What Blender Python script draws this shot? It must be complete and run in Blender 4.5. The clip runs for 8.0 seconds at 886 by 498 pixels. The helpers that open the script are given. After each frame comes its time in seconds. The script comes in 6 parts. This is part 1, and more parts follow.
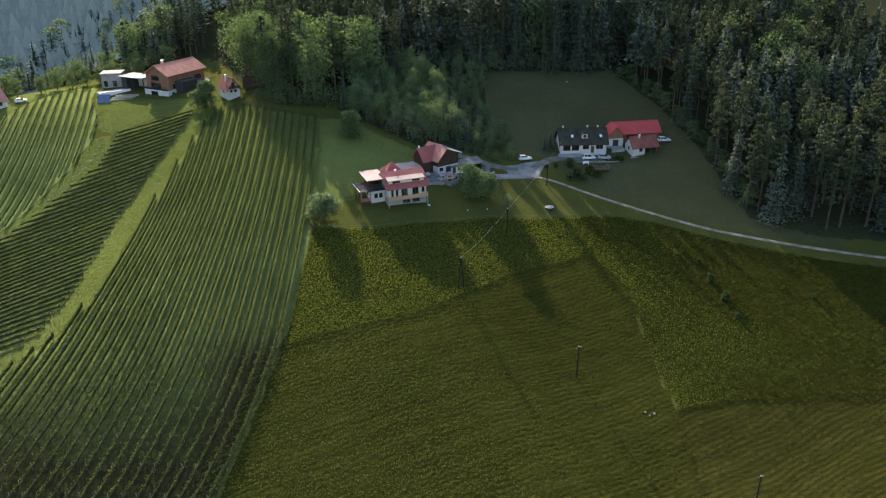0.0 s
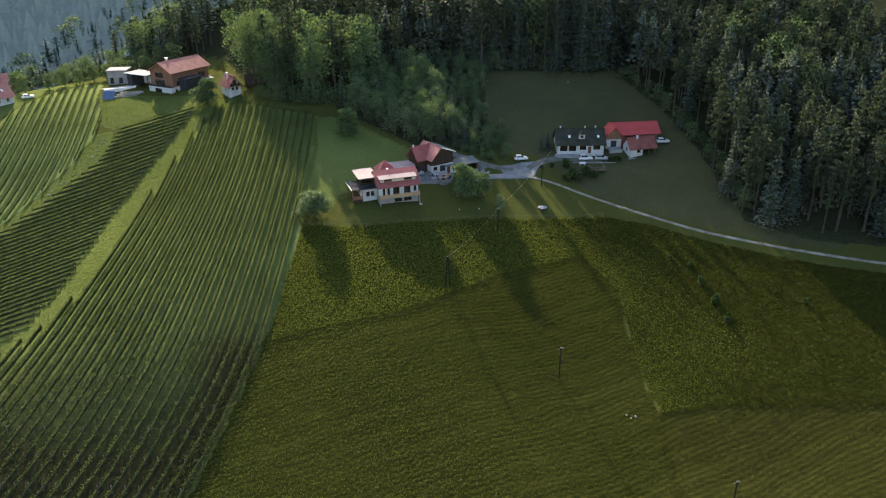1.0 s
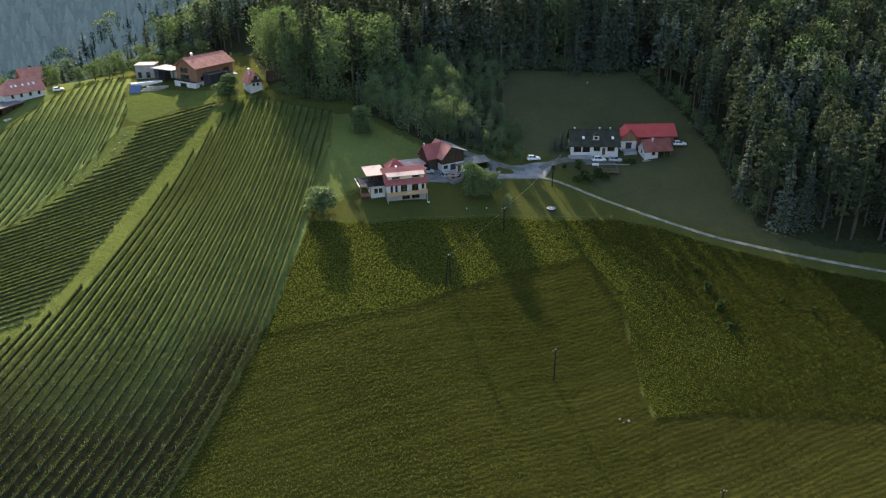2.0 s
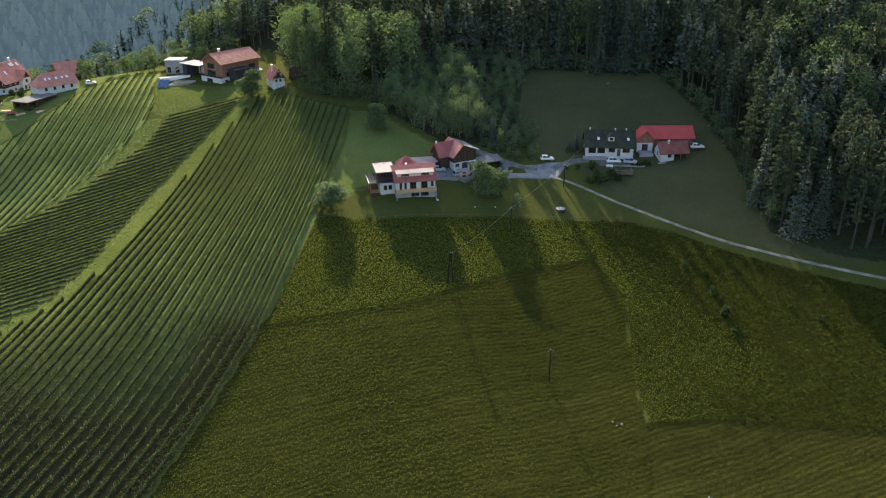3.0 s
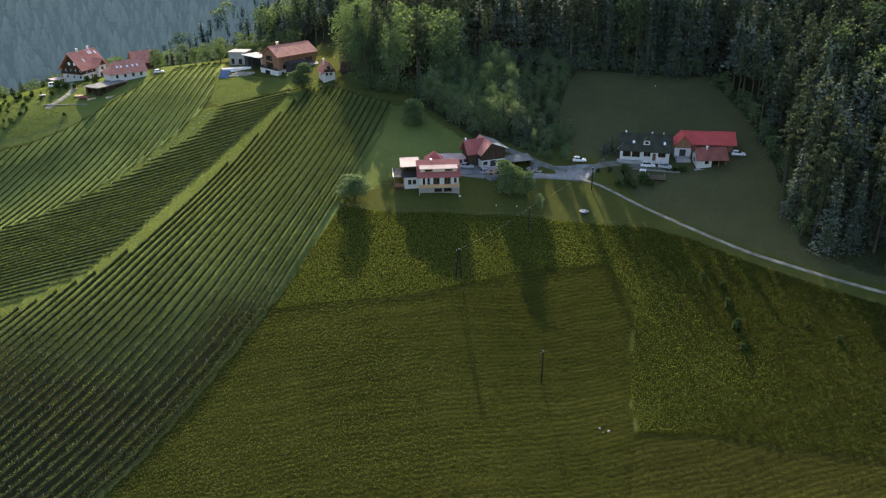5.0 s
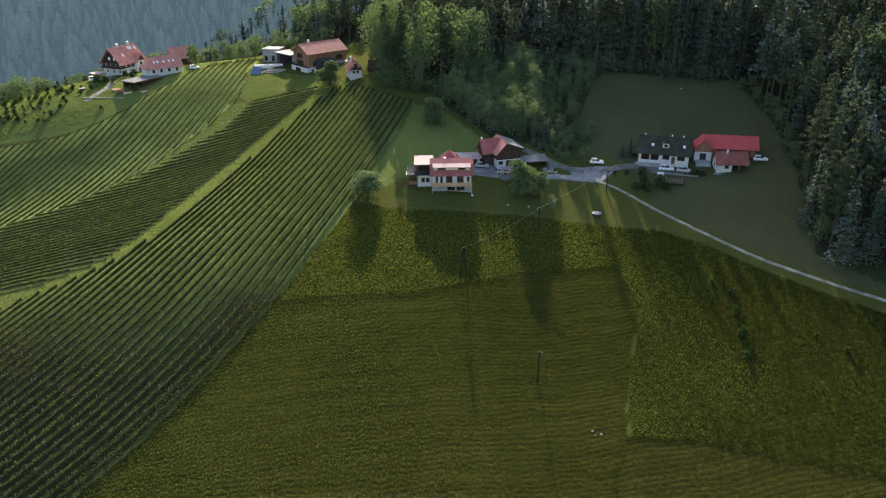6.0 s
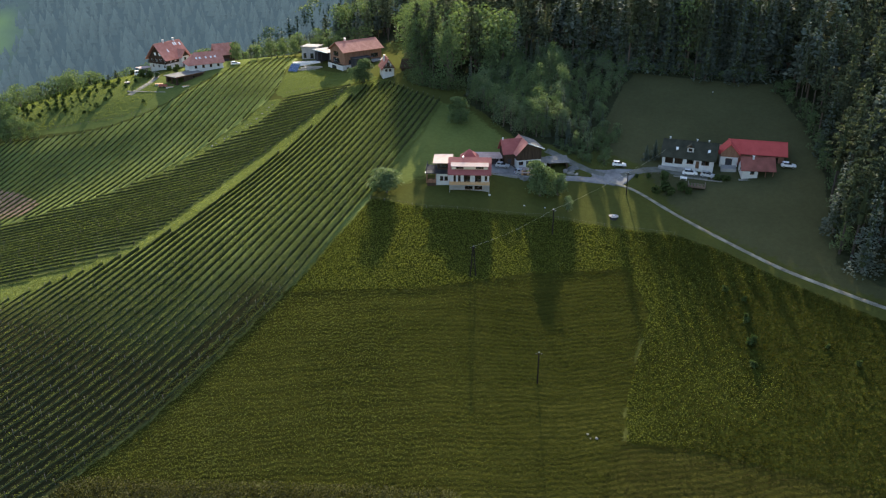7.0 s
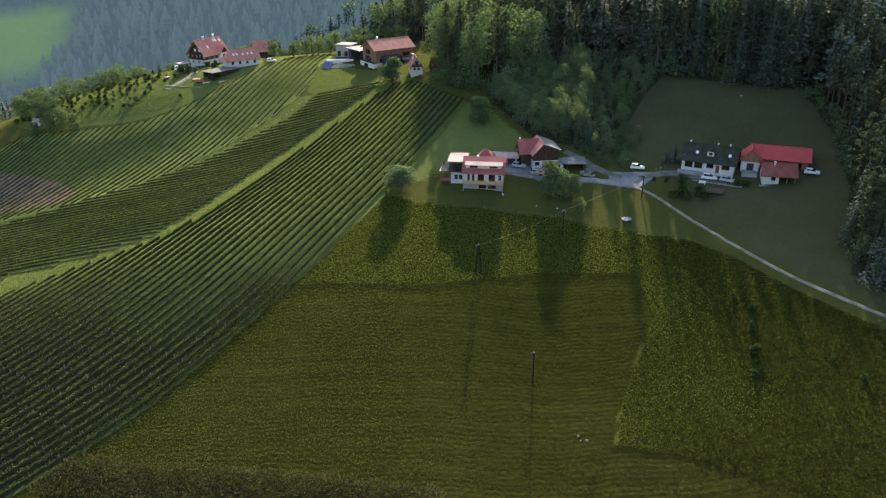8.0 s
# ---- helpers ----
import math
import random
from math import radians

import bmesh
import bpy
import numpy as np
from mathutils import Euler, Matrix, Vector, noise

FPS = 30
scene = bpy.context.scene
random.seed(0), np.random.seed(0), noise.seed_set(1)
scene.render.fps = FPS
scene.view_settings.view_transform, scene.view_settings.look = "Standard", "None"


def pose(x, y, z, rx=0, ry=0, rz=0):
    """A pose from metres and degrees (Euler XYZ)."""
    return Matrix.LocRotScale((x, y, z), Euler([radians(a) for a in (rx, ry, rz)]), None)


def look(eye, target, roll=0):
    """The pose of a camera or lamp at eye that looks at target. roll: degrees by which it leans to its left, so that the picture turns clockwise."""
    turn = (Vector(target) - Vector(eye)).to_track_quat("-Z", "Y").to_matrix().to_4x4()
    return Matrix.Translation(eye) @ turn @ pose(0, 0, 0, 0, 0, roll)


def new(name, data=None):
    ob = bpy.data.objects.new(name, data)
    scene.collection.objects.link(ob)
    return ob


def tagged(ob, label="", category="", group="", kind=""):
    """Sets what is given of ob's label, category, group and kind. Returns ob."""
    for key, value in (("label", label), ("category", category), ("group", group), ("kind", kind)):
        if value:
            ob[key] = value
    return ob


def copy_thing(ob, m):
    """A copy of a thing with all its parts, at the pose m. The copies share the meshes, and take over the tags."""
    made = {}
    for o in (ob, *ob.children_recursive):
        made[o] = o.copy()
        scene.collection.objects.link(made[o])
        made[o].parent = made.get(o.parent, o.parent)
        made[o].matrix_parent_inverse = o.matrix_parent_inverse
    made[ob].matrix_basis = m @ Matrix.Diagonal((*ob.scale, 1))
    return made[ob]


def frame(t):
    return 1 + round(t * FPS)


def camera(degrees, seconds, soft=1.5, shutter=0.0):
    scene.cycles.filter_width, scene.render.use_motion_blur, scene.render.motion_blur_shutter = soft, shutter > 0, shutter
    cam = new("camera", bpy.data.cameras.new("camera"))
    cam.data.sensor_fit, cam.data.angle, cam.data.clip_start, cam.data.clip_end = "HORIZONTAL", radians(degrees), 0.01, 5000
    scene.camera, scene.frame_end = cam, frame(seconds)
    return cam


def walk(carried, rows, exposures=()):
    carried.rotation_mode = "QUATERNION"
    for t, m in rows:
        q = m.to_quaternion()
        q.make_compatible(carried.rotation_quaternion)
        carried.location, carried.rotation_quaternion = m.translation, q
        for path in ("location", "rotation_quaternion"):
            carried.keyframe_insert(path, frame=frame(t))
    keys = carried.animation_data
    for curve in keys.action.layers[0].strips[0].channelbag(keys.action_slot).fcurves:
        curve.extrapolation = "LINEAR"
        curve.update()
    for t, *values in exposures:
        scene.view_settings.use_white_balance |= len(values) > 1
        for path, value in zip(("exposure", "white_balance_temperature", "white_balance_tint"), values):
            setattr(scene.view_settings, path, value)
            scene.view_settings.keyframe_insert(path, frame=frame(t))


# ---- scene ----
cam = camera(59.8, 8.0, 1.2)
METRES, EYE, TILT, LEAN, TURN = 80.0, 80.0, -24.2, 0.5, 0.0
ROWS = [
    (0.0, 0.0, 0.0, 0.0, 0.0, 0.0, -0.0),
    (0.5, 0.0509, 0.002, -0.0005, 0.63, -0.03, -0.3),
    (1.0, 0.1033, 0.0033, -0.0018, 1.59, -0.02, -0.77),
    (1.5, 0.1593, 0.0028, -0.0008, 3.01, -0.09, -1.48),
    (3.0, 0.3365, 0.0046, 0.0015, 7.67, -0.42, -3.65),
    (3.5, 0.3964, 0.0084, 0.0051, 9.31, -0.59, -4.42),
    (4.0, 0.4575, 0.0133, 0.0079, 11.03, -0.77, -5.19),
    (4.5, 0.52, 0.0205, 0.0125, 12.78, -0.98, -5.92),
    (6.0, 0.7125, 0.0544, 0.0272, 18.2, -1.65, -8.19),
    (6.5, 0.7793, 0.0691, 0.0353, 20.28, -1.97, -9.02),
    (7.0, 0.8468, 0.086, 0.0442, 22.41, -2.33, -9.85),
    (7.5, 0.9148, 0.1058, 0.0538, 24.51, -2.71, -10.65),
    (8.0, 0.9824, 0.1291, 0.0636, 26.45, -3.07, -11.39),
]
walk(cam, [(t, pose(0, 0, EYE, TILT, LEAN, TURN) @ pose(METRES * x, METRES * y, METRES * z, 90 + pitch, roll, yaw)) for t, x, y, z, yaw, pitch, roll in ROWS], exposures=[(0.0, 1.78, 6150, 17), (8.0, 1.78, 6150, 17)])

# ---- light ----
SUN_WAY = Vector((14.1, -35.2, -18.7)).normalized()
world = bpy.data.worlds.new("sky")
scene.world = world
world.use_nodes = True
wn = world.node_tree.nodes
sky = wn.new("ShaderNodeTexSky")
sky.sky_type = "NISHITA"
sky.sun_disc = False
sky.sun_elevation = math.asin(-SUN_WAY.z)
sky.sun_rotation = math.atan2(-SUN_WAY.x, -SUN_WAY.y)
sky.air_density, sky.dust_density = 1.3, 2.0
wn["Background"].inputs["Strength"].default_value = 0.1
world.node_tree.links.new(sky.outputs[0], wn["Background"].inputs["Color"])
sun_data = bpy.data.lights.new("sun", "SUN")
sun_data.energy, sun_data.angle, sun_data.color = 5.0, radians(0.5), (1.0, 0.86, 0.62)
sun = new("sun", sun_data)
sun.matrix_world = look((0, 0, 200), Vector((0, 0, 200)) + SUN_WAY)

# ---- materials ----


def material(name, rough=0.8, metal=0.0, spec=0.3):
    m = bpy.data.materials.new(name)
    m.use_nodes = True
    b = m.node_tree.nodes["Principled BSDF"]
    b.inputs["Roughness"].default_value, b.inputs["Metallic"].default_value = rough, metal
    b.inputs["Specular IOR Level"].default_value = spec
    return m, m.node_tree, b


def node(tree, kind, **values):
    n = tree.nodes.new(kind)
    for key, value in values.items():
        n.inputs[key.replace("_", " ")].default_value = value
    return n


def noise_at(tree, scale, detail=4.0, rough=0.6, stretch=None):
    co = tree.nodes.new("ShaderNodeNewGeometry").outputs["Position"]
    if stretch:
        mp = tree.nodes.new("ShaderNodeMapping")
        mp.inputs["Scale"].default_value = stretch
        tree.links.new(co, mp.inputs["Vector"])
        co = mp.outputs["Vector"]
    n = node(tree, "ShaderNodeTexNoise", Scale=scale, Detail=detail, Roughness=rough)
    tree.links.new(co, n.inputs["Vector"])
    return n.outputs["Fac"]


def ramp(tree, fac, *stops):
    r = tree.nodes.new("ShaderNodeValToRGB")
    e = r.color_ramp.elements
    while len(e) < len(stops):
        e.new(0.5)
    for el, (p, c) in zip(e, stops):
        el.position, el.color = p, (*c, 1)
    tree.links.new(fac, r.inputs["Fac"])
    return r.outputs["Color"]


def blend(tree, fac, a, b, mode="MIX"):
    m = tree.nodes.new("ShaderNodeMix")
    m.data_type, m.blend_type = "RGBA", mode
    for sock, value in ((m.inputs["Factor"], fac), (m.inputs["A"], a), (m.inputs["B"], b)):
        if isinstance(value, (int, float)):
            sock.default_value = value
        elif isinstance(value, tuple):
            sock.default_value = (*value, 1)
        else:
            tree.links.new(value, sock)
    return m.outputs["Result"]


def calc(tree, op, a, b=0.0):
    m = tree.nodes.new("ShaderNodeMath")
    m.operation = op
    for sock, value in ((m.inputs[0], a), (m.inputs[1], b)):
        if isinstance(value, (int, float)):
            sock.default_value = value
        else:
            tree.links.new(value, sock)
    return m.outputs[0]


def bump(tree, bsdf, height, strength=0.5, distance=0.1):
    n = node(tree, "ShaderNodeBump", Strength=strength, Distance=distance)
    tree.links.new(height, n.inputs["Height"])
    tree.links.new(n.outputs[0], bsdf.inputs["Normal"])


def worn(name, base, other, scale=1.5, rough=0.8, metal=0.0, spec=0.1, relief=0.3, depth=0.02, stretch=None, fine=14.0):
    """A surface of two close colours: broad stains, fine grain and a light relief."""
    m, tr, b = material(name, rough, metal, spec)
    broad = noise_at(tr, scale, 5.0, 0.6, stretch)
    grain = noise_at(tr, scale * fine, 3.0, 0.7, stretch)
    mix = calc(tr, "ADD", calc(tr, "MULTIPLY", broad, 0.65), calc(tr, "MULTIPLY", grain, 0.35))
    tr.links.new(ramp(tr, mix, (0.36, base), (0.64, other)), b.inputs["Base Color"])
    tr.links.new(calc(tr, "ADD", calc(tr, "MULTIPLY", broad, 0.3), rough - 0.15), b.inputs["Roughness"])
    bump(tr, b, mix, relief, depth)
    return m


def foliage(name, dark, mid, light, through_light=0.35, patch=0.12):
    """Leaves: each one its own shade, drifting in broad patches, letting some light through."""
    m, tr, b = material(name, 0.8, 0.0, 0.05)
    geo = tr.nodes.new("ShaderNodeNewGeometry")
    obj = tr.nodes.new("ShaderNodeObjectInfo")
    mix = calc(tr, "ADD", calc(tr, "MULTIPLY", geo.outputs["Random Per Island"], 0.45), calc(tr, "MULTIPLY", noise_at(tr, patch, 3.0), 0.45))
    mix = calc(tr, "ADD", mix, calc(tr, "MULTIPLY", obj.outputs["Random"], 0.2))
    col = ramp(tr, mix, (0.2, dark), (0.5, mid), (0.85, light))
    tr.links.new(col, b.inputs["Base Color"])
    tl = tr.nodes.new("ShaderNodeBsdfTranslucent")
    tr.links.new(blend(tr, 1.0, col, (0.95, 1.0, 0.5), "MULTIPLY"), tl.inputs["Color"])
    mx = node(tr, "ShaderNodeMixShader", Fac=through_light)
    tr.links.new(b.outputs[0], mx.inputs[1])
    tr.links.new(tl.outputs[0], mx.inputs[2])
    tr.links.new(mx.outputs[0], tr.nodes["Material Output"].inputs["Surface"])
    return m


LEAF_VINE = foliage("vine_leaves", (0.0354, 0.0468, 0.0151), (0.0699, 0.0891, 0.0274), (0.1544, 0.1816, 0.0566), 0.42)
LEAF_BROAD = foliage("broad_leaves", (0.0542, 0.0869, 0.0395), (0.0921, 0.1364, 0.0619), (0.1422, 0.1892, 0.0861), 0.26, 0.05)
LEAF_PALE = foliage("pale_leaves", (0.0743, 0.1065, 0.0559), (0.1139, 0.1545, 0.0857), (0.1797, 0.2237, 0.1333), 0.3, 0.05)
LEAF_SPRUCE = foliage("spruce_needles", (0.0529, 0.0721, 0.0616), (0.0854, 0.1101, 0.091), (0.1344, 0.1554, 0.1205), 0.16, 0.04)
# paler, bluer needles for far trees: haze put into the base colour
LEAF_HAZED = foliage("hazed_needles", (0.0928, 0.128, 0.112), (0.128, 0.1696, 0.1472), (0.168, 0.208, 0.1792), 0.14, 0.02)
# dark core colour: shade inside vine rows and crowns put into a material
SHADE_CORE = worn("inner_shade_core", (0.0292, 0.0383, 0.0201), (0.062, 0.0766, 0.0365), 1.2, 0.95, 0.0, 0.0, relief=0.8, depth=0.15)
LEAF_PINE = foliage("pine_needles", (0.0406, 0.0586, 0.0396), (0.0677, 0.0879, 0.0548), (0.1083, 0.1228, 0.0731), 0.16, 0.04)
LEAF_WEED = foliage("meadow_weeds", (0.0868, 0.1014, 0.0228), (0.1126, 0.1267, 0.028), (0.151, 0.1615, 0.0372), 0.42, 0.08)
# browner weeds, also darkened to imitate light falling off to the right
LEAF_WEED_DARK = foliage("darkened_weeds", (0.0315, 0.0315, 0.0058), (0.0397, 0.0392, 0.0071), (0.0579, 0.0561, 0.0101), 0.3, 0.08)
LEAF_HAY = foliage("hay_stubble", (0.0915, 0.1055, 0.0268), (0.1088, 0.1237, 0.0313), (0.1375, 0.1534, 0.0404), 0.43, 0.06)
LEAF_HAY_DARK = foliage("dark_hay_stubble", (0.0488, 0.055, 0.0109), (0.0583, 0.0659, 0.0128), (0.0744, 0.083, 0.0164), 0.32, 0.06)
LEAF_CORN = foliage("maize_leaves", (0.027, 0.0281, 0.0135), (0.0473, 0.0484, 0.0214), (0.1237, 0.1192, 0.0518), 0.28, 0.2)
BARK = worn("bark", (0.064, 0.0512, 0.0384), (0.136, 0.1088, 0.0832), 2.0, 0.9, relief=0.6, depth=0.05, stretch=(1, 1, 0.25))
BARK_PINE = worn("pine_bark", (0.0432, 0.0367, 0.0317), (0.0828, 0.0718, 0.0595), 1.5, 0.9, relief=0.6, depth=0.05, stretch=(1, 1, 0.25))


def ground_material():
    m, tr, b = material("ground_cover", 1.0, 0.0, 0.0)
    one = tr.nodes.new("ShaderNodeAttribute")
    one.attribute_name = "cover"
    two = tr.nodes.new("ShaderNodeAttribute")
    two.attribute_name = "cover_more"
    s1, s2 = (tr.nodes.new("ShaderNodeSeparateColor") for _ in range(2))
    tr.links.new(one.outputs["Color"], s1.inputs[0])
    tr.links.new(two.outputs["Color"], s2.inputs[0])
    rag = calc(tr, "MULTIPLY", calc(tr, "SUBTRACT", noise_at(tr, 0.5, 5.0, 0.7), 0.5), 1.1)

    def mask(sock):
        e = tr.nodes.new("ShaderNodeMapRange")
        e.inputs["From Min"].default_value, e.inputs["From Max"].default_value = 0.4, 0.6
        tr.links.new(calc(tr, "ADD", sock, calc(tr, "MULTIPLY", rag, calc(tr, "MULTIPLY", calc(tr, "SUBTRACT", 1.0, sock), calc(tr, "MULTIPLY", sock, 4.0)))), e.inputs["Value"])
        return e.outputs["Result"]

    broad, fine, tiny = noise_at(tr, 0.045, 4.0), noise_at(tr, 0.9, 5.0, 0.7), noise_at(tr, 4.0, 4.0, 0.7)
    # swaths of the mower, along the slope
    pos = tr.nodes.new("ShaderNodeNewGeometry").outputs["Position"]
    sep = tr.nodes.new("ShaderNodeSeparateXYZ")
    tr.links.new(pos, sep.inputs[0])
    across = calc(tr, "SUBTRACT", sep.outputs[1], calc(tr, "MULTIPLY", sep.outputs[0], 0.52))
    across = calc(tr, "ADD", across, calc(tr, "MULTIPLY", noise_at(tr, 0.035, 2.0), 7.0))
    across = calc(tr, "ADD", across, calc(tr, "MULTIPLY", noise_at(tr, 0.8, 3.0), 0.55))
    fine_swath = calc(tr, "ADD", calc(tr, "MULTIPLY", calc(tr, "SINE", calc(tr, "MULTIPLY", across, 4.7)), 0.5), 0.5)
    wide_swath = calc(tr, "ADD", calc(tr, "MULTIPLY", calc(tr, "SINE", calc(tr, "MULTIPLY", across, 1.13)), 0.5), 0.5)
    swath = calc(tr, "ADD", calc(tr, "MULTIPLY", fine_swath, 0.65), calc(tr, "MULTIPLY", wide_swath, 0.35))
    swath_soft = calc(tr, "MULTIPLY", swath, calc(tr, "MULTIPLY", noise_at(tr, 0.22, 4.0), 1.3))
    mixn = calc(tr, "ADD", calc(tr, "MULTIPLY", broad, 0.45), calc(tr, "ADD", calc(tr, "MULTIPLY", fine, 0.35), calc(tr, "MULTIPLY", tiny, 0.2)))
    meadow = ramp(tr, mixn, (0.35, (0.0469, 0.0515, 0.0144)), (0.65, (0.0712, 0.0793, 0.0219)))
    pasture = ramp(tr, mixn, (0.35, (0.048, 0.0503, 0.0231)), (0.65, (0.0736, 0.0765, 0.035)))
    meadow = blend(tr, mask(two.outputs["Alpha"]), meadow, pasture)
    hay = ramp(tr, calc(tr, "ADD", calc(tr, "MULTIPLY", mixn, 0.75), calc(tr, "MULTIPLY", swath_soft, 0.22)), (0.3, (0.0202, 0.0216, 0.0049)), (0.5, (0.0368, 0.0386, 0.0083)), (0.72, (0.0662, 0.0666, 0.0137)))
    lush = ramp(tr, fine, (0.35, (0.0213, 0.0257, 0.005)), (0.65, (0.0459, 0.0532, 0.0104)))
    alley = ramp(tr, calc(tr, "ADD", calc(tr, "MULTIPLY", broad, 0.5), calc(tr, "MULTIPLY", tiny, 0.5)), (0.35, (0.0718, 0.0892, 0.028)), (0.65, (0.1875, 0.2322, 0.0697)))
    tilled = ramp(tr, fine, (0.3, (0.016, 0.0148, 0.008)), (0.7, (0.032, 0.0296, 0.0144)))
    alley = blend(tr, one.outputs["Alpha"], alley, tilled)
    soil = ramp(tr, fine, (0.3, (0.182, 0.119, 0.084)), (0.7, (0.35, 0.252, 0.189)))
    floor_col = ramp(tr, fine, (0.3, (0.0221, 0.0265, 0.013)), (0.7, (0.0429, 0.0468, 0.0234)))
    bright = ramp(tr, calc(tr, "ADD", calc(tr, "MULTIPLY", broad, 0.4), calc(tr, "ADD", calc(tr, "MULTIPLY", fine, 0.35), calc(tr, "MULTIPLY", tiny, 0.25))), (0.36, (0.0665, 0.0852, 0.0243)), (0.62, (0.1108, 0.1363, 0.0398)))
    col = blend(tr, mask(s1.outputs[0]), meadow, hay)
    col = blend(tr, mask(s1.outputs[1]), col, lush)
    col = blend(tr, mask(s1.outputs[2]), col, alley)
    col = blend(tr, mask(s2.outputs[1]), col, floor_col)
    col = blend(tr, mask(s2.outputs[2]), col, bright)
    col = blend(tr, mask(s2.outputs[0]), col, soil)
    tr.links.new(col, b.inputs["Base Color"])
    relief = calc(tr, "ADD", calc(tr, "MULTIPLY", fine, 0.6), calc(tr, "MULTIPLY", tiny, 0.25))
    relief = calc(tr, "ADD", relief, calc(tr, "MULTIPLY", calc(tr, "MULTIPLY", swath_soft, s1.outputs[0]), 0.3))
    bump(tr, b, relief, 0.9, 0.35)
    return m


GROUND = ground_material()

# ---- the lie of the land ----
SWELL = [
    -0.2, -1.3, -2.4, -3, -7, 0.3, -0.9, -1.9, -3,
    -4, -3.6, 1.4, 4.6, -4, 4, -4.7, 0.5, -2.5,
    -6.4, -5.4, -4, 6.2, 2.3, 2.3, -8, 1.7, -1.7,
    -1.4, 8.5, -9.1, -3.8, 4.8, 2, 1.6, 4.6, 1.2,
    -6.8, 15.3, -0.1, -0.7, 7.6, -0.6, -2.4, 0.4, 2.2,
    -14.4, 4.2, 5.6, 1.6, 4.1, 4.1, 3.5, 4.3, 5,
    -13, -7.3, -3, -1.2, 3.3, 5.4, 6.3, 7, 5.4,
]
SWELL_X, SWELL_Y, SWELL_STEP = -250.0, 50.0, 50.0


def land(x, y):
    """Height of the ground: a broad slope, its swells and hollows, and the far hills."""
    x, y = np.asarray(x, float), np.asarray(y, float)
    h = -14 + np.clip(0.13 * (y - 130), -14, 34)
    for k, w in enumerate(SWELL):
        cx, cy = SWELL_X + SWELL_STEP * (k % 9), SWELL_Y + SWELL_STEP * (k // 9)
        h = h + w * np.exp(-((x - cx) ** 2 + (y - cy) ** 2) / 5000.0)
    h = h + 0.7 * np.exp(-((x + 9.5) ** 2 + (y - 194) ** 2) / 90.0)
    # the far hills rise outside the farmed slope
    away = np.hypot(np.maximum(np.maximum(-225 - x, x - 125), 0), np.maximum(y - 305, 0))
    fade = np.clip(away / 130, 0, 1) ** 2 * (3 - 2 * np.clip(away / 130, 0, 1))
    for cx, cy, amp, wide in ((260, 720, 75, 230), (-60, 760, 45, 200), (-325, 275, -52, 60), (-235, 365, -42, 58), (-620, 820, 60, 230), (-1100, 1300, 150, 420), (0, 1700, 190, 520), (900, 1300, 170, 500), (-1600, 500, 110, 420)):
        h = h + fade * amp * np.exp(-((x - cx) ** 2 + (y - cy) ** 2) / (2 * wide ** 2))
    return h


def at(x, y):
    return float(land(x, y))


def inside(x, y, poly):
    """Which of the points lie in the polygon."""
    x, y = np.asarray(x, float), np.asarray(y, float)
    odd = np.zeros(x.shape, bool)
    for (x1, y1), (x2, y2) in zip(poly, poly[1:] + poly[:1]):
        if y1 != y2:
            odd ^= ((y1 > y) != (y2 > y)) & (x < (x2 - x1) * (y - y1) / (y2 - y1) + x1)
    return odd


def row_a(y):
    """How far the rows of the long vineyard bow sideways."""
    return np.where(y < 150, -0.0032 * (150 - y) ** 2, -0.0006 * (y - 150) ** 2)


def row_c(y):
    return -0.002 * (y - 205) ** 2


VINE_A = [(-35.2, 141), (-34.2, 162), (-35.4, 194), (-37, 224), (-41, 246), (-56, 253), (-70, 262), (-78.5, 262), (-81.5, 247), (-83, 225), (-84, 200), (-83.5, 180), (-84, 158), (-86.5, 148), (-93.5, 137), (-104, 125), (-114, 112), (-140, 92), (-120, 60), (-60, 60), (-52.4, 76), (-47.4, 88), (-42.3, 101), (-38.2, 122)]
VINE_B = [(-86, 263), (-100, 260), (-111, 252), (-110, 235), (-118, 217), (-126, 200), (-138, 184), (-157, 164), (-170, 150), (-185, 130), (-160, 107), (-124, 121.5), (-102, 136.5), (-91, 148), (-89.5, 160), (-90, 174), (-91.5, 196), (-90.5, 222), (-87.5, 245)]
VINE_C = [(-130, 282), (-121.5, 265), (-118.5, 251.4), (-119, 236), (-123.5, 217), (-131, 196), (-140, 180), (-153, 168.5), (-174, 152), (-200, 140), (-235, 160), (-217, 196), (-192, 203), (-177, 210), (-168, 217), (-160.5, 227.5), (-157, 236.5), (-155, 246.7), (-153.5, 255), (-153, 268), (-150, 284), (-143, 298), (-134, 297)]
HAY = [(-39, 141.2), (-26, 146.2), (-7, 155.2), (2, 162.2), (16, 173.2), (38, 185), (46, 173), (46.2, 157), (47, 143), (49, 134), (49, 120), (61, 60), (-69, 60), (-59.5, 74), (-51.5, 92), (-47.5, 105), (-42.5, 122)]
HAY_LOW = [(48, 135), (62, 138), (94, 138), (140, 133), (140, 60), (61, 60), (47, 120)]
LUSH = [(-35, 142), (-26, 146.5), (-7, 155.5), (2, 162.5), (16, 173.5), (38, 185), (46, 172), (46.5, 157), (47, 146), (49.5, 135), (62, 138), (94, 138), (135, 134), (140, 165), (113, 176), (98, 180), (85, 185.5), (72, 191.5), (58, 199), (46, 202), (28, 199), (12, 196), (-2, 190.5), (-18, 185), (-34, 183.5), (-35, 165)]
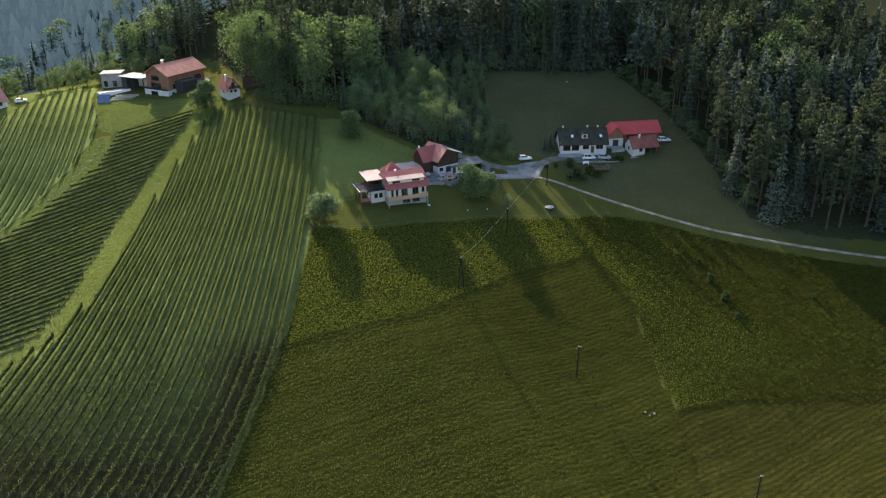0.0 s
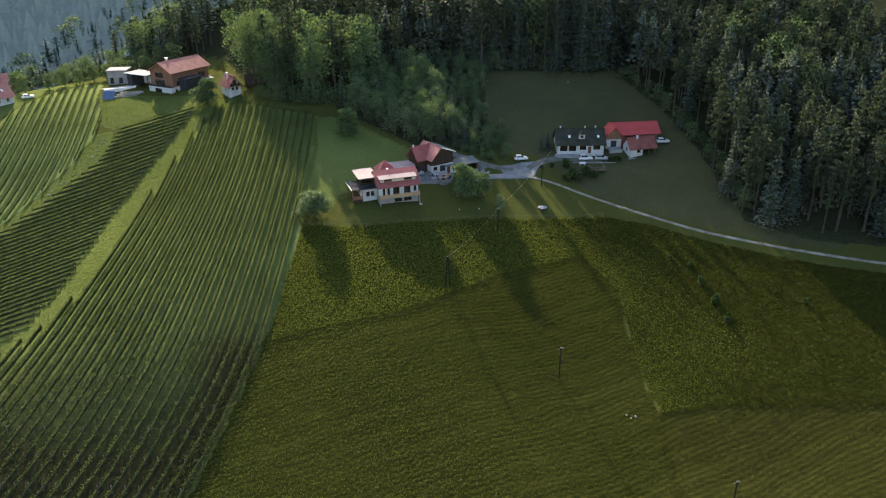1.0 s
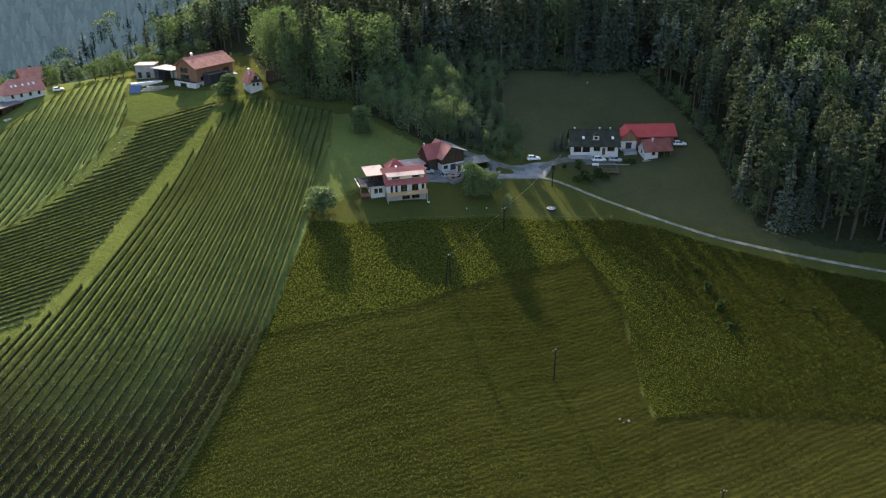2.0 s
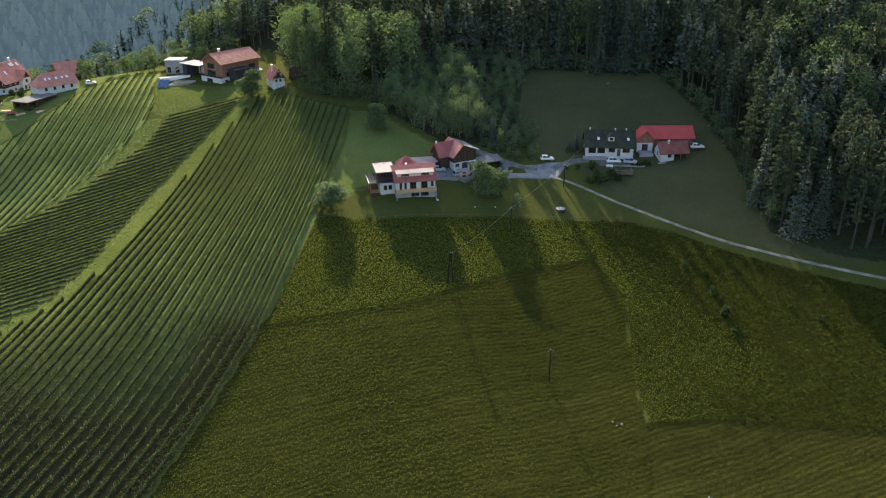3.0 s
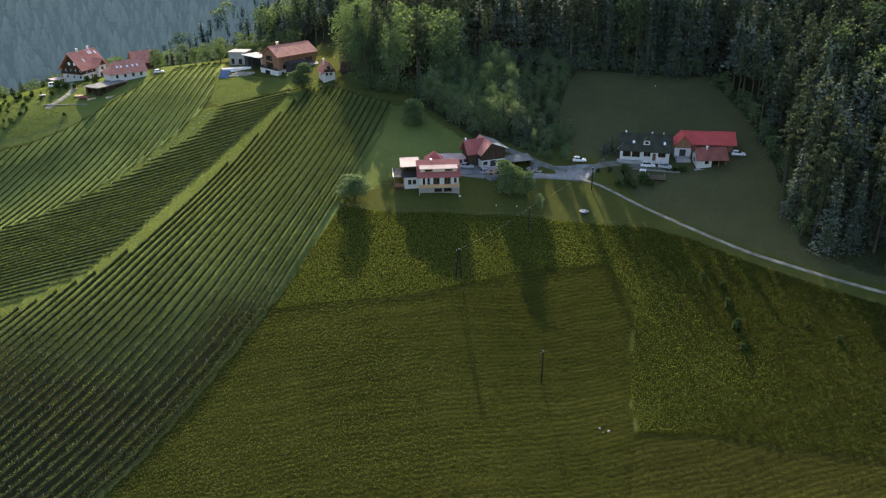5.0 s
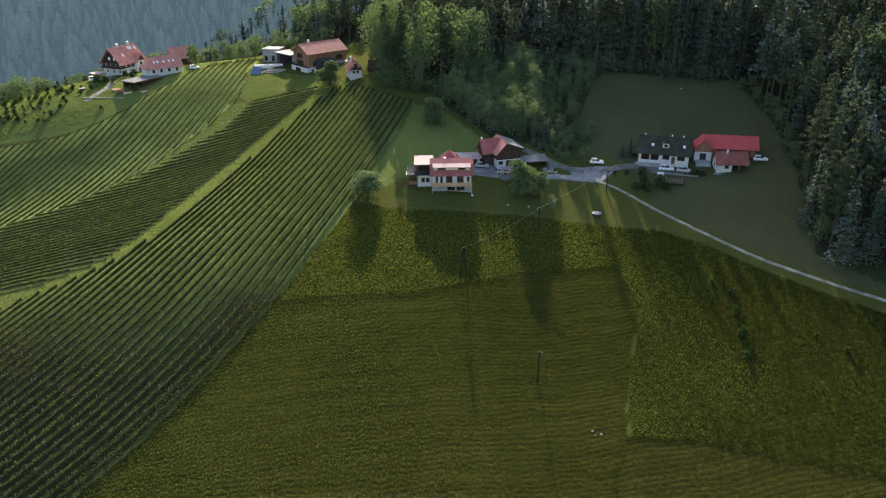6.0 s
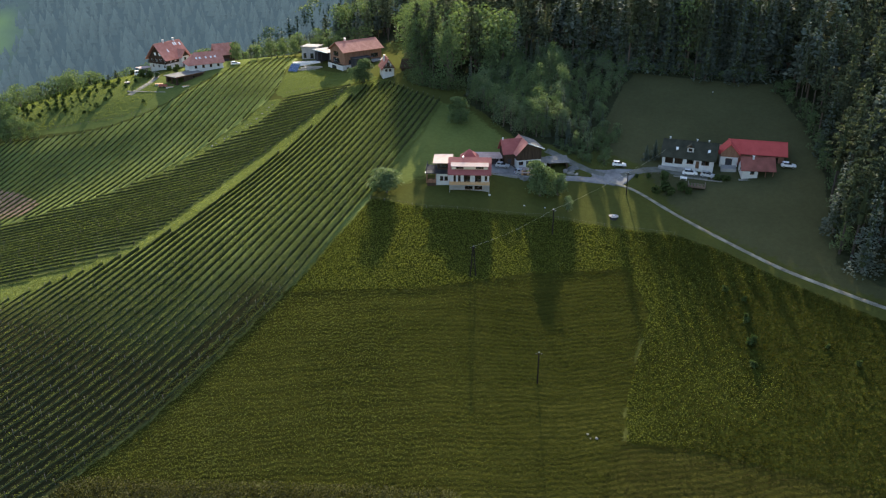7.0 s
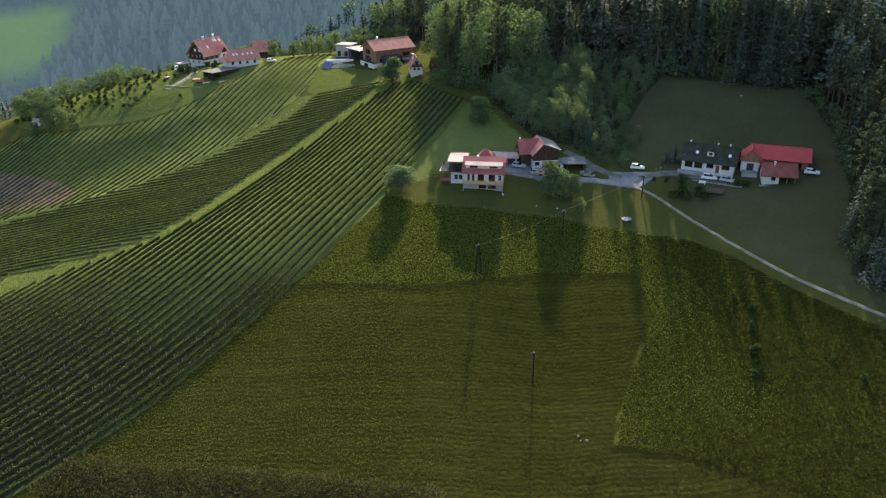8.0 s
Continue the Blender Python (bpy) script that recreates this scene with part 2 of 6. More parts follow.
CORN = [(-50, 76), (-48, 83.2), (-45, 85.6), (-27, 90.8), (-4, 98.8), (15, 106.2), (23, 109.3), (26, 108.6), (27, 106), (20, 72), (-30, 62)]
STRIP_STONES = [(-112, 253), (-110.5, 244), (-111, 235), (-118, 218), (-126, 201), (-138, 184.5), (-157, 164.5), (-171, 150.5), (-174.5, 151.5), (-153.5, 168), (-140, 179.5), (-130.5, 195.5), (-123, 216.5), (-118.5, 236), (-118, 251)]
BARE_EDGE = [(-33, 247), (-27, 243.5), (-18, 237), (-9, 230.5), (-3, 226), (-1.5, 228), (-8, 233), (-17, 239.5), (-26, 246), (-32, 250)]
DIRT = [(-205, 176), (-174, 178), (-159, 175), (-160, 168), (-178, 158), (-205, 160)]
PASTURE = [(10, 290), (66, 290), (80, 260), (90, 235), (95, 205), (110, 184), (85, 191), (60, 204), (44, 213), (36, 224), (30, 232), (20, 234), (12, 258)]
STRIP = [(-83, 152), (-93, 136), (-116, 109), (-136, 114), (-104, 136.5), (-92, 148), (-91, 172), (-92.5, 196), (-91.5, 222), (-87, 262), (-78, 268), (-72, 266), (-81, 246), (-83, 225), (-84, 190)]
ORCHARD = [(-240, 205), (-215, 200), (-190, 210), (-170, 221), (-163, 232), (-168, 246), (-185, 262), (-210, 270), (-232, 250), (-250, 225)]
HILL_GRASS = [(-196, 204), (-178, 211.5), (-168.5, 218), (-161.5, 228), (-157.5, 238), (-155.5, 250), (-154, 262), (-153, 274), (-150, 290), (-142, 303), (-160, 303), (-172, 285), (-178, 262), (-171, 244), (-166, 233), (-176, 219), (-194, 209)]
UPPER_LAWN = [(-41, 246), (-31, 243), (-22, 236), (-9, 227), (-4, 221), (-6, 217.5), (-13, 216), (-20, 208), (-25, 200), (-36, 186), (-37, 200), (-38.5, 224)]
BRIGHT_TOP = [(-86, 265), (-100, 262), (-112, 254), (-118, 256), (-130, 285), (-112, 280), (-95, 276), (-78, 270)]


def tilled_share(x, y):
    """How bare the soil lies between the long rows: more so low down and along the outer rows."""
    outer = np.interp(y, [60, 87, 105, 122, 144], [-58, -48, -42.5, -38.5, -36.5])
    return np.clip(np.maximum((143 - y) / 30, np.clip((x - outer + 20) / 14, 0, 1) * np.clip((160 - y) / 22, 0, 1)), 0, 1)


def smooth_mask(poly, x, y, soft=1.0):
    """1 inside the polygon, 0 outside, softened over about a metre."""
    total = np.zeros(x.shape)
    for dx, dy in ((0, 0), (soft, 0), (-soft, 0), (0, soft), (0, -soft)):
        total += inside(x + dx, y + dy, poly)
    return total / 5


def spaced(inner_from, inner_to, step, outer_from, outer_to):
    """Grid lines: even ones in the middle, wider and wider ones towards the horizon."""
    mid = list(np.arange(inner_from, inner_to + step / 2, step))
    up, down, d = [mid[-1]], [mid[0]], step
    while up[-1] < outer_to:
        d *= 1.16
        up.append(up[-1] + d)
    d = step
    while down[-1] > outer_from:
        d *= 1.16
        down.append(down[-1] - d)
    return np.array(down[:0:-1] + mid + up[1:])


def mesh_of(name, verts, faces, mats=(), smooth=False, which=None):
    """A mesh from arrays of corners and of four-cornered (or three-cornered) faces."""
    me = bpy.data.meshes.new(name)
    verts, faces = np.asarray(verts, np.float32), np.asarray(faces, np.int32)
    n, k = faces.shape
    me.vertices.add(len(verts))
    me.vertices.foreach_set("co", verts.ravel())
    me.loops.add(n * k)
    me.loops.foreach_set("vertex_index", faces.ravel())
    me.polygons.add(n)
    me.polygons.foreach_set("loop_start", np.arange(0, n * k, k, dtype=np.int32))
    if which is not None:
        me.polygons.foreach_set("material_index", np.asarray(which, np.int32))
    me.polygons.foreach_set("use_smooth", np.full(n, smooth, bool))
    for m in mats:
        me.materials.append(m)
    me.update(calc_edges=True)
    me.validate()
    return me


def build_ground():
    gx, gy = spaced(-215, 125, 1.25, -4200, 4200), spaced(62, 295, 1.25, -4200, 4400)
    x, y = np.meshgrid(gx, gy)
    z = land(x, y)
    nx, ny = len(gx), len(gy)
    i = np.arange(nx * ny).reshape(ny, nx)
    faces = np.stack([i[:-1, :-1], i[:-1, 1:], i[1:, 1:], i[1:, :-1]], -1).reshape(-1, 4)
    me = mesh_of("ground", np.stack([x, y, z], -1).reshape(-1, 3), faces, [GROUND], True)
    fx, fy = x.ravel(), y.ravel()
    vines = np.maximum(np.maximum(smooth_mask(VINE_A, fx, fy), smooth_mask(VINE_B, fx, fy)), smooth_mask(VINE_C, fx, fy))
    hay = np.maximum(smooth_mask(HAY, fx, fy), smooth_mask(HAY_LOW, fx, fy))
    one = np.stack([np.maximum(hay, np.where((fy < 190) & (fx > -30), smooth_mask(LUSH, fx, fy), 0)), smooth_mask(LUSH, fx, fy), vines, np.maximum(0.95 * tilled_share(fx, fy) * smooth_mask(VINE_A, fx, fy), 0.5 * smooth_mask(VINE_B, fx, fy))], -1)
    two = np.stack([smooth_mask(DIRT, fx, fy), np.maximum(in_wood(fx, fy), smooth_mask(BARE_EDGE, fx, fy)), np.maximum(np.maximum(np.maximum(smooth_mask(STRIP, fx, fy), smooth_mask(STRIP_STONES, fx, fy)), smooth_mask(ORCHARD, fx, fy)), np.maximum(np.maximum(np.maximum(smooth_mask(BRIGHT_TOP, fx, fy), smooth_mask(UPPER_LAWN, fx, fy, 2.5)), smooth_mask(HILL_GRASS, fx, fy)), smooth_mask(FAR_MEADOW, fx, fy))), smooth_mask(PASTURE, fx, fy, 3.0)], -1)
    for name, data in (("cover", one), ("cover_more", two)):
        a = me.attributes.new(name, "FLOAT_COLOR", "POINT")
        a.data.foreach_set("color", data.astype(np.float32).ravel())
    tagged(new("ground", me), "hilly meadow ground with mown hay, weeds and grass", "ground", kind="structure")


WOOD_RIGHT = [(62, 285), (64, 281), (74, 261), (80, 238), (82.5, 215), (85, 198.5), (100, 189), (128, 184.5), (260, 180), (420, 300), (420, 1100), (62, 1100)]
WOOD_BACK = [(-62, 268), (-54, 258), (-42, 256), (-28, 262), (-16, 284), (14, 286), (62, 286), (62, 1100), (-330, 1100), (-200, 600), (-130, 420), (-100, 330), (-88, 312), (-78, 288)]
WOOD_YOUNG = [(-36, 252), (-26, 243), (-15, 235), (-6, 231), (3, 231), (10, 229), (16, 232), (15, 246), (14, 260), (14, 272), (16, 286), (-16, 286), (-30, 264)]
WOOD_VALLEY = [(-900, 150), (-300, 205), (-262, 226), (-244, 250), (-224, 286), (-206, 306), (-185, 316), (-150, 322), (-120, 318), (-100, 330), (-130, 420), (-200, 600), (-900, 700)]
FAR_MEADOW = [(-378, 286), (-370, 300), (-365, 320), (-370, 336), (-382, 352), (-400, 341), (-411, 322), (-436, 304), (-520, 250), (-430, 240), (-392, 268)]


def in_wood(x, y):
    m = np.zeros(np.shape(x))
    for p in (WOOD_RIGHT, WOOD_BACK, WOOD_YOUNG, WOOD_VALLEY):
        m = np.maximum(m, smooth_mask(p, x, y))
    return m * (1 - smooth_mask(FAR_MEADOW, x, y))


build_ground()

# ---- helpers for things ----


def part(name, bm, mat, parent=None, label="", smooth=False):
    """Links a bmesh as one mesh object under a thing or a part."""
    me = bpy.data.meshes.new(name)
    bm.to_mesh(me)
    bm.free()
    for m in mat if isinstance(mat, (list, tuple)) else (mat,):
        me.materials.append(m)
    if smooth:
        for p in me.polygons:
            p.use_smooth = True
    ob = new(name, me)
    ob.parent = parent
    return tagged(ob, label)


def hold(name, m, label, category, group=""):
    """The empty at a thing's base, to which its parts belong."""
    e = new(name)
    e.empty_display_size = 0.3
    e.matrix_world = m
    return tagged(e, label, category, group)


def add_box(bm, x0, x1, y0, y1, z0, z1, bevel=0.0):
    made = bmesh.ops.create_cube(bm, size=1.0, matrix=Matrix.Translation(((x0 + x1) / 2, (y0 + y1) / 2, (z0 + z1) / 2)) @ Matrix.Diagonal((x1 - x0, y1 - y0, z1 - z0, 1)))
    if bevel:
        edges = list({e for v in made["verts"] for e in v.link_edges})
        bmesh.ops.bevel(bm, geom=edges, offset=bevel, segments=1, affect="EDGES")
    return bm


def box(x0, x1, y0, y1, z0, z1, bevel=0.0):
    return add_box(bmesh.new(), x0, x1, y0, y1, z0, z1, bevel)


def add_prism(bm, outline, depth_way):
    """A solid: a flat outline of points, pushed along depth_way."""
    way = Vector(depth_way)
    a = [bm.verts.new(p) for p in outline]
    b = [bm.verts.new(Vector(p) + way) for p in outline]
    n = len(a)
    bm.faces.new(a)
    bm.faces.new(b[::-1])
    for i in range(n):
        bm.faces.new((a[i - 1], b[i - 1], b[i], a[i]))
    bmesh.ops.recalc_face_normals(bm, faces=bm.faces[:])
    return bm


def prism(outline, depth_way):
    return add_prism(bmesh.new(), outline, depth_way)


def add_rod(bm, a, b, r0, r1=None, sides=8):
    a, b = Vector(a), Vector(b)
    m = Matrix.Translation((a + b) / 2) @ (b - a).to_track_quat("Z", "Y").to_matrix().to_4x4()
    bmesh.ops.create_cone(bm, cap_ends=True, segments=sides, radius1=r0, radius2=r0 if r1 is None else r1, depth=(b - a).length, matrix=m)
    return bm


def rod(a, b, r0, r1=None, sides=8):
    return add_rod(bmesh.new(), a, b, r0, r1, sides)


# ---- roads ----
ASPHALT = worn("asphalt", (0.108, 0.108, 0.108), (0.24, 0.24, 0.234), 0.35, 0.85, spec=0.08, relief=0.4, depth=0.02, fine=20)
ROAD_PALE = worn("worn_lane", (0.0974, 0.0944, 0.0739), (0.3082, 0.2926, 0.2261), 0.45, 0.95, spec=0.02, relief=0.5, depth=0.03, fine=18)
GRAVEL = worn("gravel", (0.135, 0.1275, 0.1125), (0.27, 0.255, 0.225), 0.5, 0.9, relief=0.7, depth=0.04, fine=16)


DRIVE = worn("mossy_drive", (0.0675, 0.075, 0.057), (0.15, 0.15, 0.1275), 0.4, 0.9, relief=0.5, depth=0.03)


def smooth_line(points, step=1.0):
    """Points along a soft curve through the given ones."""
    p = [Vector(q) for q in points]
    p = [p[0] * 2 - p[1]] + p + [p[-1] * 2 - p[-2]]
    out = []
    for i in range(1, len(p) - 2):
        n = max(2, int((p[i + 1] - p[i]).length / step))
        for k in range(n):
            t = k / n
            out.append(0.5 * (2 * p[i] + (p[i + 1] - p[i - 1]) * t + (2 * p[i - 1] - 5 * p[i] + 4 * p[i + 1] - p[i + 2]) * t * t + (3 * p[i] - p[i - 1] - 3 * p[i + 1] + p[i + 2]) * t ** 3))
    return out + [p[-2]]


def ribbon(name, points, width, mat, label, lift=0.08, kind="structure", category="road", taper=None):
    """A road bed with a crown and sloping edges, laid on the ground."""
    line = smooth_line([(x, y, 0) for x, y in points])
    verts, faces = [], []
    rng = random.Random(3)
    for i, p in enumerate(line):
        d = (line[min(i + 1, len(line) - 1)] - line[max(i - 1, 0)]).normalized()
        s = Vector((-d.y, d.x, 0))
        w = (width if taper is None else width + (taper - width) * i / (len(line) - 1)) * rng.uniform(0.94, 1.06)
        for u, up in ((-0.62, -0.3), (-0.5, 0.0), (-0.2, 0.03), (0.2, 0.03), (0.5, 0.0), (0.62, -0.3)):
            q = p + s * (u * w)
            verts.append((q.x, q.y, at(q.x, q.y) + lift + up))
        if i:
            a = 6 * (i - 1)
            faces += [(a + k, a + k + 1, a + 7 + k, a + 6 + k) for k in range(5)]
    me = mesh_of(name, verts, faces, [mat], True)
    return tagged(new(name, me), label, category, kind=kind)


def apron(name, outline, mat, label, lift=0.12, level=-99.0):
    """A paved yard: a patch of a fine grid that follows the ground, with a skirt."""
    xs, ys = [p[0] for p in outline], [p[1] for p in outline]
    gx, gy = np.arange(min(xs), max(xs) + 0.4, 0.4), np.arange(min(ys), max(ys) + 0.4, 0.4)
    x, y = np.meshgrid(gx, gy)
    keep = inside(x, y, outline)
    bm = bmesh.new()
    vs = {}
    for j in range(len(gy) - 1):
        for i in range(len(gx) - 1):
            if keep[j, i]:
                q = []
                for a, b in ((i, j), (i + 1, j), (i + 1, j + 1), (i, j + 1)):
                    if (a, b) not in vs:
                        vs[a, b] = bm.verts.new((gx[a], gy[b], max(at(gx[a], gy[b]) + lift, level)))
                    q.append(vs[a, b])
                bm.faces.new(q)
    edge = [e for e in bm.edges if len(e.link_faces) == 1]
    out = bmesh.ops.extrude_edge_only(bm, edges=edge)["geom"]
    for v in out:
        if isinstance(v, bmesh.types.BMVert):
            v.co.z -= 0.5 if level < -90 else 2.0
    ob = part(name, bm, mat, None, label, True)
    return tagged(ob, label, "road", kind="structure")


ribbon("road", [(24, 220), (29, 219), (34, 217.2), (45.4, 210.4), (58.4, 203), (72, 195.3), (83.5, 190.2), (95, 185.6), (113, 180), (140, 174), (190, 166)], 0.9, ROAD_PALE, "narrow pale worn lane winding along the slope", lift=0.09)
ribbon("road", [(26.6, 224.2), (30.2, 227.9), (33, 230), (37.5, 231.4), (44, 231), (50, 230.8)], 2.5, DRIVE, "grey asphalt drive to the white farmhouse", lift=0.1)
ribbon("road", [(22, 222.4), (17.9, 222.8), (11.8, 224.5), (6.5, 226.6), (2.4, 227.8)], 2.3, DRIVE, "grey track rising behind the timber barn", lift=0.1)
apron("pavement", [(17.5, 223.6), (21.5, 224.9), (25, 227.2), (28.2, 228.2), (30.6, 227.2), (28.8, 222), (27.6, 218.6), (22.3, 217.7), (18, 217.1), (18.6, 220)], ASPHALT, "grey worn asphalt junction of the lanes", lift=0.11)
apron("pavement", [(-10, 208.3), (-1, 209.9), (1.6, 208.9), (3.6, 211.5), (4.2, 216), (1.5, 216.5), (-2.3, 213.4), (-3.6, 216.6), (-9, 215), (-10.6, 211)], ASPHALT, "grey worn asphalt yard between house and barn", level=6.8)
ribbon("road", [(23, 219.4), (18.5, 218.3), (14.1, 217.0), (10.2, 214.9)], 2.4, ASPHALT, "grey asphalt approach to the sheds", lift=0.12)
ribbon("road", [(-176, 237), (-175.3, 244), (-176, 251), (-180, 258), (-187, 263)], 2.2, GRAVEL, "pale gravel drive up to the hilltop farm", lift=0.1)

# ---- vines ----
POST = worn("grey_stake", (0.1, 0.085, 0.07), (0.19, 0.17, 0.15), 3.0, 0.85, stretch=(1, 1, 0.2))
rs = np.random.RandomState(7)


def scatter_quads(centres, size, tilt=1.0, long=1.0):
    """Leaves: one four-cornered blade at each centre, turned at random. Returns corners and faces."""
    n = len(centres)
    a = rs.normal(size=(n, 3))
    a[:, 2] *= tilt
    a /= np.linalg.norm(a, axis=1)[:, None]
    b = rs.normal(size=(n, 3))
    b -= a * (a * b).sum(1)[:, None]
    b /= np.linalg.norm(b, axis=1)[:, None]
    s = (np.asarray(size) * rs.uniform(0.7, 1.3, n))[:, None] / 2
    bend = np.cross(a, b) * s * rs.uniform(-0.4, 0.4, n)[:, None]
    v = np.stack([centres - a * s * long, centres - b * s + bend, centres + a * s * long, centres + b * s + bend], 1).reshape(-1, 3)
    return v, np.arange(4 * n).reshape(n, 4)


def vine_shade(p, side, height, wide, weak):
    """Dark core sheets along a row that imitate the shade between its shoots, uneven in height and breadth."""
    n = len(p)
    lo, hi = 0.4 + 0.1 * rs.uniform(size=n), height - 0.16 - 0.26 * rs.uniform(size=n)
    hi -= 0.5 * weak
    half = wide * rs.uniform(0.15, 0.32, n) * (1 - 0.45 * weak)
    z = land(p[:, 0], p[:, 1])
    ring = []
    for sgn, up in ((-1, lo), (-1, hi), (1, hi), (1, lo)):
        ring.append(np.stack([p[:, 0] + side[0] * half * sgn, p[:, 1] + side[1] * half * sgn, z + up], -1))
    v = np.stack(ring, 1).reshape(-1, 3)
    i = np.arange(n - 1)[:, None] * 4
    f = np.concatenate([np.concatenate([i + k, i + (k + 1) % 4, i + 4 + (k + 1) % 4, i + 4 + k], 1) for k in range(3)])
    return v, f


def joined(pieces):
    vs, fs, n = [], [], 0
    for v, f in pieces:
        vs.append(v)
        fs.append(f + n)
        n += len(v)
    return np.concatenate(vs), np.concatenate(fs)


def vine_row(points, leaf, per_metre, height, wide, group, label, low_thin=False):
    """One row of vines on its trellis: foliage and stakes."""
    p = np.array(points)
    seg = np.linalg.norm(np.diff(p, axis=0), axis=1)
    length = np.concatenate([[0], np.cumsum(seg)])
    if length[-1] < 4:
        return
    n = int(length[-1] * per_metre)
    s = rs.uniform(0, length[-1], n)
    # thin spots and a few missing vines along the row
    thin = np.sin(s * 0.31 + rs.uniform(0, 6)) * np.sin(s * 0.113 + rs.uniform(0, 6)) > 0.8
    s = s[~thin | (rs.uniform(size=n) < 0.45)]
    n = len(s)
    x, y = np.interp(s, length, p[:, 0]), np.interp(s, length, p[:, 1])
    d = (p[-1] - p[0]) / max(length[-1], 1)
    side = np.array([-d[1], d[0]])
    off = rs.normal(size=n) * wide * 0.42
    up = 0.4 + (height - 0.4) * rs.uniform(size=n) ** 0.6 + 0.08 * np.sin(s * 2.9 + rs.uniform(0, 6))
    x, y = x + side[0] * off, y + side[1] * off
    weak = tilled_share(x, y) if low_thin else np.zeros(n)
    keep = rs.uniform(size=n) > 0.5 * weak
    x, y, up, weak = x[keep], y[keep], up[keep], weak[keep]
    z = land(x, y) + up * (1 - 0.16 * weak)
    mx, my = p[len(p) // 2]
    base = np.array([mx, my, at(mx, my)])
    shade_core = vine_shade(p, side, height, wide, tilled_share(p[:, 0], p[:, 1]) if low_thin else np.zeros(len(p)))
    v, f = joined([scatter_quads(np.stack([x, y, z], -1), leaf, 0.8), shade_core])
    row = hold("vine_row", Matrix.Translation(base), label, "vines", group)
    ob = new("foliage", mesh_of("foliage", v - base, f, [LEAF_VINE, SHADE_CORE], which=np.arange(len(f)) >= len(f) - len(shade_core[1])))
    ob.parent = row
    bm = bmesh.new()
    for q in np.append(np.arange(0.3, length[-1], 6.0), length[-1] - 0.2):
        sx, sy = float(np.interp(q, length, p[:, 0])), float(np.interp(q, length, p[:, 1]))
        z0 = at(sx, sy)
        add_box(bm, sx - 0.05 - mx, sx + 0.05 - mx, sy - 0.05 - my, sy + 0.05 - my, z0 - 0.2 - base[2], z0 + height + 0.15 - base[2])
    tagged(part("trellis", bm, POST, row), kind="stuff")


def clip_rows(curves, poly, shrink=0.0):
    """The longest stretches of the curves that lie inside the polygon."""
    for c in curves:
        c = np.array(c)
        ok = inside(c[:, 0], c[:, 1], poly)
        start = None
        for i in range(len(c) + 1):
            if i < len(c) and ok[i]:
                start = i if start is None else start
            elif start is not None:
                if i - start > 4:
                    yield c[start:i]
                start = None


ys = np.arange(62, 300, 1.0)
for c in clip_rows([np.stack([-139 + 2.5 * k + row_a(ys), ys], -1) for k in range(-4, 42)], VINE_A):
    vine_row(c, 0.22, 44, 1.6, 0.58, "rows of the long vineyard", "long leafy green vine row on grey stakes", True)
xs = np.arange(-190, -80, 1.0)
for c in clip_rows([np.stack([xs, 265 - 2.7 * k + 0.42 * (xs + 100) - 0.0012 * (xs + 100) ** 2], -1) for k in range(0, 58)], VINE_B):
    vine_row(c, 0.26, 34, 1.25, 0.42, "rows of the cross vineyard", "short dusty green vine row across the slope")
for c in clip_rows([np.stack([-242 + 2.6 * k + row_c(ys), ys], -1) for k in range(0, 60)], VINE_C):
    vine_row(c, 0.3, 19, 1.15, 0.36, "rows of the hilltop vineyard", "green vine row climbing to the hilltop")

# ---- trees ----


def ring_tube(path, radii, sides=6):
    """Corners and faces of a bent, tapering tube."""
    v, f = [], []
    for i, (p, r) in enumerate(zip(path, radii)):
        for k in range(sides):
            a = 2 * math.pi * k / sides
            v.append((p[0] + r * math.cos(a), p[1] + r * math.sin(a), p[2]))
        if i:
            for k in range(sides):
                f.append(((i - 1) * sides + k, (i - 1) * sides + (k + 1) % sides, i * sides + (k + 1) % sides, i * sides + k))
    return np.array(v), np.array(f)


def broad_crown(height, wide, leaves, leaf, low=0.25, lobes=9):
    """Leaf clumps on the shells of several uneven lobes, with gaps."""
    cs = []
    for k in range(lobes):
        a, r = rs.uniform(0, 6.28), wide * 0.5 * rs.uniform(0.15, 0.72)
        z = height * (low + (0.93 - low) * ((k + rs.uniform()) / lobes))
        squeeze = 1 - 0.55 * max(0, (z / height - 0.6) / 0.4)
        rad = wide * rs.uniform(0.2, 0.33) * (0.75 + 0.4 * squeeze)
        n = leaves // lobes
        d = rs.normal(size=(n, 3))
        d /= np.linalg.norm(d, axis=1)[:, None]
        d[:, 2] = np.where(d[:, 2] < -0.4, -d[:, 2], d[:, 2])
        shell = rad * rs.uniform(0.6, 1.12, n)[:, None]
        cs.append(np.array([r * squeeze * math.cos(a), r * squeeze * math.sin(a), z]) + d * shell * np.array([1, 1, 0.85]))
    return scatter_quads(np.concatenate(cs), leaf, 1.0, 1.25)


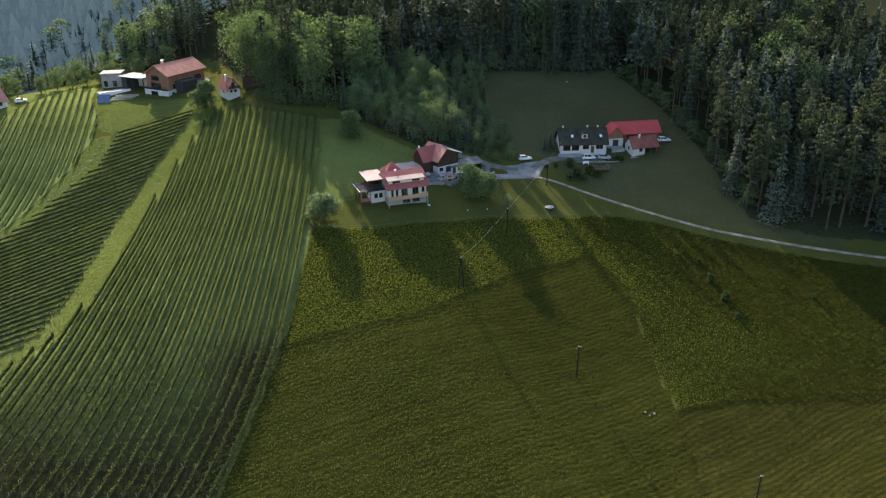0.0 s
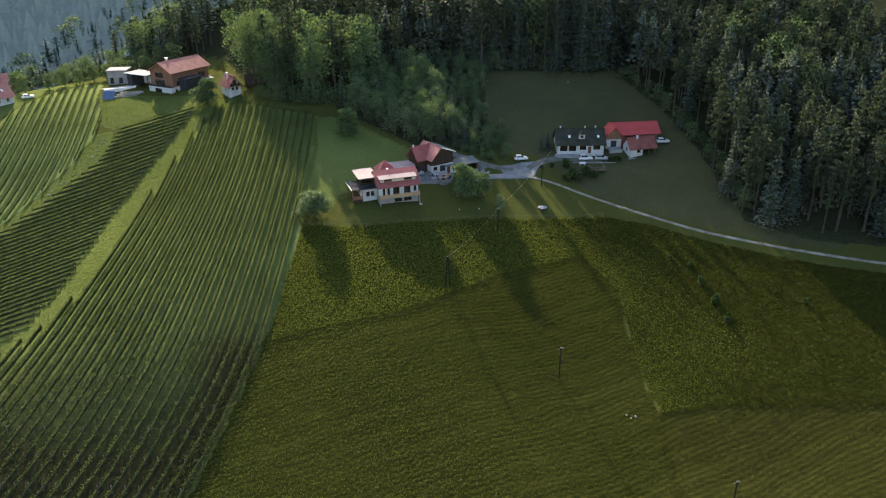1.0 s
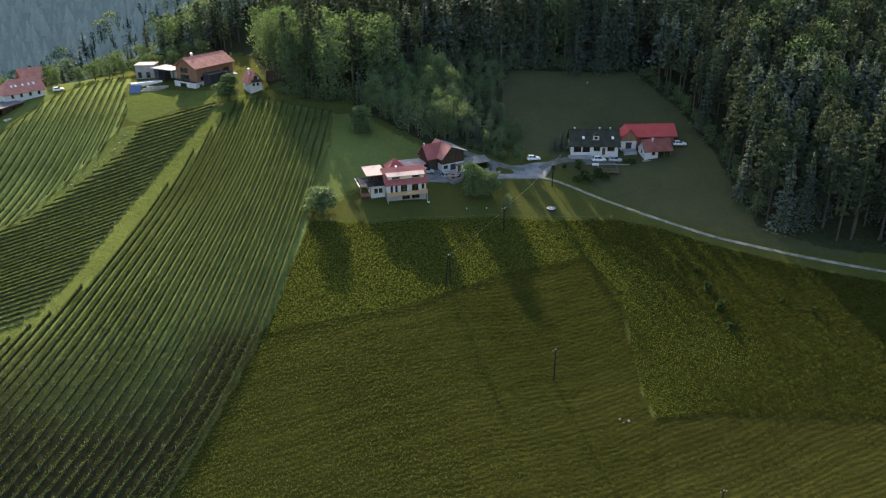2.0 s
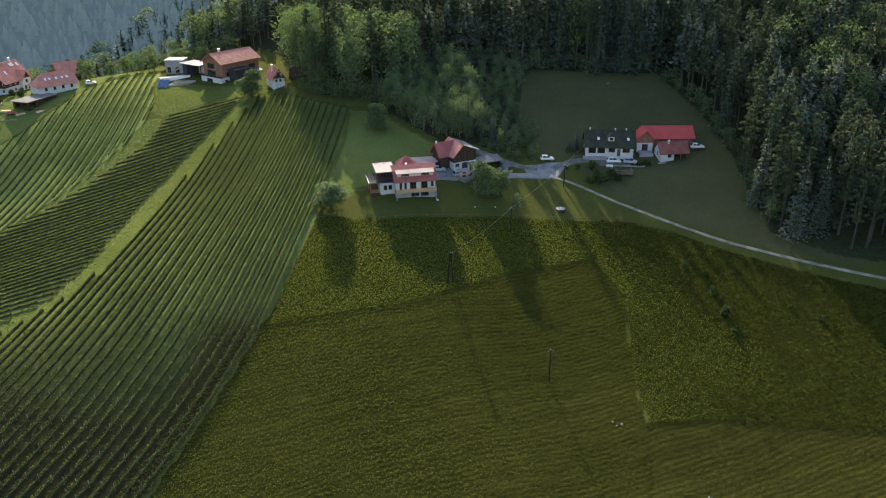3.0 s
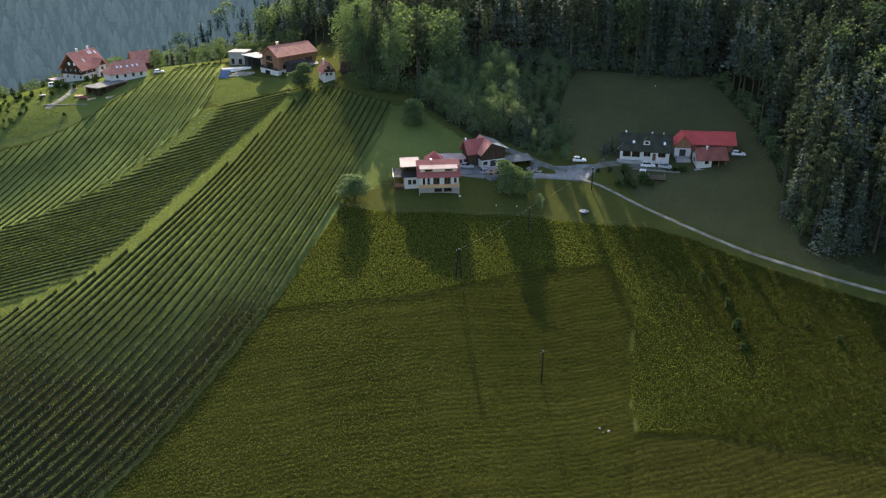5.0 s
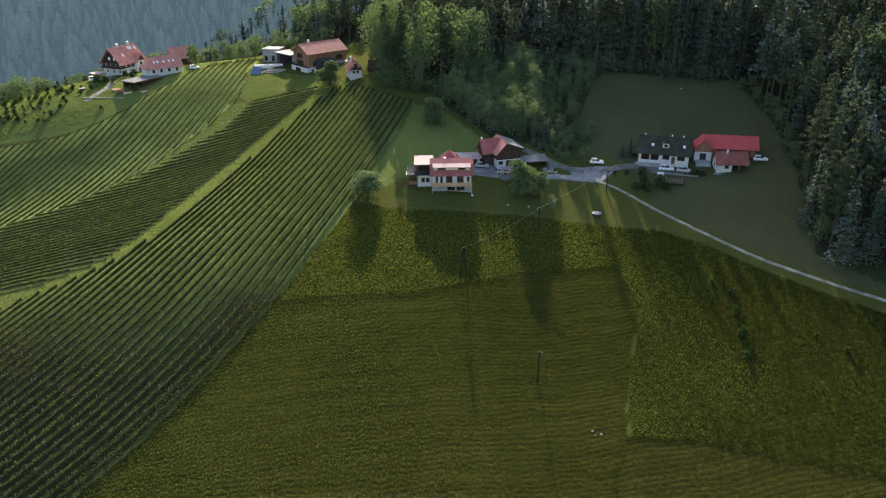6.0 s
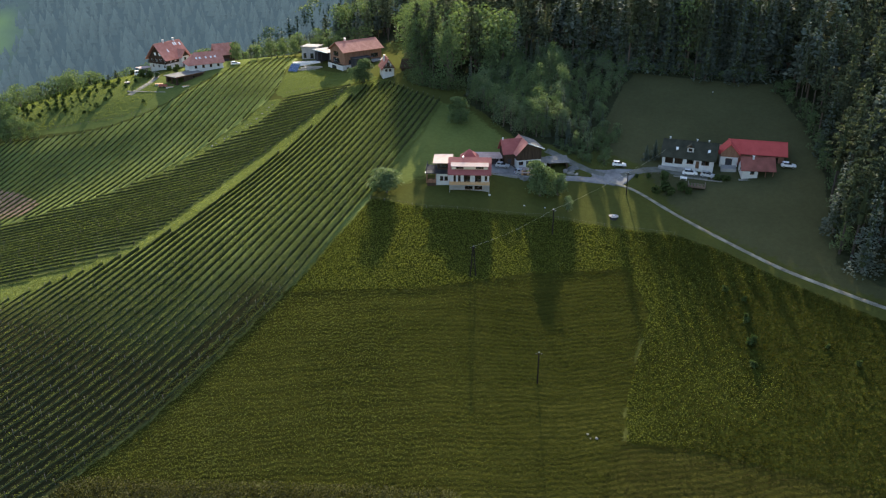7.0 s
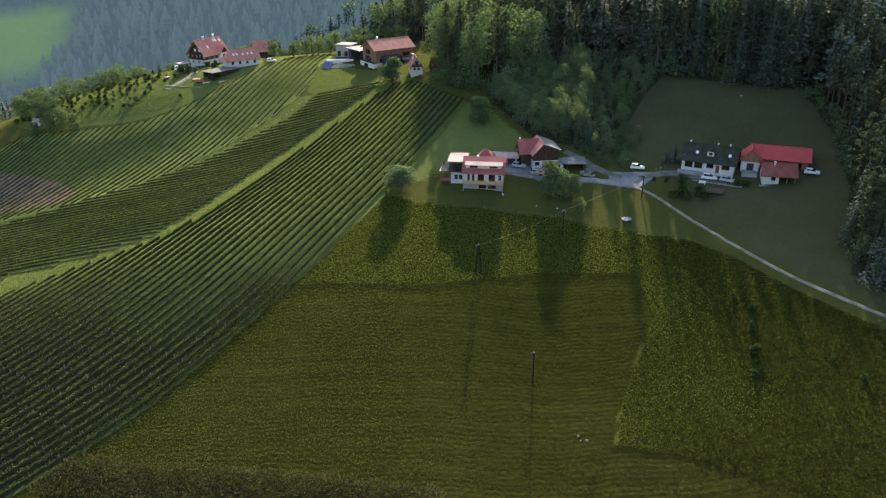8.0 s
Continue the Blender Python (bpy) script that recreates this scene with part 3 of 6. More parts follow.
def broad_wood(height, wide, limbs=6):
    lean = rs.uniform(-0.04, 0.04, 2) * height
    top = height * 0.7
    pieces = [ring_tube([(lean[0] * t, lean[1] * t, top * t) for t in (0, 0.08, 0.35, 0.7, 1)], [height * q for q in (0.034, 0.025, 0.02, 0.014, 0.006)])]
    for k in range(limbs):
        a, t = 6.28 * k / limbs + rs.uniform(-0.4, 0.4), rs.uniform(0.35, 0.7)
        reach = wide * rs.uniform(0.25, 0.4)
        p0 = np.array([lean[0] * t, lean[1] * t, top * t])
        p1 = p0 + [math.cos(a) * reach * 0.5, math.sin(a) * reach * 0.5, height * 0.1]
        p2 = p0 + [math.cos(a) * reach, math.sin(a) * reach, height * 0.24]
        pieces.append(ring_tube([p0, p1, p2], [height * 0.011, height * 0.007, height * 0.003], 4))
    return joined(pieces)


def sprays(centres, axis, long, wide):
    """Needle sprays: slim four-cornered blades that point along their axis."""
    n = len(centres)
    a = axis + rs.normal(0, 0.22, (n, 3))
    a /= np.linalg.norm(a, axis=1)[:, None]
    b = np.cross(a, rs.normal(0, 0.5, (n, 3)) + np.array([0, 0, 1.0]))
    b /= np.linalg.norm(b, axis=1)[:, None]
    s = rs.uniform(0.7, 1.3, n)[:, None]
    long, wide = np.broadcast_to(long, (n,))[:, None] * s / 2, np.broadcast_to(wide, (n,))[:, None] * s / 2
    v = np.stack([centres - a * long, centres - b * wide, centres + a * long, centres + b * wide], 1).reshape(-1, 3)
    return v, np.arange(4 * n).reshape(n, 4)


def spruce_crown(height, wide, sprays_n, spray, low=0.05):
    """Sprays of needles on drooping, uneven whorls, shorter and denser towards the tip."""
    t = 1 - np.sqrt(rs.uniform(0.0, 1, sprays_n))
    whorl = np.floor(t * 15 + rs.uniform(0, 0.6, sprays_n)) / 15
    reach = wide / 2 * (1 - whorl) ** 0.8 + 0.1
    arm = np.floor(rs.uniform(0, 9, sprays_n))
    a = arm * 0.698 + whorl * 61.0 + rs.normal(0, 0.2, sprays_n)
    bough = 0.78 + 0.34 * np.sin(arm * 12.9 + whorl * 78.2)
    r = reach * bough * np.sqrt(rs.uniform(0.04, 1, sprays_n))
    z = height * (low + (0.99 - low) * whorl) - 0.3 * r + rs.normal(0, 0.12, sprays_n)
    v, f = sprays(np.stack([r * np.cos(a), r * np.sin(a), z], -1), np.stack([np.cos(a), np.sin(a), np.full(sprays_n, -0.1)], -1) + rs.normal(0, 0.35, (sprays_n, 3)), spray * 1.9 * (1 - 0.4 * whorl), spray * 1.15)
    tip = ring_tube([(0, 0, height * 0.93), (0, 0, height * 1.02)], [0.1, 0.01], 4)
    return joined([(v, f), tip])


def pine_crown(height, wide, leaves, leaf):
    """A high plume of needle clumps on rising boughs over a bare trunk, with gaps between them."""
    k = 60
    lay = np.linspace(0.0, 1.0, k) ** 0.9
    a = np.arange(k) * 2.4 + rs.uniform(-0.5, 0.5, k)
    full = np.sin(np.clip(0.16 + 0.84 * lay, 0, 1) * math.pi) ** 0.7
    r = wide / 2 * rs.uniform(0.3, 1.0, k) * np.maximum(full, 0.05)
    hubs = np.stack([r * np.cos(a), r * np.sin(a), height * (0.36 + 0.6 * lay) + rs.normal(0, 0.2, k)], -1)
    size = wide * rs.uniform(0.08, 0.16, k) * (1.0 - 0.35 * lay)
    pick = rs.randint(0, k, leaves)
    d = rs.normal(size=(leaves, 3))
    d /= np.linalg.norm(d, axis=1)[:, None]
    d[:, 2] = np.where(d[:, 2] < -0.3, -d[:, 2], d[:, 2])
    c = hubs[pick] + d * size[pick][:, None] * rs.uniform(0.5, 1.15, leaves)[:, None] * np.array([1, 1, 0.75])
    return sprays(c, d + np.array([0, 0, 0.5]) + rs.normal(0, 0.4, (leaves, 3)), leaf * 1.5, leaf * 1.0)


def conifer_shade(height, wide, low, rich):
    """An added dark core in a conifer's crown that imitates the shade between its branches."""
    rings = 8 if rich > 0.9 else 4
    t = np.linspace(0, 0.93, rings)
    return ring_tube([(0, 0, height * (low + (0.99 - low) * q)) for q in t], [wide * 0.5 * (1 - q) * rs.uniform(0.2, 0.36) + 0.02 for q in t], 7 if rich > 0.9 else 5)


def straight_wood(height, sides=5):
    return ring_tube([(0, 0, -0.5), (0, 0, height * 0.03), (0, 0, height * 0.5), (0, 0, height * 0.95)], [height * 0.016, height * 0.012, height * 0.008, height * 0.002], sides)


def tree_model(kind, rich, limbs=6, low=0.2, leaf=None):
    """Wood and crown of a tree one metre tall, to be scaled."""
    h = 10.0
    if kind == "spruce":
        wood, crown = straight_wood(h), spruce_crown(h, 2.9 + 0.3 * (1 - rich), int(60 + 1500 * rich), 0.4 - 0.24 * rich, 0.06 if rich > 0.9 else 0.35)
        shade_core = conifer_shade(h, 2.6, 0.08 if rich > 0.9 else 0.35, rich)
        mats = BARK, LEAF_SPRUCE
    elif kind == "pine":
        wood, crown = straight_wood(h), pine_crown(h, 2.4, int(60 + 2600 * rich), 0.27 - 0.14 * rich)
        shade_core = conifer_shade(h, 2.0, 0.36, rich)
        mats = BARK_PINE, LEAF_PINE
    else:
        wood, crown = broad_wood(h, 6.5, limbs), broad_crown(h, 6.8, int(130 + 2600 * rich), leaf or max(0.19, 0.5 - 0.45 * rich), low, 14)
        shade_core = None
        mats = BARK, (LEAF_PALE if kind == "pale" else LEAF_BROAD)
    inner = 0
    if shade_core is not None:
        crown, inner = joined([crown, shade_core]), len(shade_core[1])
    return (wood[0] / h, wood[1]), (crown[0] / h, crown[1]), mats, inner


def tree_thing(name, kind, rich, label, group="", low=0.2, leaf=None):
    wood, crown, mats, inner = tree_model(kind, rich, 6, low, leaf)
    e = hold(name, Matrix.Identity(4), label, "tree", group)
    for nm, (v, f), m in (("trunk", wood, mats[0]), ("crown", crown, mats[1])):
        o = new(nm, mesh_of(nm, v, f, [m, SHADE_CORE], which=np.arange(len(f)) >= len(f) - (inner if nm == "crown" else 0)))
        o.parent = e
    return e


def tree_pose(x, y, h, wide=1.0):
    return Matrix.Translation((x, y, at(x, y) - 0.15)) @ Matrix.Rotation(rs.uniform(0, 6.28), 4, "Z") @ Matrix.Diagonal((h * wide, h * wide, h, 1))


def plant(model, x, y, h, wide=1.0):
    """A copy of a tree at that place, height and breadth."""
    ob = copy_thing(model, Matrix.Identity(4))
    ob.matrix_basis = tree_pose(x, y, h, wide)
    return ob


def grove(poly, step, seed):
    """Places of trees in a wood: an uneven grid, cut to the outline."""
    r = np.random.RandomState(seed)
    q = np.array(poly)
    gx, gy = np.meshgrid(np.arange(q[:, 0].min(), q[:, 0].max(), step), np.arange(q[:, 1].min(), q[:, 1].max(), step))
    x, y = (g.ravel() + r.uniform(-0.45, 0.45, g.size) * step for g in (gx, gy))
    ok = inside(x, y, poly)
    return x[ok], y[ok], r


def far_wood(name, spots, models, label, category="trees"):
    """Many far trees joined into one object."""
    V, F, M, n = [], [], [], 0
    for x, y, h, wide, kind in spots:
        a = rs.uniform(0, 6.28)
        c, s = math.cos(a), math.sin(a)
        z = at(x, y)
        for (v, f), mi in zip(models[kind][:2], (0, kind + 1)):
            w = np.empty_like(v)
            w[:, 0], w[:, 1], w[:, 2] = (v[:, 0] * c - v[:, 1] * s) * h * wide + x, (v[:, 0] * s + v[:, 1] * c) * h * wide + y, v[:, 2] * h + z
            V.append(w)
            F.append(f + n)
            M.append(np.full(len(f), mi))
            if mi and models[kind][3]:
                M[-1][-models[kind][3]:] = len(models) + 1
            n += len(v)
    me = mesh_of(name, np.concatenate(V), np.concatenate(F), [BARK] + [m[2][1] for m in models] + [SHADE_CORE], which=np.concatenate(M))
    return tagged(new(name, me), label, category, kind="stuff")


SPRUCE = [tree_thing("spruce_tree", "spruce", 1.0, "tall dark green spruce at the forest edge", "forest edge spruces") for _ in range(3)]
PINE = [tree_thing("pine_tree", "pine", 1.0, "tall pine with a bare trunk and loose crown", "forest edge pines") for _ in range(3)]
BROAD = [tree_thing("broadleaf_tree", "broad", 1.0, "broadleaf tree with a full uneven green crown", "broadleaf trees at the wood's edge", 0.07) for _ in range(3)]
PALE = [tree_thing("pale_tree", "pale", 0.5, "young grey-green broadleaf tree in the scrubby wood", "young trees of the scrub", 0.06) for _ in range(2)]
YOUNG = [tree_thing("young_tree", "broad", 0.45, "young green broadleaf tree in the scrubby wood", "young trees of the scrub", 0.06) for _ in range(2)]
MODELS = SPRUCE + PINE + BROAD + PALE + YOUNG


def clear_depth(x, y):
    """Metres of wood between a place and the open land below it."""
    d = np.full(x.shape, 60.0)
    for s in range(55, 0, -5):
        open_here = in_wood(x - 0.1 * s, y - 1.0 * s) < 0.5
        d = np.where(open_here, s, d)
    return d


far_spots, mid_spots = [], []
for poly, step, seed, tall in ((WOOD_RIGHT, 5.5, 11, 25), (WOOD_BACK, 5.6, 12, 25)):
    x, y, r = grove(poly, step, seed)
    near = (y < 400) & (x < 240)
    x, y = x[near], y[near]
    depth = clear_depth(x, y)
    for px, py, dep in zip(x, y, depth):
        h = tall * r.uniform(0.68, 1.12) * (1.12 if poly is WOOD_BACK and px > 18 else 1.0)
        if poly is WOOD_BACK and px > 10:
            h = max(h, 27.0)
        u = r.uniform()
        # the wood leaves the hilltop vineyard open to the morning sun
        if poly is WOOD_BACK and py < 345 and px < -56.6 - 0.4 * (py - 245.7):
            continue
        leafy = (poly is WOOD_BACK and px < -24 and py < 325 and u < 0.42) or (u < 0.08 and poly is WOOD_BACK)
        kind = "broad" if leafy else ("pine" if u > (0.24 if poly is WOOD_RIGHT else 0.4) else "spruce")
        if dep <= (16 if poly is WOOD_RIGHT and px > 78 else 9) and px < 150:
            models = {"broad": BROAD, "pine": PINE, "spruce": SPRUCE}[kind]
            plant(models[r.randint(3)], px, py, h * (0.88 if kind == "broad" else 1.0), 1.1)
        elif px < 155 and py < 338 and (dep <= 34 or px > 80):
            mid_spots.append((px, py, h * (0.85 if leafy else 1.0), r.uniform(0.9, 1.15), {"spruce": 0, "pine": 1, "broad": 2}[kind]))
        else:
            if r.uniform() < (0.8 if px < 40 else 0.4) and py < 345 and px < 150:
                (mid_spots if px < 40 else far_spots).append((px, py, h, r.uniform(1.1, 1.3), {"spruce": 0, "pine": 1, "broad": 1}[kind]))
FAR_EDGE = 455.0
x, y, r = grove(WOOD_VALLEY, 7.2, 13)
ok = ~inside(x, y, FAR_MEADOW)
for px, py in zip(x[ok], y[ok]):
    if math.hypot(px - 40, py) < FAR_EDGE + 14:
        (mid_spots if px > -270 and py < 345 else far_spots).append((px, py, r.uniform(5.5, 9) * (1.5 if px < -196 else 1.0) if py < 326 else r.uniform(13, 20) * (0.55 if -196 < px < -138 else 1.0), r.uniform(1.2, 1.5), 2 if r.uniform() < (0.7 if py < 326 else 0.14) else (1 if r.uniform() < 0.45 else 0)))


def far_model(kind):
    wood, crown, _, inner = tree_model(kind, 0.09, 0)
    return wood, crown, (BARK, LEAF_HAZED), inner


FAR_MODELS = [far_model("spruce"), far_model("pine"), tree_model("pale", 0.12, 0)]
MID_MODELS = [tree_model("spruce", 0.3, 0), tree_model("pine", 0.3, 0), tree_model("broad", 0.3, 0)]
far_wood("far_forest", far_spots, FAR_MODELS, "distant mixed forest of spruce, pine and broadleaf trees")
far_wood("forest", mid_spots, MID_MODELS, "dense mixed forest of spruce, pine and broadleaf trees")


def far_hillside():
    """The wooded slope far across the valley: rows upon rows of small conifers, with haze put into their colour and
    glow.
    """
    r = np.random.RandomState(61)
    gx, gy = np.meshgrid(np.arange(-700, 60, 5.2), np.arange(150, 600, 5.2))
    x, y = (g.ravel() + r.uniform(-3, 3, g.size) for g in (gx, gy))
    ok = (np.hypot(x - 40, y) > FAR_EDGE) & (in_wood(x, y) > 0.5) & (y < 0.55 * (x + 700) + 330)
    x, y = x[ok], y[ok]
    n = len(x)
    h, wide = r.uniform(6, 14, n), r.uniform(0.9, 1.7, n)
    beside = sum(inside(x + 0.37 * s, y - 0.93 * s, FAR_MEADOW) for s in (8, 16, 24, 32)) + inside(x, y + 16, FAR_MEADOW) > 0
    h = np.where(beside, 0.5 * h, h)
    tiers = ((0.1, 0.22, 0.46, 0.07), (0.34, 0.17, 0.66, 0.05), (0.54, 0.125, 0.83, 0.03), (0.72, 0.08, 1.0, 0.004))
    V, F, C = [], [], []
    sides = 6
    for lo, wlo, hi, whi in tiers:
        turn = r.uniform(0, 6.28, n)
        for up, w in ((lo, wlo), (hi, whi)):
            for k in range(sides):
                a = turn + 6.283 * k / sides
                ragged = w * h * wide * r.uniform(0.7, 1.25, n)
                V.append(np.stack([x + ragged * np.cos(a), y + ragged * np.sin(a), land(x, y) + h * (up + r.uniform(-0.03, 0.03, n) * (w > 0.01))], -1))
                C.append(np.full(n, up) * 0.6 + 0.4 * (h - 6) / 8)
    V, C = np.stack(V, 1), np.stack(C, 1)
    base = np.arange(n)[:, None] * (2 * sides * len(tiers))
    for t in range(len(tiers)):
        o = t * 2 * sides
        for k in range(sides):
            q = (k + 1) % sides
            F.append(np.concatenate([base + o + k, base + o + q, base + o + sides + q, base + o + sides + k], 1))
    trees = V.reshape(-1, 3), np.concatenate(F)
    cx, cy = np.arange(-1500, 420, 12.0), np.arange(150, 1500, 12.0)
    mx, my = np.meshgrid(cx, cy)
    cover = (np.hypot(mx - 40, my) > FAR_EDGE - 60) & ((in_wood(mx, my) > 0.5) | (mx < -330)) | (my > 640) | (mx < -600)
    mz = land(mx, my) + 3.0
    idx = np.arange(mx.size).reshape(mx.shape)
    q = np.stack([idx[:-1, :-1], idx[:-1, 1:], idx[1:, 1:], idx[1:, :-1]], -1)
    carpet = np.stack([mx, my, mz], -1).reshape(-1, 3), q[cover[:-1, :-1] & cover[1:, 1:] & cover[:-1, 1:] & cover[1:, :-1]]
    m, tr, b = material("haze_glow_wood", 0.95, 0.0, 0.0)
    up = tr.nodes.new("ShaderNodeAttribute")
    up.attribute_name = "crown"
    # trees darker towards their feet: shade put into colour and glow
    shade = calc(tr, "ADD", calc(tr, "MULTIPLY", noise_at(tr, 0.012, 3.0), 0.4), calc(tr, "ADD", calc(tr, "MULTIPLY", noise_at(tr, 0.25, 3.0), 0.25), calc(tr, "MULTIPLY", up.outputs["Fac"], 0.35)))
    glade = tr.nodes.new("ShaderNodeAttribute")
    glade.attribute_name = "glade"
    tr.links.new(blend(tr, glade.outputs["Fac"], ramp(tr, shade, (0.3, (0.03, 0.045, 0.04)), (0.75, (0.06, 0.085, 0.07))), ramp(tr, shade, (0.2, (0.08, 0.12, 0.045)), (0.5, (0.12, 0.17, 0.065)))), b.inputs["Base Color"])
    # bluish emission stands for haze over the trees, green for the glade
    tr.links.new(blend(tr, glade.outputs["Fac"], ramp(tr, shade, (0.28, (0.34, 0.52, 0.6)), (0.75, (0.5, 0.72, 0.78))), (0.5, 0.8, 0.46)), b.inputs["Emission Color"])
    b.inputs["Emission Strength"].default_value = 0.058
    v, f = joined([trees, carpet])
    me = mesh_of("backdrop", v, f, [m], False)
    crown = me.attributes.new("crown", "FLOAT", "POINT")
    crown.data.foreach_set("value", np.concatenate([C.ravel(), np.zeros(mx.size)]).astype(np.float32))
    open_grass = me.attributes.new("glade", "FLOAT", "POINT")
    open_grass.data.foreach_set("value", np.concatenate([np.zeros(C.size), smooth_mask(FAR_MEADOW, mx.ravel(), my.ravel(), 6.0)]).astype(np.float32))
    tagged(new("backdrop", me), "wooded hillside across the valley, haze put in as a blue-green glow", "hillside", kind="structure")


far_hillside()

x, y, r = grove(WOOD_YOUNG, 3.6, 14)
for px, py in zip(x, y):
    u = r.uniform()
    h = r.uniform(6.5, 11.5) * (0.62 if px + 0.4 * (py - 230) > 10 else 1.0)
    if u < 0.3:
        plant(PALE[r.randint(2)], px, py, h, 0.85)
    elif u < 0.8:
        plant(YOUNG[r.randint(2)], px, py, h, 0.85)
    else:
        plant(SPRUCE[r.randint(3)], px, py, h * 1.15, 0.9)


def single(kind, rich, x, y, h, wide, name, label, group="", low=0.2):
    e = tree_thing(name, kind, rich, label, group, low, 0.4 if rich < 1.2 else 0.36)
    e.matrix_basis = tree_pose(x, y, h, wide)
    return e


single("broad", 1.6, 8.0, 204.6, 9.8, 1.2, "garden_tree", "large leafy tree in the garden by the lane", low=0.1)
single("broad", 1.3, 12.4, 207.2, 6.4, 1.4, "garden_tree", "dark leafy tree beside the larger garden tree", low=0.1)
single("broad", 1.6, -31.9, 188.0, 6.6, 2.1, "fruit_tree", "round yellow-green fruit tree beside the vineyard", low=0.17)
single("pale", 0.5, 17.3, 201.0, 4.6, 0.9, "small_tree", "small sparse tree on the lawn")
single("broad", 1.6, -28.8, 233.6, 8.2, 1.5, "round_bush", "dense round dark green bush on the meadow", low=0.03)
single("broad", 1.6, -83.0, 265.5, 8.6, 1.7, "fruit_tree", "dark leafy fruit tree in front of the hut", low=0.06)
CREST = single("broad", 0.6, -161.0, 288.5, 7.0, 1.15, "orchard_tree", "round leafy tree on the vineyard crest", "trees on the crest", 0.12)
for tx, ty, th in ((-154.5, 294, 6.0), (-150.5, 299, 7.0), (-146, 302, 6.2), (-141.5, 305, 7.2), (-137, 307, 6.4), (-133, 309, 7.0), (-128, 311, 6.5), (-123, 312, 7.5), (-168, 296, 8.0)):
    plant(CREST, tx, ty, th, 1.15)
HEDGE = single("broad", 0.6, -198.5, 202.0, 9.0, 1.15, "hedge_tree", "bushy dark tree in the hedge below the orchard", "hedge trees", 0.06)
for tx, ty, th in ((-203, 200.5, 8.0), (-207, 206, 10.0), (-212, 205, 9.0), (-216, 209.5, 10.0), (-221, 208, 9), (-226, 212, 10.0), (-232, 210, 9), (-237, 215, 10.5), (-244, 214, 9), (-209, 197, 5.5), (-193.5, 203.5, 6.5), (-208.5, 189.3, 3.4)):
    plant(HEDGE, tx, ty, th, 1.2)
EDGE = single("broad", 0.2, 63.0, 281.0, 4.0, 1.5, "edge_bush", "dark undergrowth bush at the forest edge", "undergrowth at the forest edge", 0.02)
for k in range(46):
    ex, ey = (-14 + 2.9 * k, 287.5) if k < 26 else (63.5 + 1.0 * (k - 26), 283.5 - 4.2 * (k - 26))
    if k >= 26:
        ex = float(np.interp(ey, [198.5, 215, 238, 261, 281, 285], [87, 84.5, 82, 76, 66, 64]))
    plant(EDGE, ex + rs.uniform(-1, 1), ey + rs.uniform(-0.8, 1.2), rs.uniform(3.0, 6.5), 1.5)
# extra tall spruces, added to block sun leaking through gaps in the wood
for tx, ty in ((47, 291), (44, 293.5), (50.5, 290), (41, 297), (53.5, 289), (56.5, 289.5), (42.2, 290.8), (39.8, 293.6), (38.4, 299.5), (36.6, 296.8), (45.6, 296.0), (10, 288.5), (6, 290.5), (13.5, 291.5), (2, 293.5), (17, 289.5), (21, 292), (27, 301), (22.5, 308), (25, 313), (-4, 289), (30, 292), (62, 293), (65, 297), (68.5, 299.5), (64, 303), (69, 305), (66, 309), (60.5, 298), (72, 296)):
    plant(SPRUCE[1], tx, ty, 32.5, 1.15)
for k in range(12):
    ex, ey = -63 + 2.9 * k, float(np.interp(-63 + 2.9 * k, [-66, -54, -42, -28], [267.5, 257.5, 255, 259]))
    plant(EDGE, ex + rs.uniform(-0.8, 0.8), ey + rs.uniform(-0.8, 0.8), rs.uniform(3.0, 6.0), 1.5)
for tx, ty, th in ((-62.5, 273, 21), (-63, 279, 23), (-68, 285, 22), (-58.5, 266.5, 21), (-56, 262, 20), (-71, 292, 20)):
    plant(BROAD[int(ty) % 3], tx, ty, th, 0.9)
for tx, ty, th in ((-146, 339, 16), (-141, 343, 18), (-137, 338, 20), (-133, 345, 19), (-129, 340, 21), (-125, 347, 20), (-121, 341, 22), (-117, 348, 21), (-113, 343, 22), (-109, 350, 23), (-105, 345, 22), (-101, 351, 24), (-97, 346, 23)):
    plant(PINE[0], tx, ty, th, 1.15)
SCRUB = [(1, 230.5), (9, 227.5), (15, 226.5), (20.5, 227), (22, 236), (20, 248), (15, 250), (12, 236)]
sx, sy, r = grove(SCRUB, 2.5, 77)
for px, py in zip(sx, sy):
    plant(EDGE, px, py, r.uniform(1.6, 3.6), 1.5)
for m in MODELS:
    m.matrix_basis = tree_pose(rs.uniform(95, 140), rs.uniform(240, 300), 22)

# ---- weeds and maize ----


TRACK_LOOP = [(60, 160), (62, 155), (66, 151.5), (72, 147.5), (78, 146), (83, 148.5), (85.5, 152.5), (85, 157), (82, 162)]
TRACK_BEND = [(91, 168), (89.5, 164), (91.5, 159), (95, 154), (101, 149.5), (115, 145)]


def off_tracks(x, y):
    """False where wheels have pressed the weeds flat."""
    ok = np.ones(x.shape, bool)
    for pts in (TRACK_LOOP, TRACK_BEND):
        line = smooth_line([(a, b, 0) for a, b in pts], 0.5)
        for i, p in enumerate(line[:-1]):
            d = (line[i + 1] - p).normalized()
            for side in (-0.8, 0.8):
                ok &= np.hypot(x - (p.x - d.y * side), y - (p.y + d.x * side)) > 0.37
    return ok


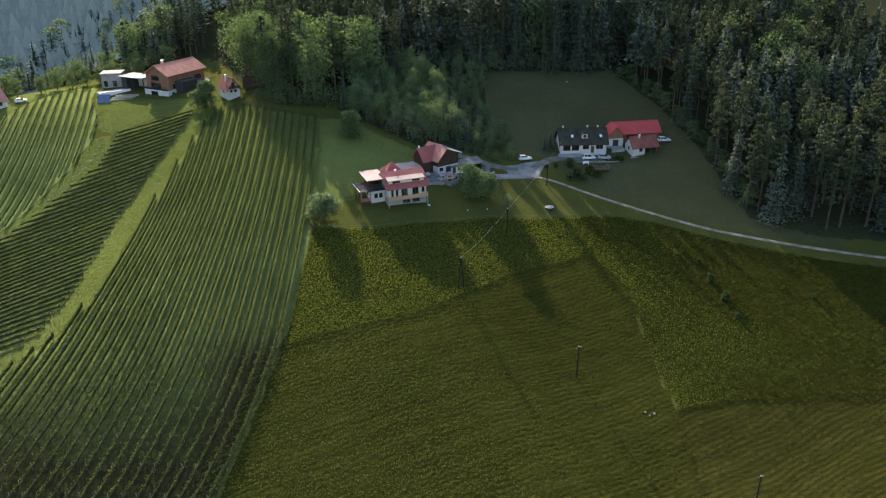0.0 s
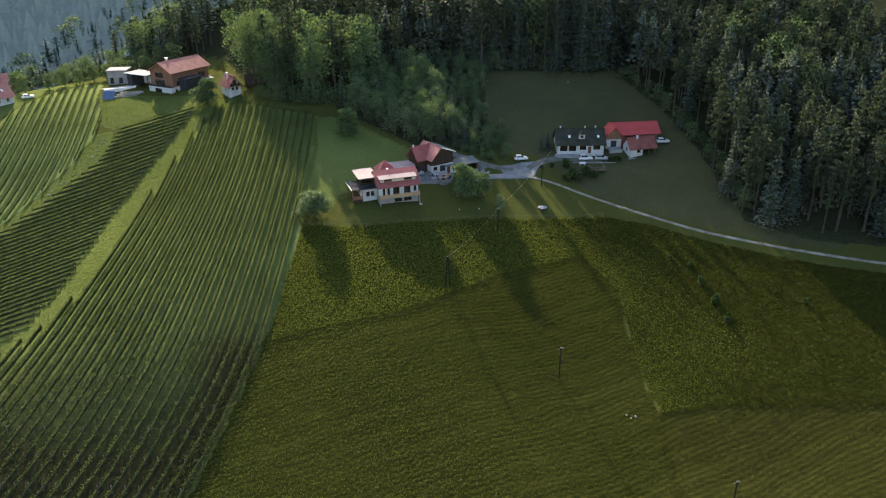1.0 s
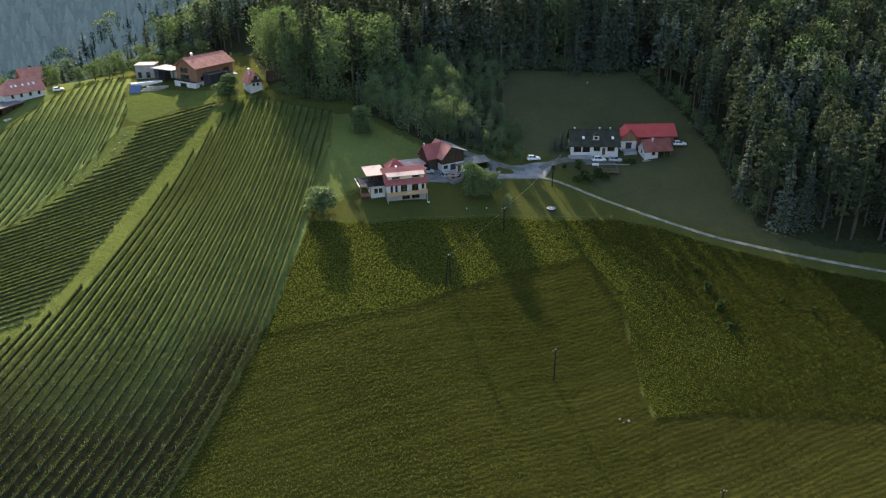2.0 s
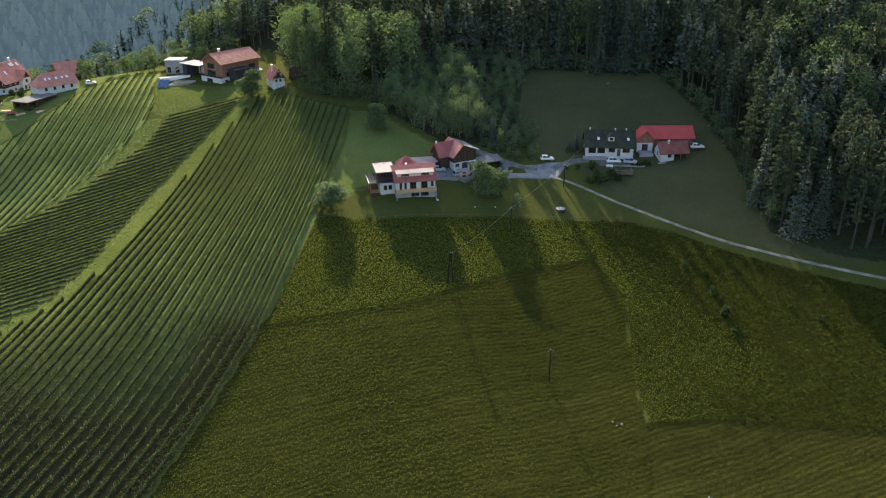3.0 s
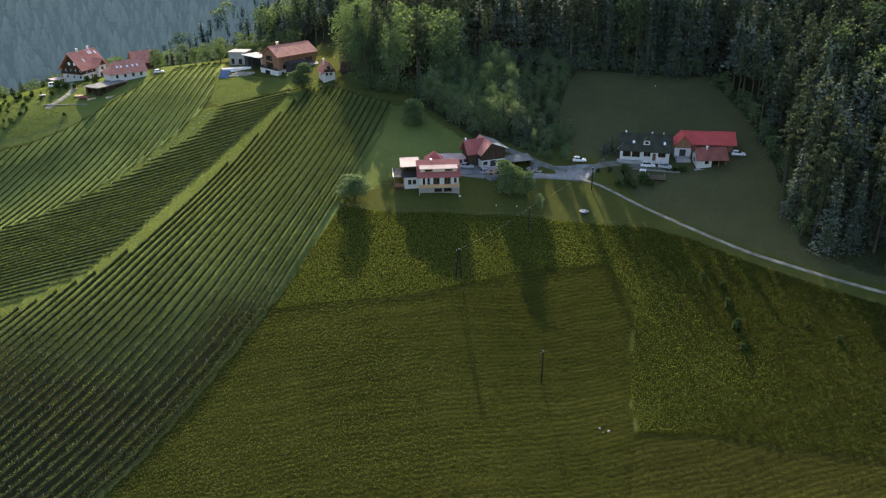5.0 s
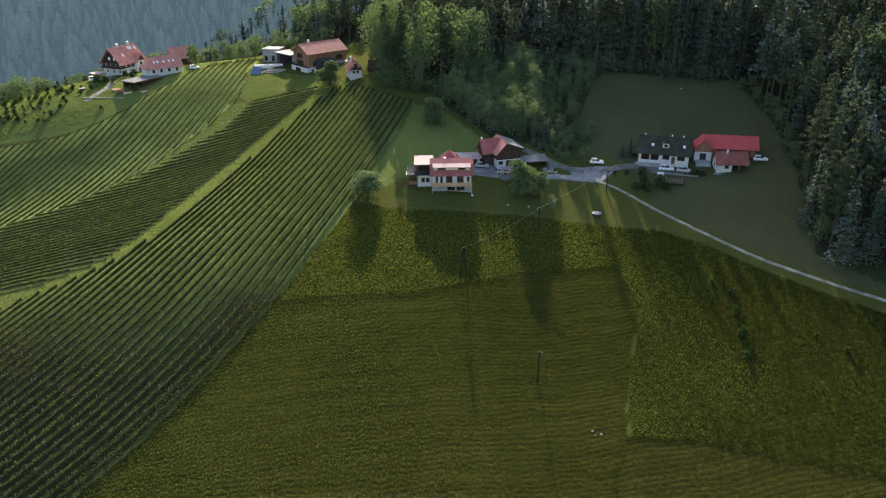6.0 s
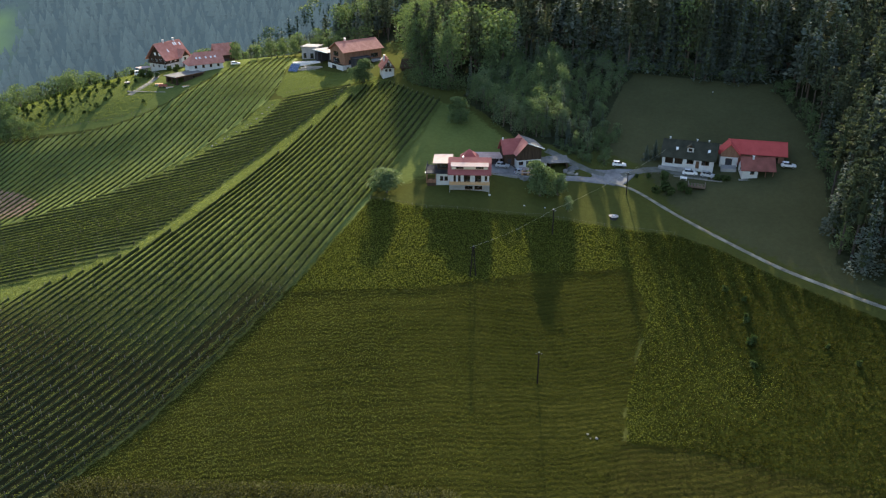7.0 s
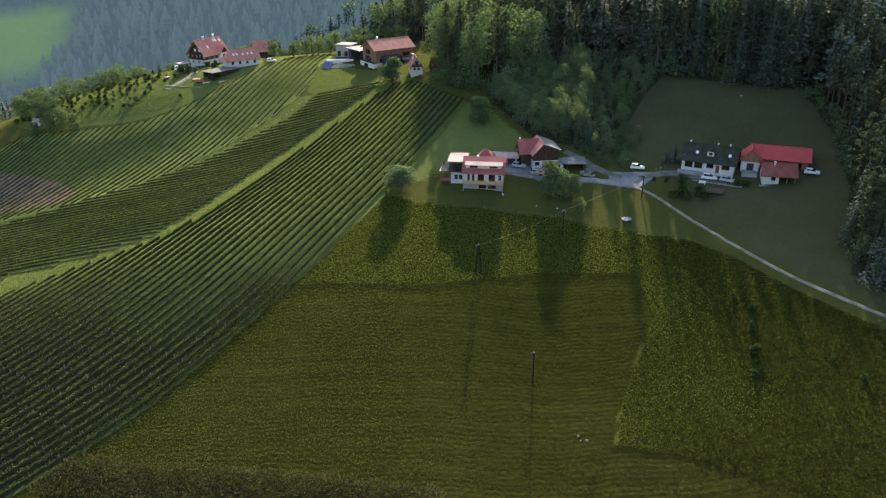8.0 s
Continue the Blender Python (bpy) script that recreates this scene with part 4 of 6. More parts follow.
def blades(poly, per_square, size, height, mat, name, label, category, seed, low=0.0, keep=None):
    q = np.array(poly)
    r = np.random.RandomState(seed)
    area = (q[:, 0].max() - q[:, 0].min()) * (q[:, 1].max() - q[:, 1].min())
    n = int(area * per_square)
    x, y = r.uniform(q[:, 0].min(), q[:, 0].max(), n), r.uniform(q[:, 1].min(), q[:, 1].max(), n)
    ok = inside(x, y, poly)
    x, y = x[ok], y[ok]
    ok = off_tracks(x, y) | (r.uniform(size=len(x)) < 0.45)
    if keep is not None:
        ok &= keep(x, y, r)
    x, y = x[ok], y[ok]
    z = land(x, y) + low + height * r.uniform(0.2, 1.0, len(x))
    v, f = scatter_quads(np.stack([x, y, z], -1), size, 1.2)
    return tagged(new(name, mesh_of(name, v, f, [mat])), label, category, kind="stuff")


def dark_share(x, y):
    """Share of browner weeds, growing towards the lane's far end, where light fall-off is put into their colour."""
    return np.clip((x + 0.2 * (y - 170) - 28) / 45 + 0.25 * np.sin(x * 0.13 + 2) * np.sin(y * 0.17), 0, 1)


blades(LUSH, 20.0, 0.23, 0.34, LEAF_WEED, "weeds", "knee-high lush green weeds in the unmown field", "weeds", 21, keep=lambda x, y, r: r.uniform(size=len(x)) > dark_share(x, y))
blades(LUSH, 20.0, 0.23, 0.34, LEAF_WEED_DARK, "weeds", "olive-brown weeds in the unmown field, darkened for light fall-off", "weeds", 22, keep=lambda x, y, r: r.uniform(size=len(x)) < dark_share(x, y))


def stubble(poly, per_square, seed, label, mat=LEAF_HAY, keep=None):
    """Short cut grass standing in the mower's swaths."""
    q = np.array(poly)
    r = np.random.RandomState(seed)
    x0, x1, y0, y1 = q[:, 0].min(), q[:, 0].max(), max(q[:, 1].min(), 84), q[:, 1].max()
    n = int((x1 - x0) * (y1 - y0) * per_square)
    x, y = r.uniform(x0, x1, n), r.uniform(y0, y1, n)
    across = y - 0.52 * x + 0.006 * (x + 10) ** 2 * 0.35 + 0.5 * np.sin(x * 0.09) + 0.15 * np.sin(x * 0.31 + y * 0.21)
    across += 0.35 * np.sin(x * 0.83 + 2.1 * np.sin(y * 0.37)) + 0.25 * np.sin(x * 1.9 + y * 1.3)
    stripe = 0.6 + 0.4 * np.sin(across * 4.9) + 0.16 * np.sin(across * 1.31 + 1) * np.sin(x * 0.06 + 2)
    patch = 0.75 + 0.25 * np.sin(x * 0.11 + 1.3 * np.sin(y * 0.07)) * np.sin(y * 0.13 + x * 0.05)
    ok = inside(x, y, poly) & (r.uniform(size=n) < (0.06 + 0.94 * stripe) * patch)
    if keep is not None:
        ok &= keep(x, y, r)
    x, y = x[ok], y[ok]
    z = land(x, y) + 0.08 + 0.12 * r.uniform(size=len(x))
    v, f = scatter_quads(np.stack([x, y, z], -1), 0.17, 0.8)
    return tagged(new("hay_stubble", mesh_of("hay_stubble", v, f, [mat])), label, "grass", kind="stuff")


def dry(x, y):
    """Share of darker, slightly browner stubble, growing across the hay field."""
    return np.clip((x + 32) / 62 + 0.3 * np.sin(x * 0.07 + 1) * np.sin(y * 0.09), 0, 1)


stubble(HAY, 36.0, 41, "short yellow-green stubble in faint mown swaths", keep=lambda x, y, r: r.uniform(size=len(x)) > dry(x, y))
stubble(HAY, 36.0, 43, "darker olive-brown stubble in faint mown swaths", LEAF_HAY_DARK, keep=lambda x, y, r: r.uniform(size=len(x)) < dry(x, y))
# brown stubble whose colour also holds the light fall-off at the right
stubble(HAY_LOW, 22.0, 42, "short brownish stubble of the lower field, darkened for light fall-off", foliage("darkened_stubble", (0.0238, 0.0205, 0.0075), (0.0333, 0.0288, 0.0105), (0.0512, 0.044, 0.0161), 0.28, 0.06))
LEAF_GRASS = foliage("tall_grass", (0.0722, 0.091, 0.0253), (0.1098, 0.1329, 0.0368), (0.1705, 0.1907, 0.0543), 0.45, 0.07)
blades(VINE_A, 9.0, 0.2, 0.2, LEAF_GRASS, "grass", "low grass tufts between the vine rows", "grass", 54, keep=lambda x, y, r: r.uniform(size=len(x)) > tilled_share(x, y))
blades(STRIP, 14.0, 0.19, 0.22, LEAF_GRASS, "grass", "bright grassy track between the vineyards", "grass", 51)
blades(STRIP_STONES, 9.0, 0.2, 0.2, LEAF_GRASS, "grass", "grassy strip with stones beside the vines", "grass", 55)
blades(BRIGHT_TOP, 10.0, 0.2, 0.2, LEAF_GRASS, "grass", "sunny meadow grass below the timber house", "grass", 52)
blades(ORCHARD, 4.0, 0.3, 0.25, LEAF_GRASS, "grass", "bright orchard grass on the ridge", "grass", 53)

# ---- building materials ----
PLASTER = worn("white_plaster", (0.4576, 0.4576, 0.44), (0.5808, 0.5808, 0.5632), 0.6, 0.85)
CREAM = worn("cream_plaster", (0.55, 0.45, 0.33), (0.66, 0.56, 0.43), 0.6, 0.85)
CONCRETE = worn("grey_concrete", (0.22, 0.215, 0.205), (0.33, 0.325, 0.31), 0.5, 0.9, 0.0, 0.03)
TIN_RED = worn("red_roof_sheet", (0.2352, 0.0708, 0.066), (0.336, 0.117, 0.103), 0.35, 0.75, 0.0, 0.12)
TIN_PALER_RED = worn("paler_red_roof", (0.3536, 0.1365, 0.1073), (0.4641, 0.2184, 0.1788), 0.35, 0.75, 0.0, 0.12)
TIN_BRIGHT = worn("bright_red_roof", (0.36, 0.058, 0.052), (0.46, 0.085, 0.075), 0.35, 0.75, 0.0, 0.12)
TIN_PALE = worn("pale_roof_sheet", (0.2691, 0.2079, 0.1935), (0.3744, 0.315, 0.3031), 0.4, 0.85, 0.0, 0.04)
TILE_RED = worn("red_clay_tiles", (0.3402, 0.1355, 0.0998), (0.504, 0.2387, 0.1851), 0.5, 0.8, fine=9)
TILE_RUST = worn("weathered_clay_tiles", (0.168, 0.0609, 0.0482), (0.28, 0.105, 0.084), 0.5, 0.8, fine=9)
TILE_GREY = worn("dark_roof_tiles", (0.0256, 0.0273, 0.019), (0.0504, 0.0525, 0.0367), 0.5, 0.8, spec=0.1, fine=9)
TILE_ASH = worn("grey_fibre_sheets", (0.098, 0.1036, 0.098), (0.182, 0.182, 0.1764), 0.5, 0.9, 0.0, 0.02)
PLANK_DARK = worn("dark_boards", (0.035, 0.025, 0.018), (0.085, 0.06, 0.042), 1.5, 0.9, 0.0, 0.0, stretch=(1, 1, 0.12))
PLANK_WARM = worn("warm_boards", (0.1744, 0.0894, 0.0557), (0.2846, 0.1565, 0.1013), 1.5, 0.75, stretch=(1, 1, 0.12))
PLANK_TAN = worn("tan_boards", (0.42, 0.25, 0.12), (0.55, 0.36, 0.19), 1.2, 0.7, stretch=(0.15, 0.15, 1))
TRIM_WHITE = worn("white_trim", (0.7, 0.7, 0.69), (0.82, 0.82, 0.8), 1.0, 0.5)
TRIM_BROWN = worn("brown_frames", (0.09, 0.045, 0.025), (0.15, 0.08, 0.045), 1.5, 0.6)
STEEL_DARK = worn("dark_sheet", (0.036, 0.0372, 0.0408), (0.066, 0.0672, 0.072), 0.8, 0.85, 0.0, 0.01)
# colour of the unlit room, put on a sheet behind the panes
ROOM_DARK = worn("dark_room_sheet", (0.02, 0.019, 0.018), (0.05, 0.048, 0.045), 1.0, 0.9)
STONE = worn("rough_stone", (0.24, 0.22, 0.19), (0.42, 0.39, 0.34), 1.2, 0.9, relief=0.7, depth=0.06)
BLUE_PV = worn("blue_cells", (0.045, 0.075, 0.14), (0.07, 0.115, 0.2), 1.5, 0.25, spec=0.6, relief=0.02)


def glass_material():
    m, _, b = material("window_glass", 0.06, 0.0, 0.4)
    b.inputs["Base Color"].default_value = (0.35, 0.38, 0.4, 1)
    b.inputs["Transmission Weight"].default_value = 0.93
    return m


GLASS = glass_material()

SIDES = {"front": lambda x0, x1, y0, y1: pose(x0, y0, 0, 0, 0, 0), "right": lambda x0, x1, y0, y1: pose(x1, y0, 0, 0, 0, 90), "back": lambda x0, x1, y0, y1: pose(x1, y1, 0, 0, 0, 180), "left": lambda x0, x1, y0, y1: pose(x0, y1, 0, 0, 0, 270)}


def fill_opening(parent, m, u, z, w, h, kind, frame_mat, thick):
    """What stands in a wall's opening: a window with frame, panes and sill, or a door."""
    if kind == "gap":
        return
    fr = bmesh.new()
    b = 0.09
    y0, y1 = 0.04, 0.16
    for a0, a1, c0, c1 in ((u, u + w, z, z + b), (u, u + w, z + h - b, z + h), (u, u + b, z + b, z + h - b), (u + w - b, u + w, z + b, z + h - b)):
        add_box(fr, a0, a1, y0, y1, c0, c1)
    n = max(1, round(w / 0.9)) if kind == "window" else 1
    for k in range(1, n):
        x = u + w * k / n
        add_box(fr, x - 0.04, x + 0.04, y0 + 0.01, y1, z + b, z + h - b)
    fr.transform(m)
    if kind == "window":
        win = part("window", fr, frame_mat, parent)
        for k in range(n):
            p = box(u + w * k / n + 0.045, u + w * (k + 1) / n - 0.045, 0.08, 0.1, z + b, z + h - b)
            p.transform(m)
            part("pane", p, GLASS, win).visible_shadow = False
        s = box(u - 0.06, u + w + 0.06, -0.07, 0.1, z - 0.06, z - 0.002)
        s.transform(m)
        part("sill", s, frame_mat, win)
        # added dark sheet that imitates the unlit room behind the glass
        c = box(u + 0.02, u + w - 0.02, thick + 0.25, thick + 0.29, z, z + h)
        c.transform(m)
        part("blind", c, ROOM_DARK, win)
    else:
        door = part("door", fr, frame_mat, parent)
        leaf = bmesh.new()
        k = max(2, int(w / 0.22))
        for i in range(k):
            add_box(leaf, u + b + (w - 2 * b) * i / k + 0.008, u + b + (w - 2 * b) * (i + 1) / k - 0.008, 0.08, 0.13, z + 0.02, z + h - b)
        leaf.transform(m)
        part("leaf", leaf, frame_mat if kind == "door" else STEEL_DARK, door)


def wall(parent, m, length, z0, z1, mat, holes=(), thick=0.3, frame_mat=None, name="wall"):
    """A wall with real openings: pieces between the holes, joined into one part."""
    us = sorted({0.0, length, *(h[0] for h in holes), *(h[0] + h[2] for h in holes)})
    zs = sorted({z0, z1, *(h[1] for h in holes), *(h[1] + h[3] for h in holes)})
    bm = bmesh.new()
    for i in range(len(us) - 1):
        run = None
        for j in range(len(zs)):
            solid = j < len(zs) - 1 and not any(h[0] - 1e-4 < (us[i] + us[i + 1]) / 2 < h[0] + h[2] and h[1] < (zs[j] + zs[j + 1]) / 2 < h[1] + h[3] for h in holes)
            if solid and run is None:
                run = zs[j]
            elif not solid and run is not None:
                add_box(bm, us[i], us[i + 1], 0, thick, run, zs[j])
                run = None
    bmesh.ops.remove_doubles(bm, verts=bm.verts, dist=1e-4)
    bm.transform(m)
    part(name, bm, mat, parent)
    for u, z, w, h, *kind in holes:
        fill_opening(parent, m, u, z, w, h, kind[0] if kind else "window", frame_mat or TRIM_BROWN, thick)


def shell(parent, x0, x1, y0, y1, z0, z1, mat, holes=None, thick=0.3, frame_mat=None, skip=()):
    holes = holes or {}
    for side, place in SIDES.items():
        if side in skip:
            continue
        if side in ("front", "back"):
            m, length = place(x0, x1, y0, y1), x1 - x0
        else:
            m, length = place(x0, x1, y0 + thick, y1 - thick), y1 - y0 - 2 * thick
        wall(parent, m, length, z0, z1, mat, holes.get(side, ()), thick, frame_mat)


def slab(parent, corners, thick, mat, name="roof", label=""):
    """A sloping or flat board over four corners, given as its upper face."""
    c = [Vector(p) for p in corners]
    n = (c[1] - c[0]).cross(c[2] - c[0]).normalized()
    if n.z < 0:
        n = -n
    return part(name, prism(c, -n * thick), mat, parent, label)


def gable(parent, x0, x1, xa, z0, za, y, mat, thick=0.25, zr=None):
    """The upper triangle of an end wall, apex at xa."""
    part("gable", prism([(x0, y, z0), (x1, y, z0 if zr is None else zr), (xa, y, za)] if zr is None else [(x0, y, z0), (x1, y, z0), (x1, y, zr), (xa, y, za)], (0, thick, 0)), mat, parent)


def roof_along_x(parent, x0, x1, y0, y1, ze, zr, mat, over=0.6, name="roof", thick=0.18):
    """Two slopes whose ridge runs along x."""
    ym, k = (y0 + y1) / 2, (zr - ze) / ((y1 - y0) / 2)
    lo = ze - k * over
    slab(parent, [(x0, y0 - over, lo), (x1, y0 - over, lo), (x1, ym, zr), (x0, ym, zr)], thick, mat, name)
    slab(parent, [(x0, y1 + over, lo), (x1, y1 + over, lo), (x1, ym + 0.003, zr), (x0, ym + 0.003, zr)], thick, mat, name)
    part("ridge", rod((x0, ym, zr), (x1, ym, zr), 0.11, sides=6), mat, parent)


def roof_along_y(parent, x0, x1, y0, y1, ze, zr, mat, over=0.6, name="roof", thick=0.18):
    xm, k = (x0 + x1) / 2, (zr - ze) / ((x1 - x0) / 2)
    lo = ze - k * over
    slab(parent, [(x0 - over, y0, lo), (xm, y0, zr), (xm, y1, zr), (x0 - over, y1, lo)], thick, mat, name)
    slab(parent, [(x1 + over, y0, lo), (xm + 0.003, y0, zr), (xm + 0.003, y1, zr), (x1 + over, y1, lo)], thick, mat, name)
    part("ridge", rod((xm, y0, zr), (xm, y1, zr), 0.11, sides=6), mat, parent)


def chimney(parent, x, y, z0, z1, mat=None, w=0.7):
    ch = part("chimney", box(x - w / 2, x + w / 2, y - w / 2, y + w / 2, z0, z1, 0.02), mat or PLASTER, parent, "white plastered chimney")
    cap = box(x - w / 2 - 0.07, x + w / 2 + 0.07, y - w / 2 - 0.07, y + w / 2 + 0.07, z1 + 0.002, z1 + 0.1)
    part("cap", cap, TRIM_WHITE, ch)


def rail(parent, a, b, z, mat, bars=0.9, high=1.0, solid=False):
    """A balcony parapet between two points: boards or bars under a handrail."""
    a, b = Vector((a[0], a[1], z)), Vector((b[0], b[1], z))
    d = b - a
    up = Vector((0, 0, 1))
    side = d.normalized().cross(up) * 0.05
    top = part("handrail", prism([a + up * high - side, b + up * high - side, b + up * high + side, a + up * high + side], (0, 0, 0.08)), mat, parent)
    if solid:
        n = 4
        for k in range(n):
            lo = 0.05 + (high - 0.1) * k / n
            s = side * 0.5
            part("board", prism([a + up * lo - s, b + up * lo - s, b + up * lo + s, a + up * lo + s], (0, 0, (high - 0.1) / n - 0.03)), mat, parent)
    n = max(2, int(d.length / (1.8 if solid else bars)))
    for k in range(n + 1):
        p = a + d * (k / n)
        add = box(p.x - 0.04, p.x + 0.04, p.y - 0.04, p.y + 0.04, z, z + high)
        part("post", add, mat, parent)
    return top


# ---- the house on the slope ----
def slope_house():
    h = hold("dwelling_house", pose(-15.5, 195.1, 4.9, 0, 0, 21), "white house with red and pale metal roofs and timber balcony", "house")
    shell(h, 0, 11, 0, 9, -1.8, 2.2, CONCRETE, {"front": [(4.2, 0.5, 2.2, 1.3), (6.9, 0.5, 2.2, 1.3)], "right": [(2.5, 0.2, 1.0, 1.8, "door")]})
    shell(h, 0, 11, 0, 9, 2.202, 5.0, PLASTER, {"front": [(1.0, 2.5, 0.7, 2.1), (2.3, 2.5, 0.7, 2.1), (3.9, 2.5, 1.8, 2.2), (7.0, 2.5, 1.8, 2.2), (9.7, 3.1, 0.8, 1.4)], "right": [(2, 3.2, 1.2, 1.2), (5.5, 3.2, 1.2, 1.2)], "left": [(5.0, 3.2, 1.0, 1.2)]})
    # balcony along the front
    part("balcony_floor", box(-0.1, 11.1, -1.35, -0.003, 2.02, 2.2), CONCRETE, h)
    rail(h, (-0.1, -1.3), (11.1, -1.3), 2.2, PLANK_TAN, high=0.95, solid=True)
    rail(h, (-0.1, -1.3), (-0.1, -0.1), 2.2, PLANK_TAN, high=0.95, solid=True)
    rail(h, (11.1, -1.3), (11.1, -0.1), 2.2, PLANK_TAN, high=0.95, solid=True)
    for x in (0.0, 11.0):
        part("balcony_post", box(x - 0.1, x + 0.1, -1.3, -1.1, -1.6, 2.0), CONCRETE, h)
    # lower red slope, dormer band and pale upper slope
    slab(h, [(-0.6, -1.0, 5.05), (11.6, -1.0, 5.05), (11.6, 0.75, 6.15), (-0.6, 0.75, 6.15)], 0.16, TIN_RED)
    wall(h, pose(0.5, 0.55, 0), 10.0, 6.2, 7.25, CREAM, [(1.1, 6.35, 2.2, 0.75), (6.7, 6.35, 2.2, 0.75)], 0.2)
    slab(h, [(0.2, 0.1, 7.2), (10.8, 0.1, 7.2), (10.8, 2.4, 7.62), (0.2, 2.4, 7.62)], 0.14, TIN_PALE, "dormer_roof", "pale weathered sheet metal dormer roof")
    for x0, x1 in ((-0.6, 0.45), (10.55, 11.6)):
        slab(h, [(x0, 0.75, 6.15), (x1, 0.75, 6.15), (x1, 2.3, 7.5), (x0, 2.3, 7.5)], 0.16, TIN_RED)
    slab(h, [(-0.6, 2.2, 7.46), (11.6, 2.2, 7.46), (11.6, 4.6, 8.5), (-0.6, 4.6, 8.5)], 0.16, TIN_RED)
    slab(h, [(-0.6, 9.9, 4.7), (11.6, 9.9, 4.7), (11.6, 4.603, 8.5), (-0.6, 4.603, 8.5)], 0.16, TIN_RED)
    for x, name in ((0.0, "gable"), (10.75, "gable")):
        part(name, prism([(x, 0, 5.0), (x, 9, 5.0), (x, 4.6, 8.1), (x, 0.8, 6.1)], (0.25, 0, 0)), PLASTER, h)
    chimney(h, 3.6, 4.3, 7.6, 8.7, w=0.4)
    # side wing with its roofed terrace
    shell(h, -4.0, -0.003, 2.6, 9.4, -1.8, 4.3, PLASTER, {"front": [(1.0, 2.1, 1.0, 1.3), (2.3, 2.1, 1.0, 1.3)], "left": [(1.6, 2.0, 2.2, 1.7)]}, skip=("right",))
    # boards darkened to stand for the shade on the porch
    part("porch_floor", box(-6.6, -4.003, 2.2, 9.4, -1.6, 1.5), PLANK_DARK, h, "timber porch base with shade put into its dark colour")
    rail(h, (-6.5, 2.3), (-4.1, 2.3), 1.5, PLANK_WARM, high=0.9, solid=True)
    part("terrace_floor", box(-7.0, -0.01, 1.9, 9.6, 4.302, 4.5), STEEL_DARK, h)
    for x, y in ((-6.8, 2.1), (-6.8, 9.3), (-6.8, 5.7), (-4.2, 2.1)):
        part("post", box(x - 0.08, x + 0.08, y - 0.08, y + 0.08, 1.5, 4.3), PLANK_WARM, h)
    rail(h, (-6.95, 1.95), (-0.1, 1.95), 4.5, STEEL_DARK)
    rail(h, (-6.95, 1.95), (-6.95, 9.5), 4.5, STEEL_DARK)
    part("terrace_edge", box(-7.12, -7.003, 1.9, 9.6, 4.42, 4.6), TRIM_WHITE, h, "white board along the terrace edge")
    # dark boards imitate the shade under the terrace roof
    shell(h, -3.9, -0.02, 5.2, 9.3, 4.502, 7.1, PLANK_DARK, {"front": [(0.5, 4.9, 2.6, 1.9)]}, skip=("right",))
    slab(h, [(-5.0, 2.4, 7.3), (0.5, 2.4, 7.4), (0.5, 10.4, 7.6), (-5.0, 10.4, 7.5)], 0.16, TIN_PALE, "terrace_roof", "pale flat metal roof over the terrace")
    for x in (-4.4, -0.4):
        part("post", box(x - 0.07, x + 0.07, 2.6, 2.74, 4.5, 7.2), PLANK_DARK, h)
    # stair tower
    shell(h, 2.8, 7.4, 10.2, 14.6, -0.5, 5.9, PLASTER, {"left": [(1.2, 3.6, 1.2, 1.2)]})
    c = [(2.3, 9.7), (7.9, 9.7), (7.9, 15.1), (2.3, 15.1)]
    for (ax, ay), (bx, by) in zip(c, c[1:] + c[:1]):
        part("tower_roof", prism([(ax, ay, 5.9), (bx, by, 5.9), (5.1, 12.4, 8.6)], (0, 0, -0.14)), TIN_RED, h)
    # rear annex with the garage
    shell(h, 6.2, 14.2, 14.9, 18.9, 0.5, 5.1, PLASTER, {"front": [(5.2, 2.7, 2.3, 2.1, "garage")], "right": [(1.0, 3.2, 1.0, 1.1)]})
    slab(h, [(5.7, 14.3, 5.25), (14.8, 14.3, 5.25), (14.8, 19.4, 5.5), (5.7, 19.4, 5.5)], 0.15, TIN_PALE, "annex_roof", "pale flat roof of the annex")
    part("step", box(10.9, 11.5, -1.8, -1.36, -1.2, -0.3), PLASTER, h)
    part("step", box(5.6, 6.9, -1.85, -1.45, -1.0, -0.5), CONCRETE, h)
    # retaining wall of the yard
    part("yard_wall", prism([(11.1, 9.75, -2.0), (19.2, 8.35, -2.0), (19.2, 8.05, -2.0), (11.1, 9.45, -2.0)], (0, 0, 3.98)), CONCRETE, h, "grey concrete retaining wall")


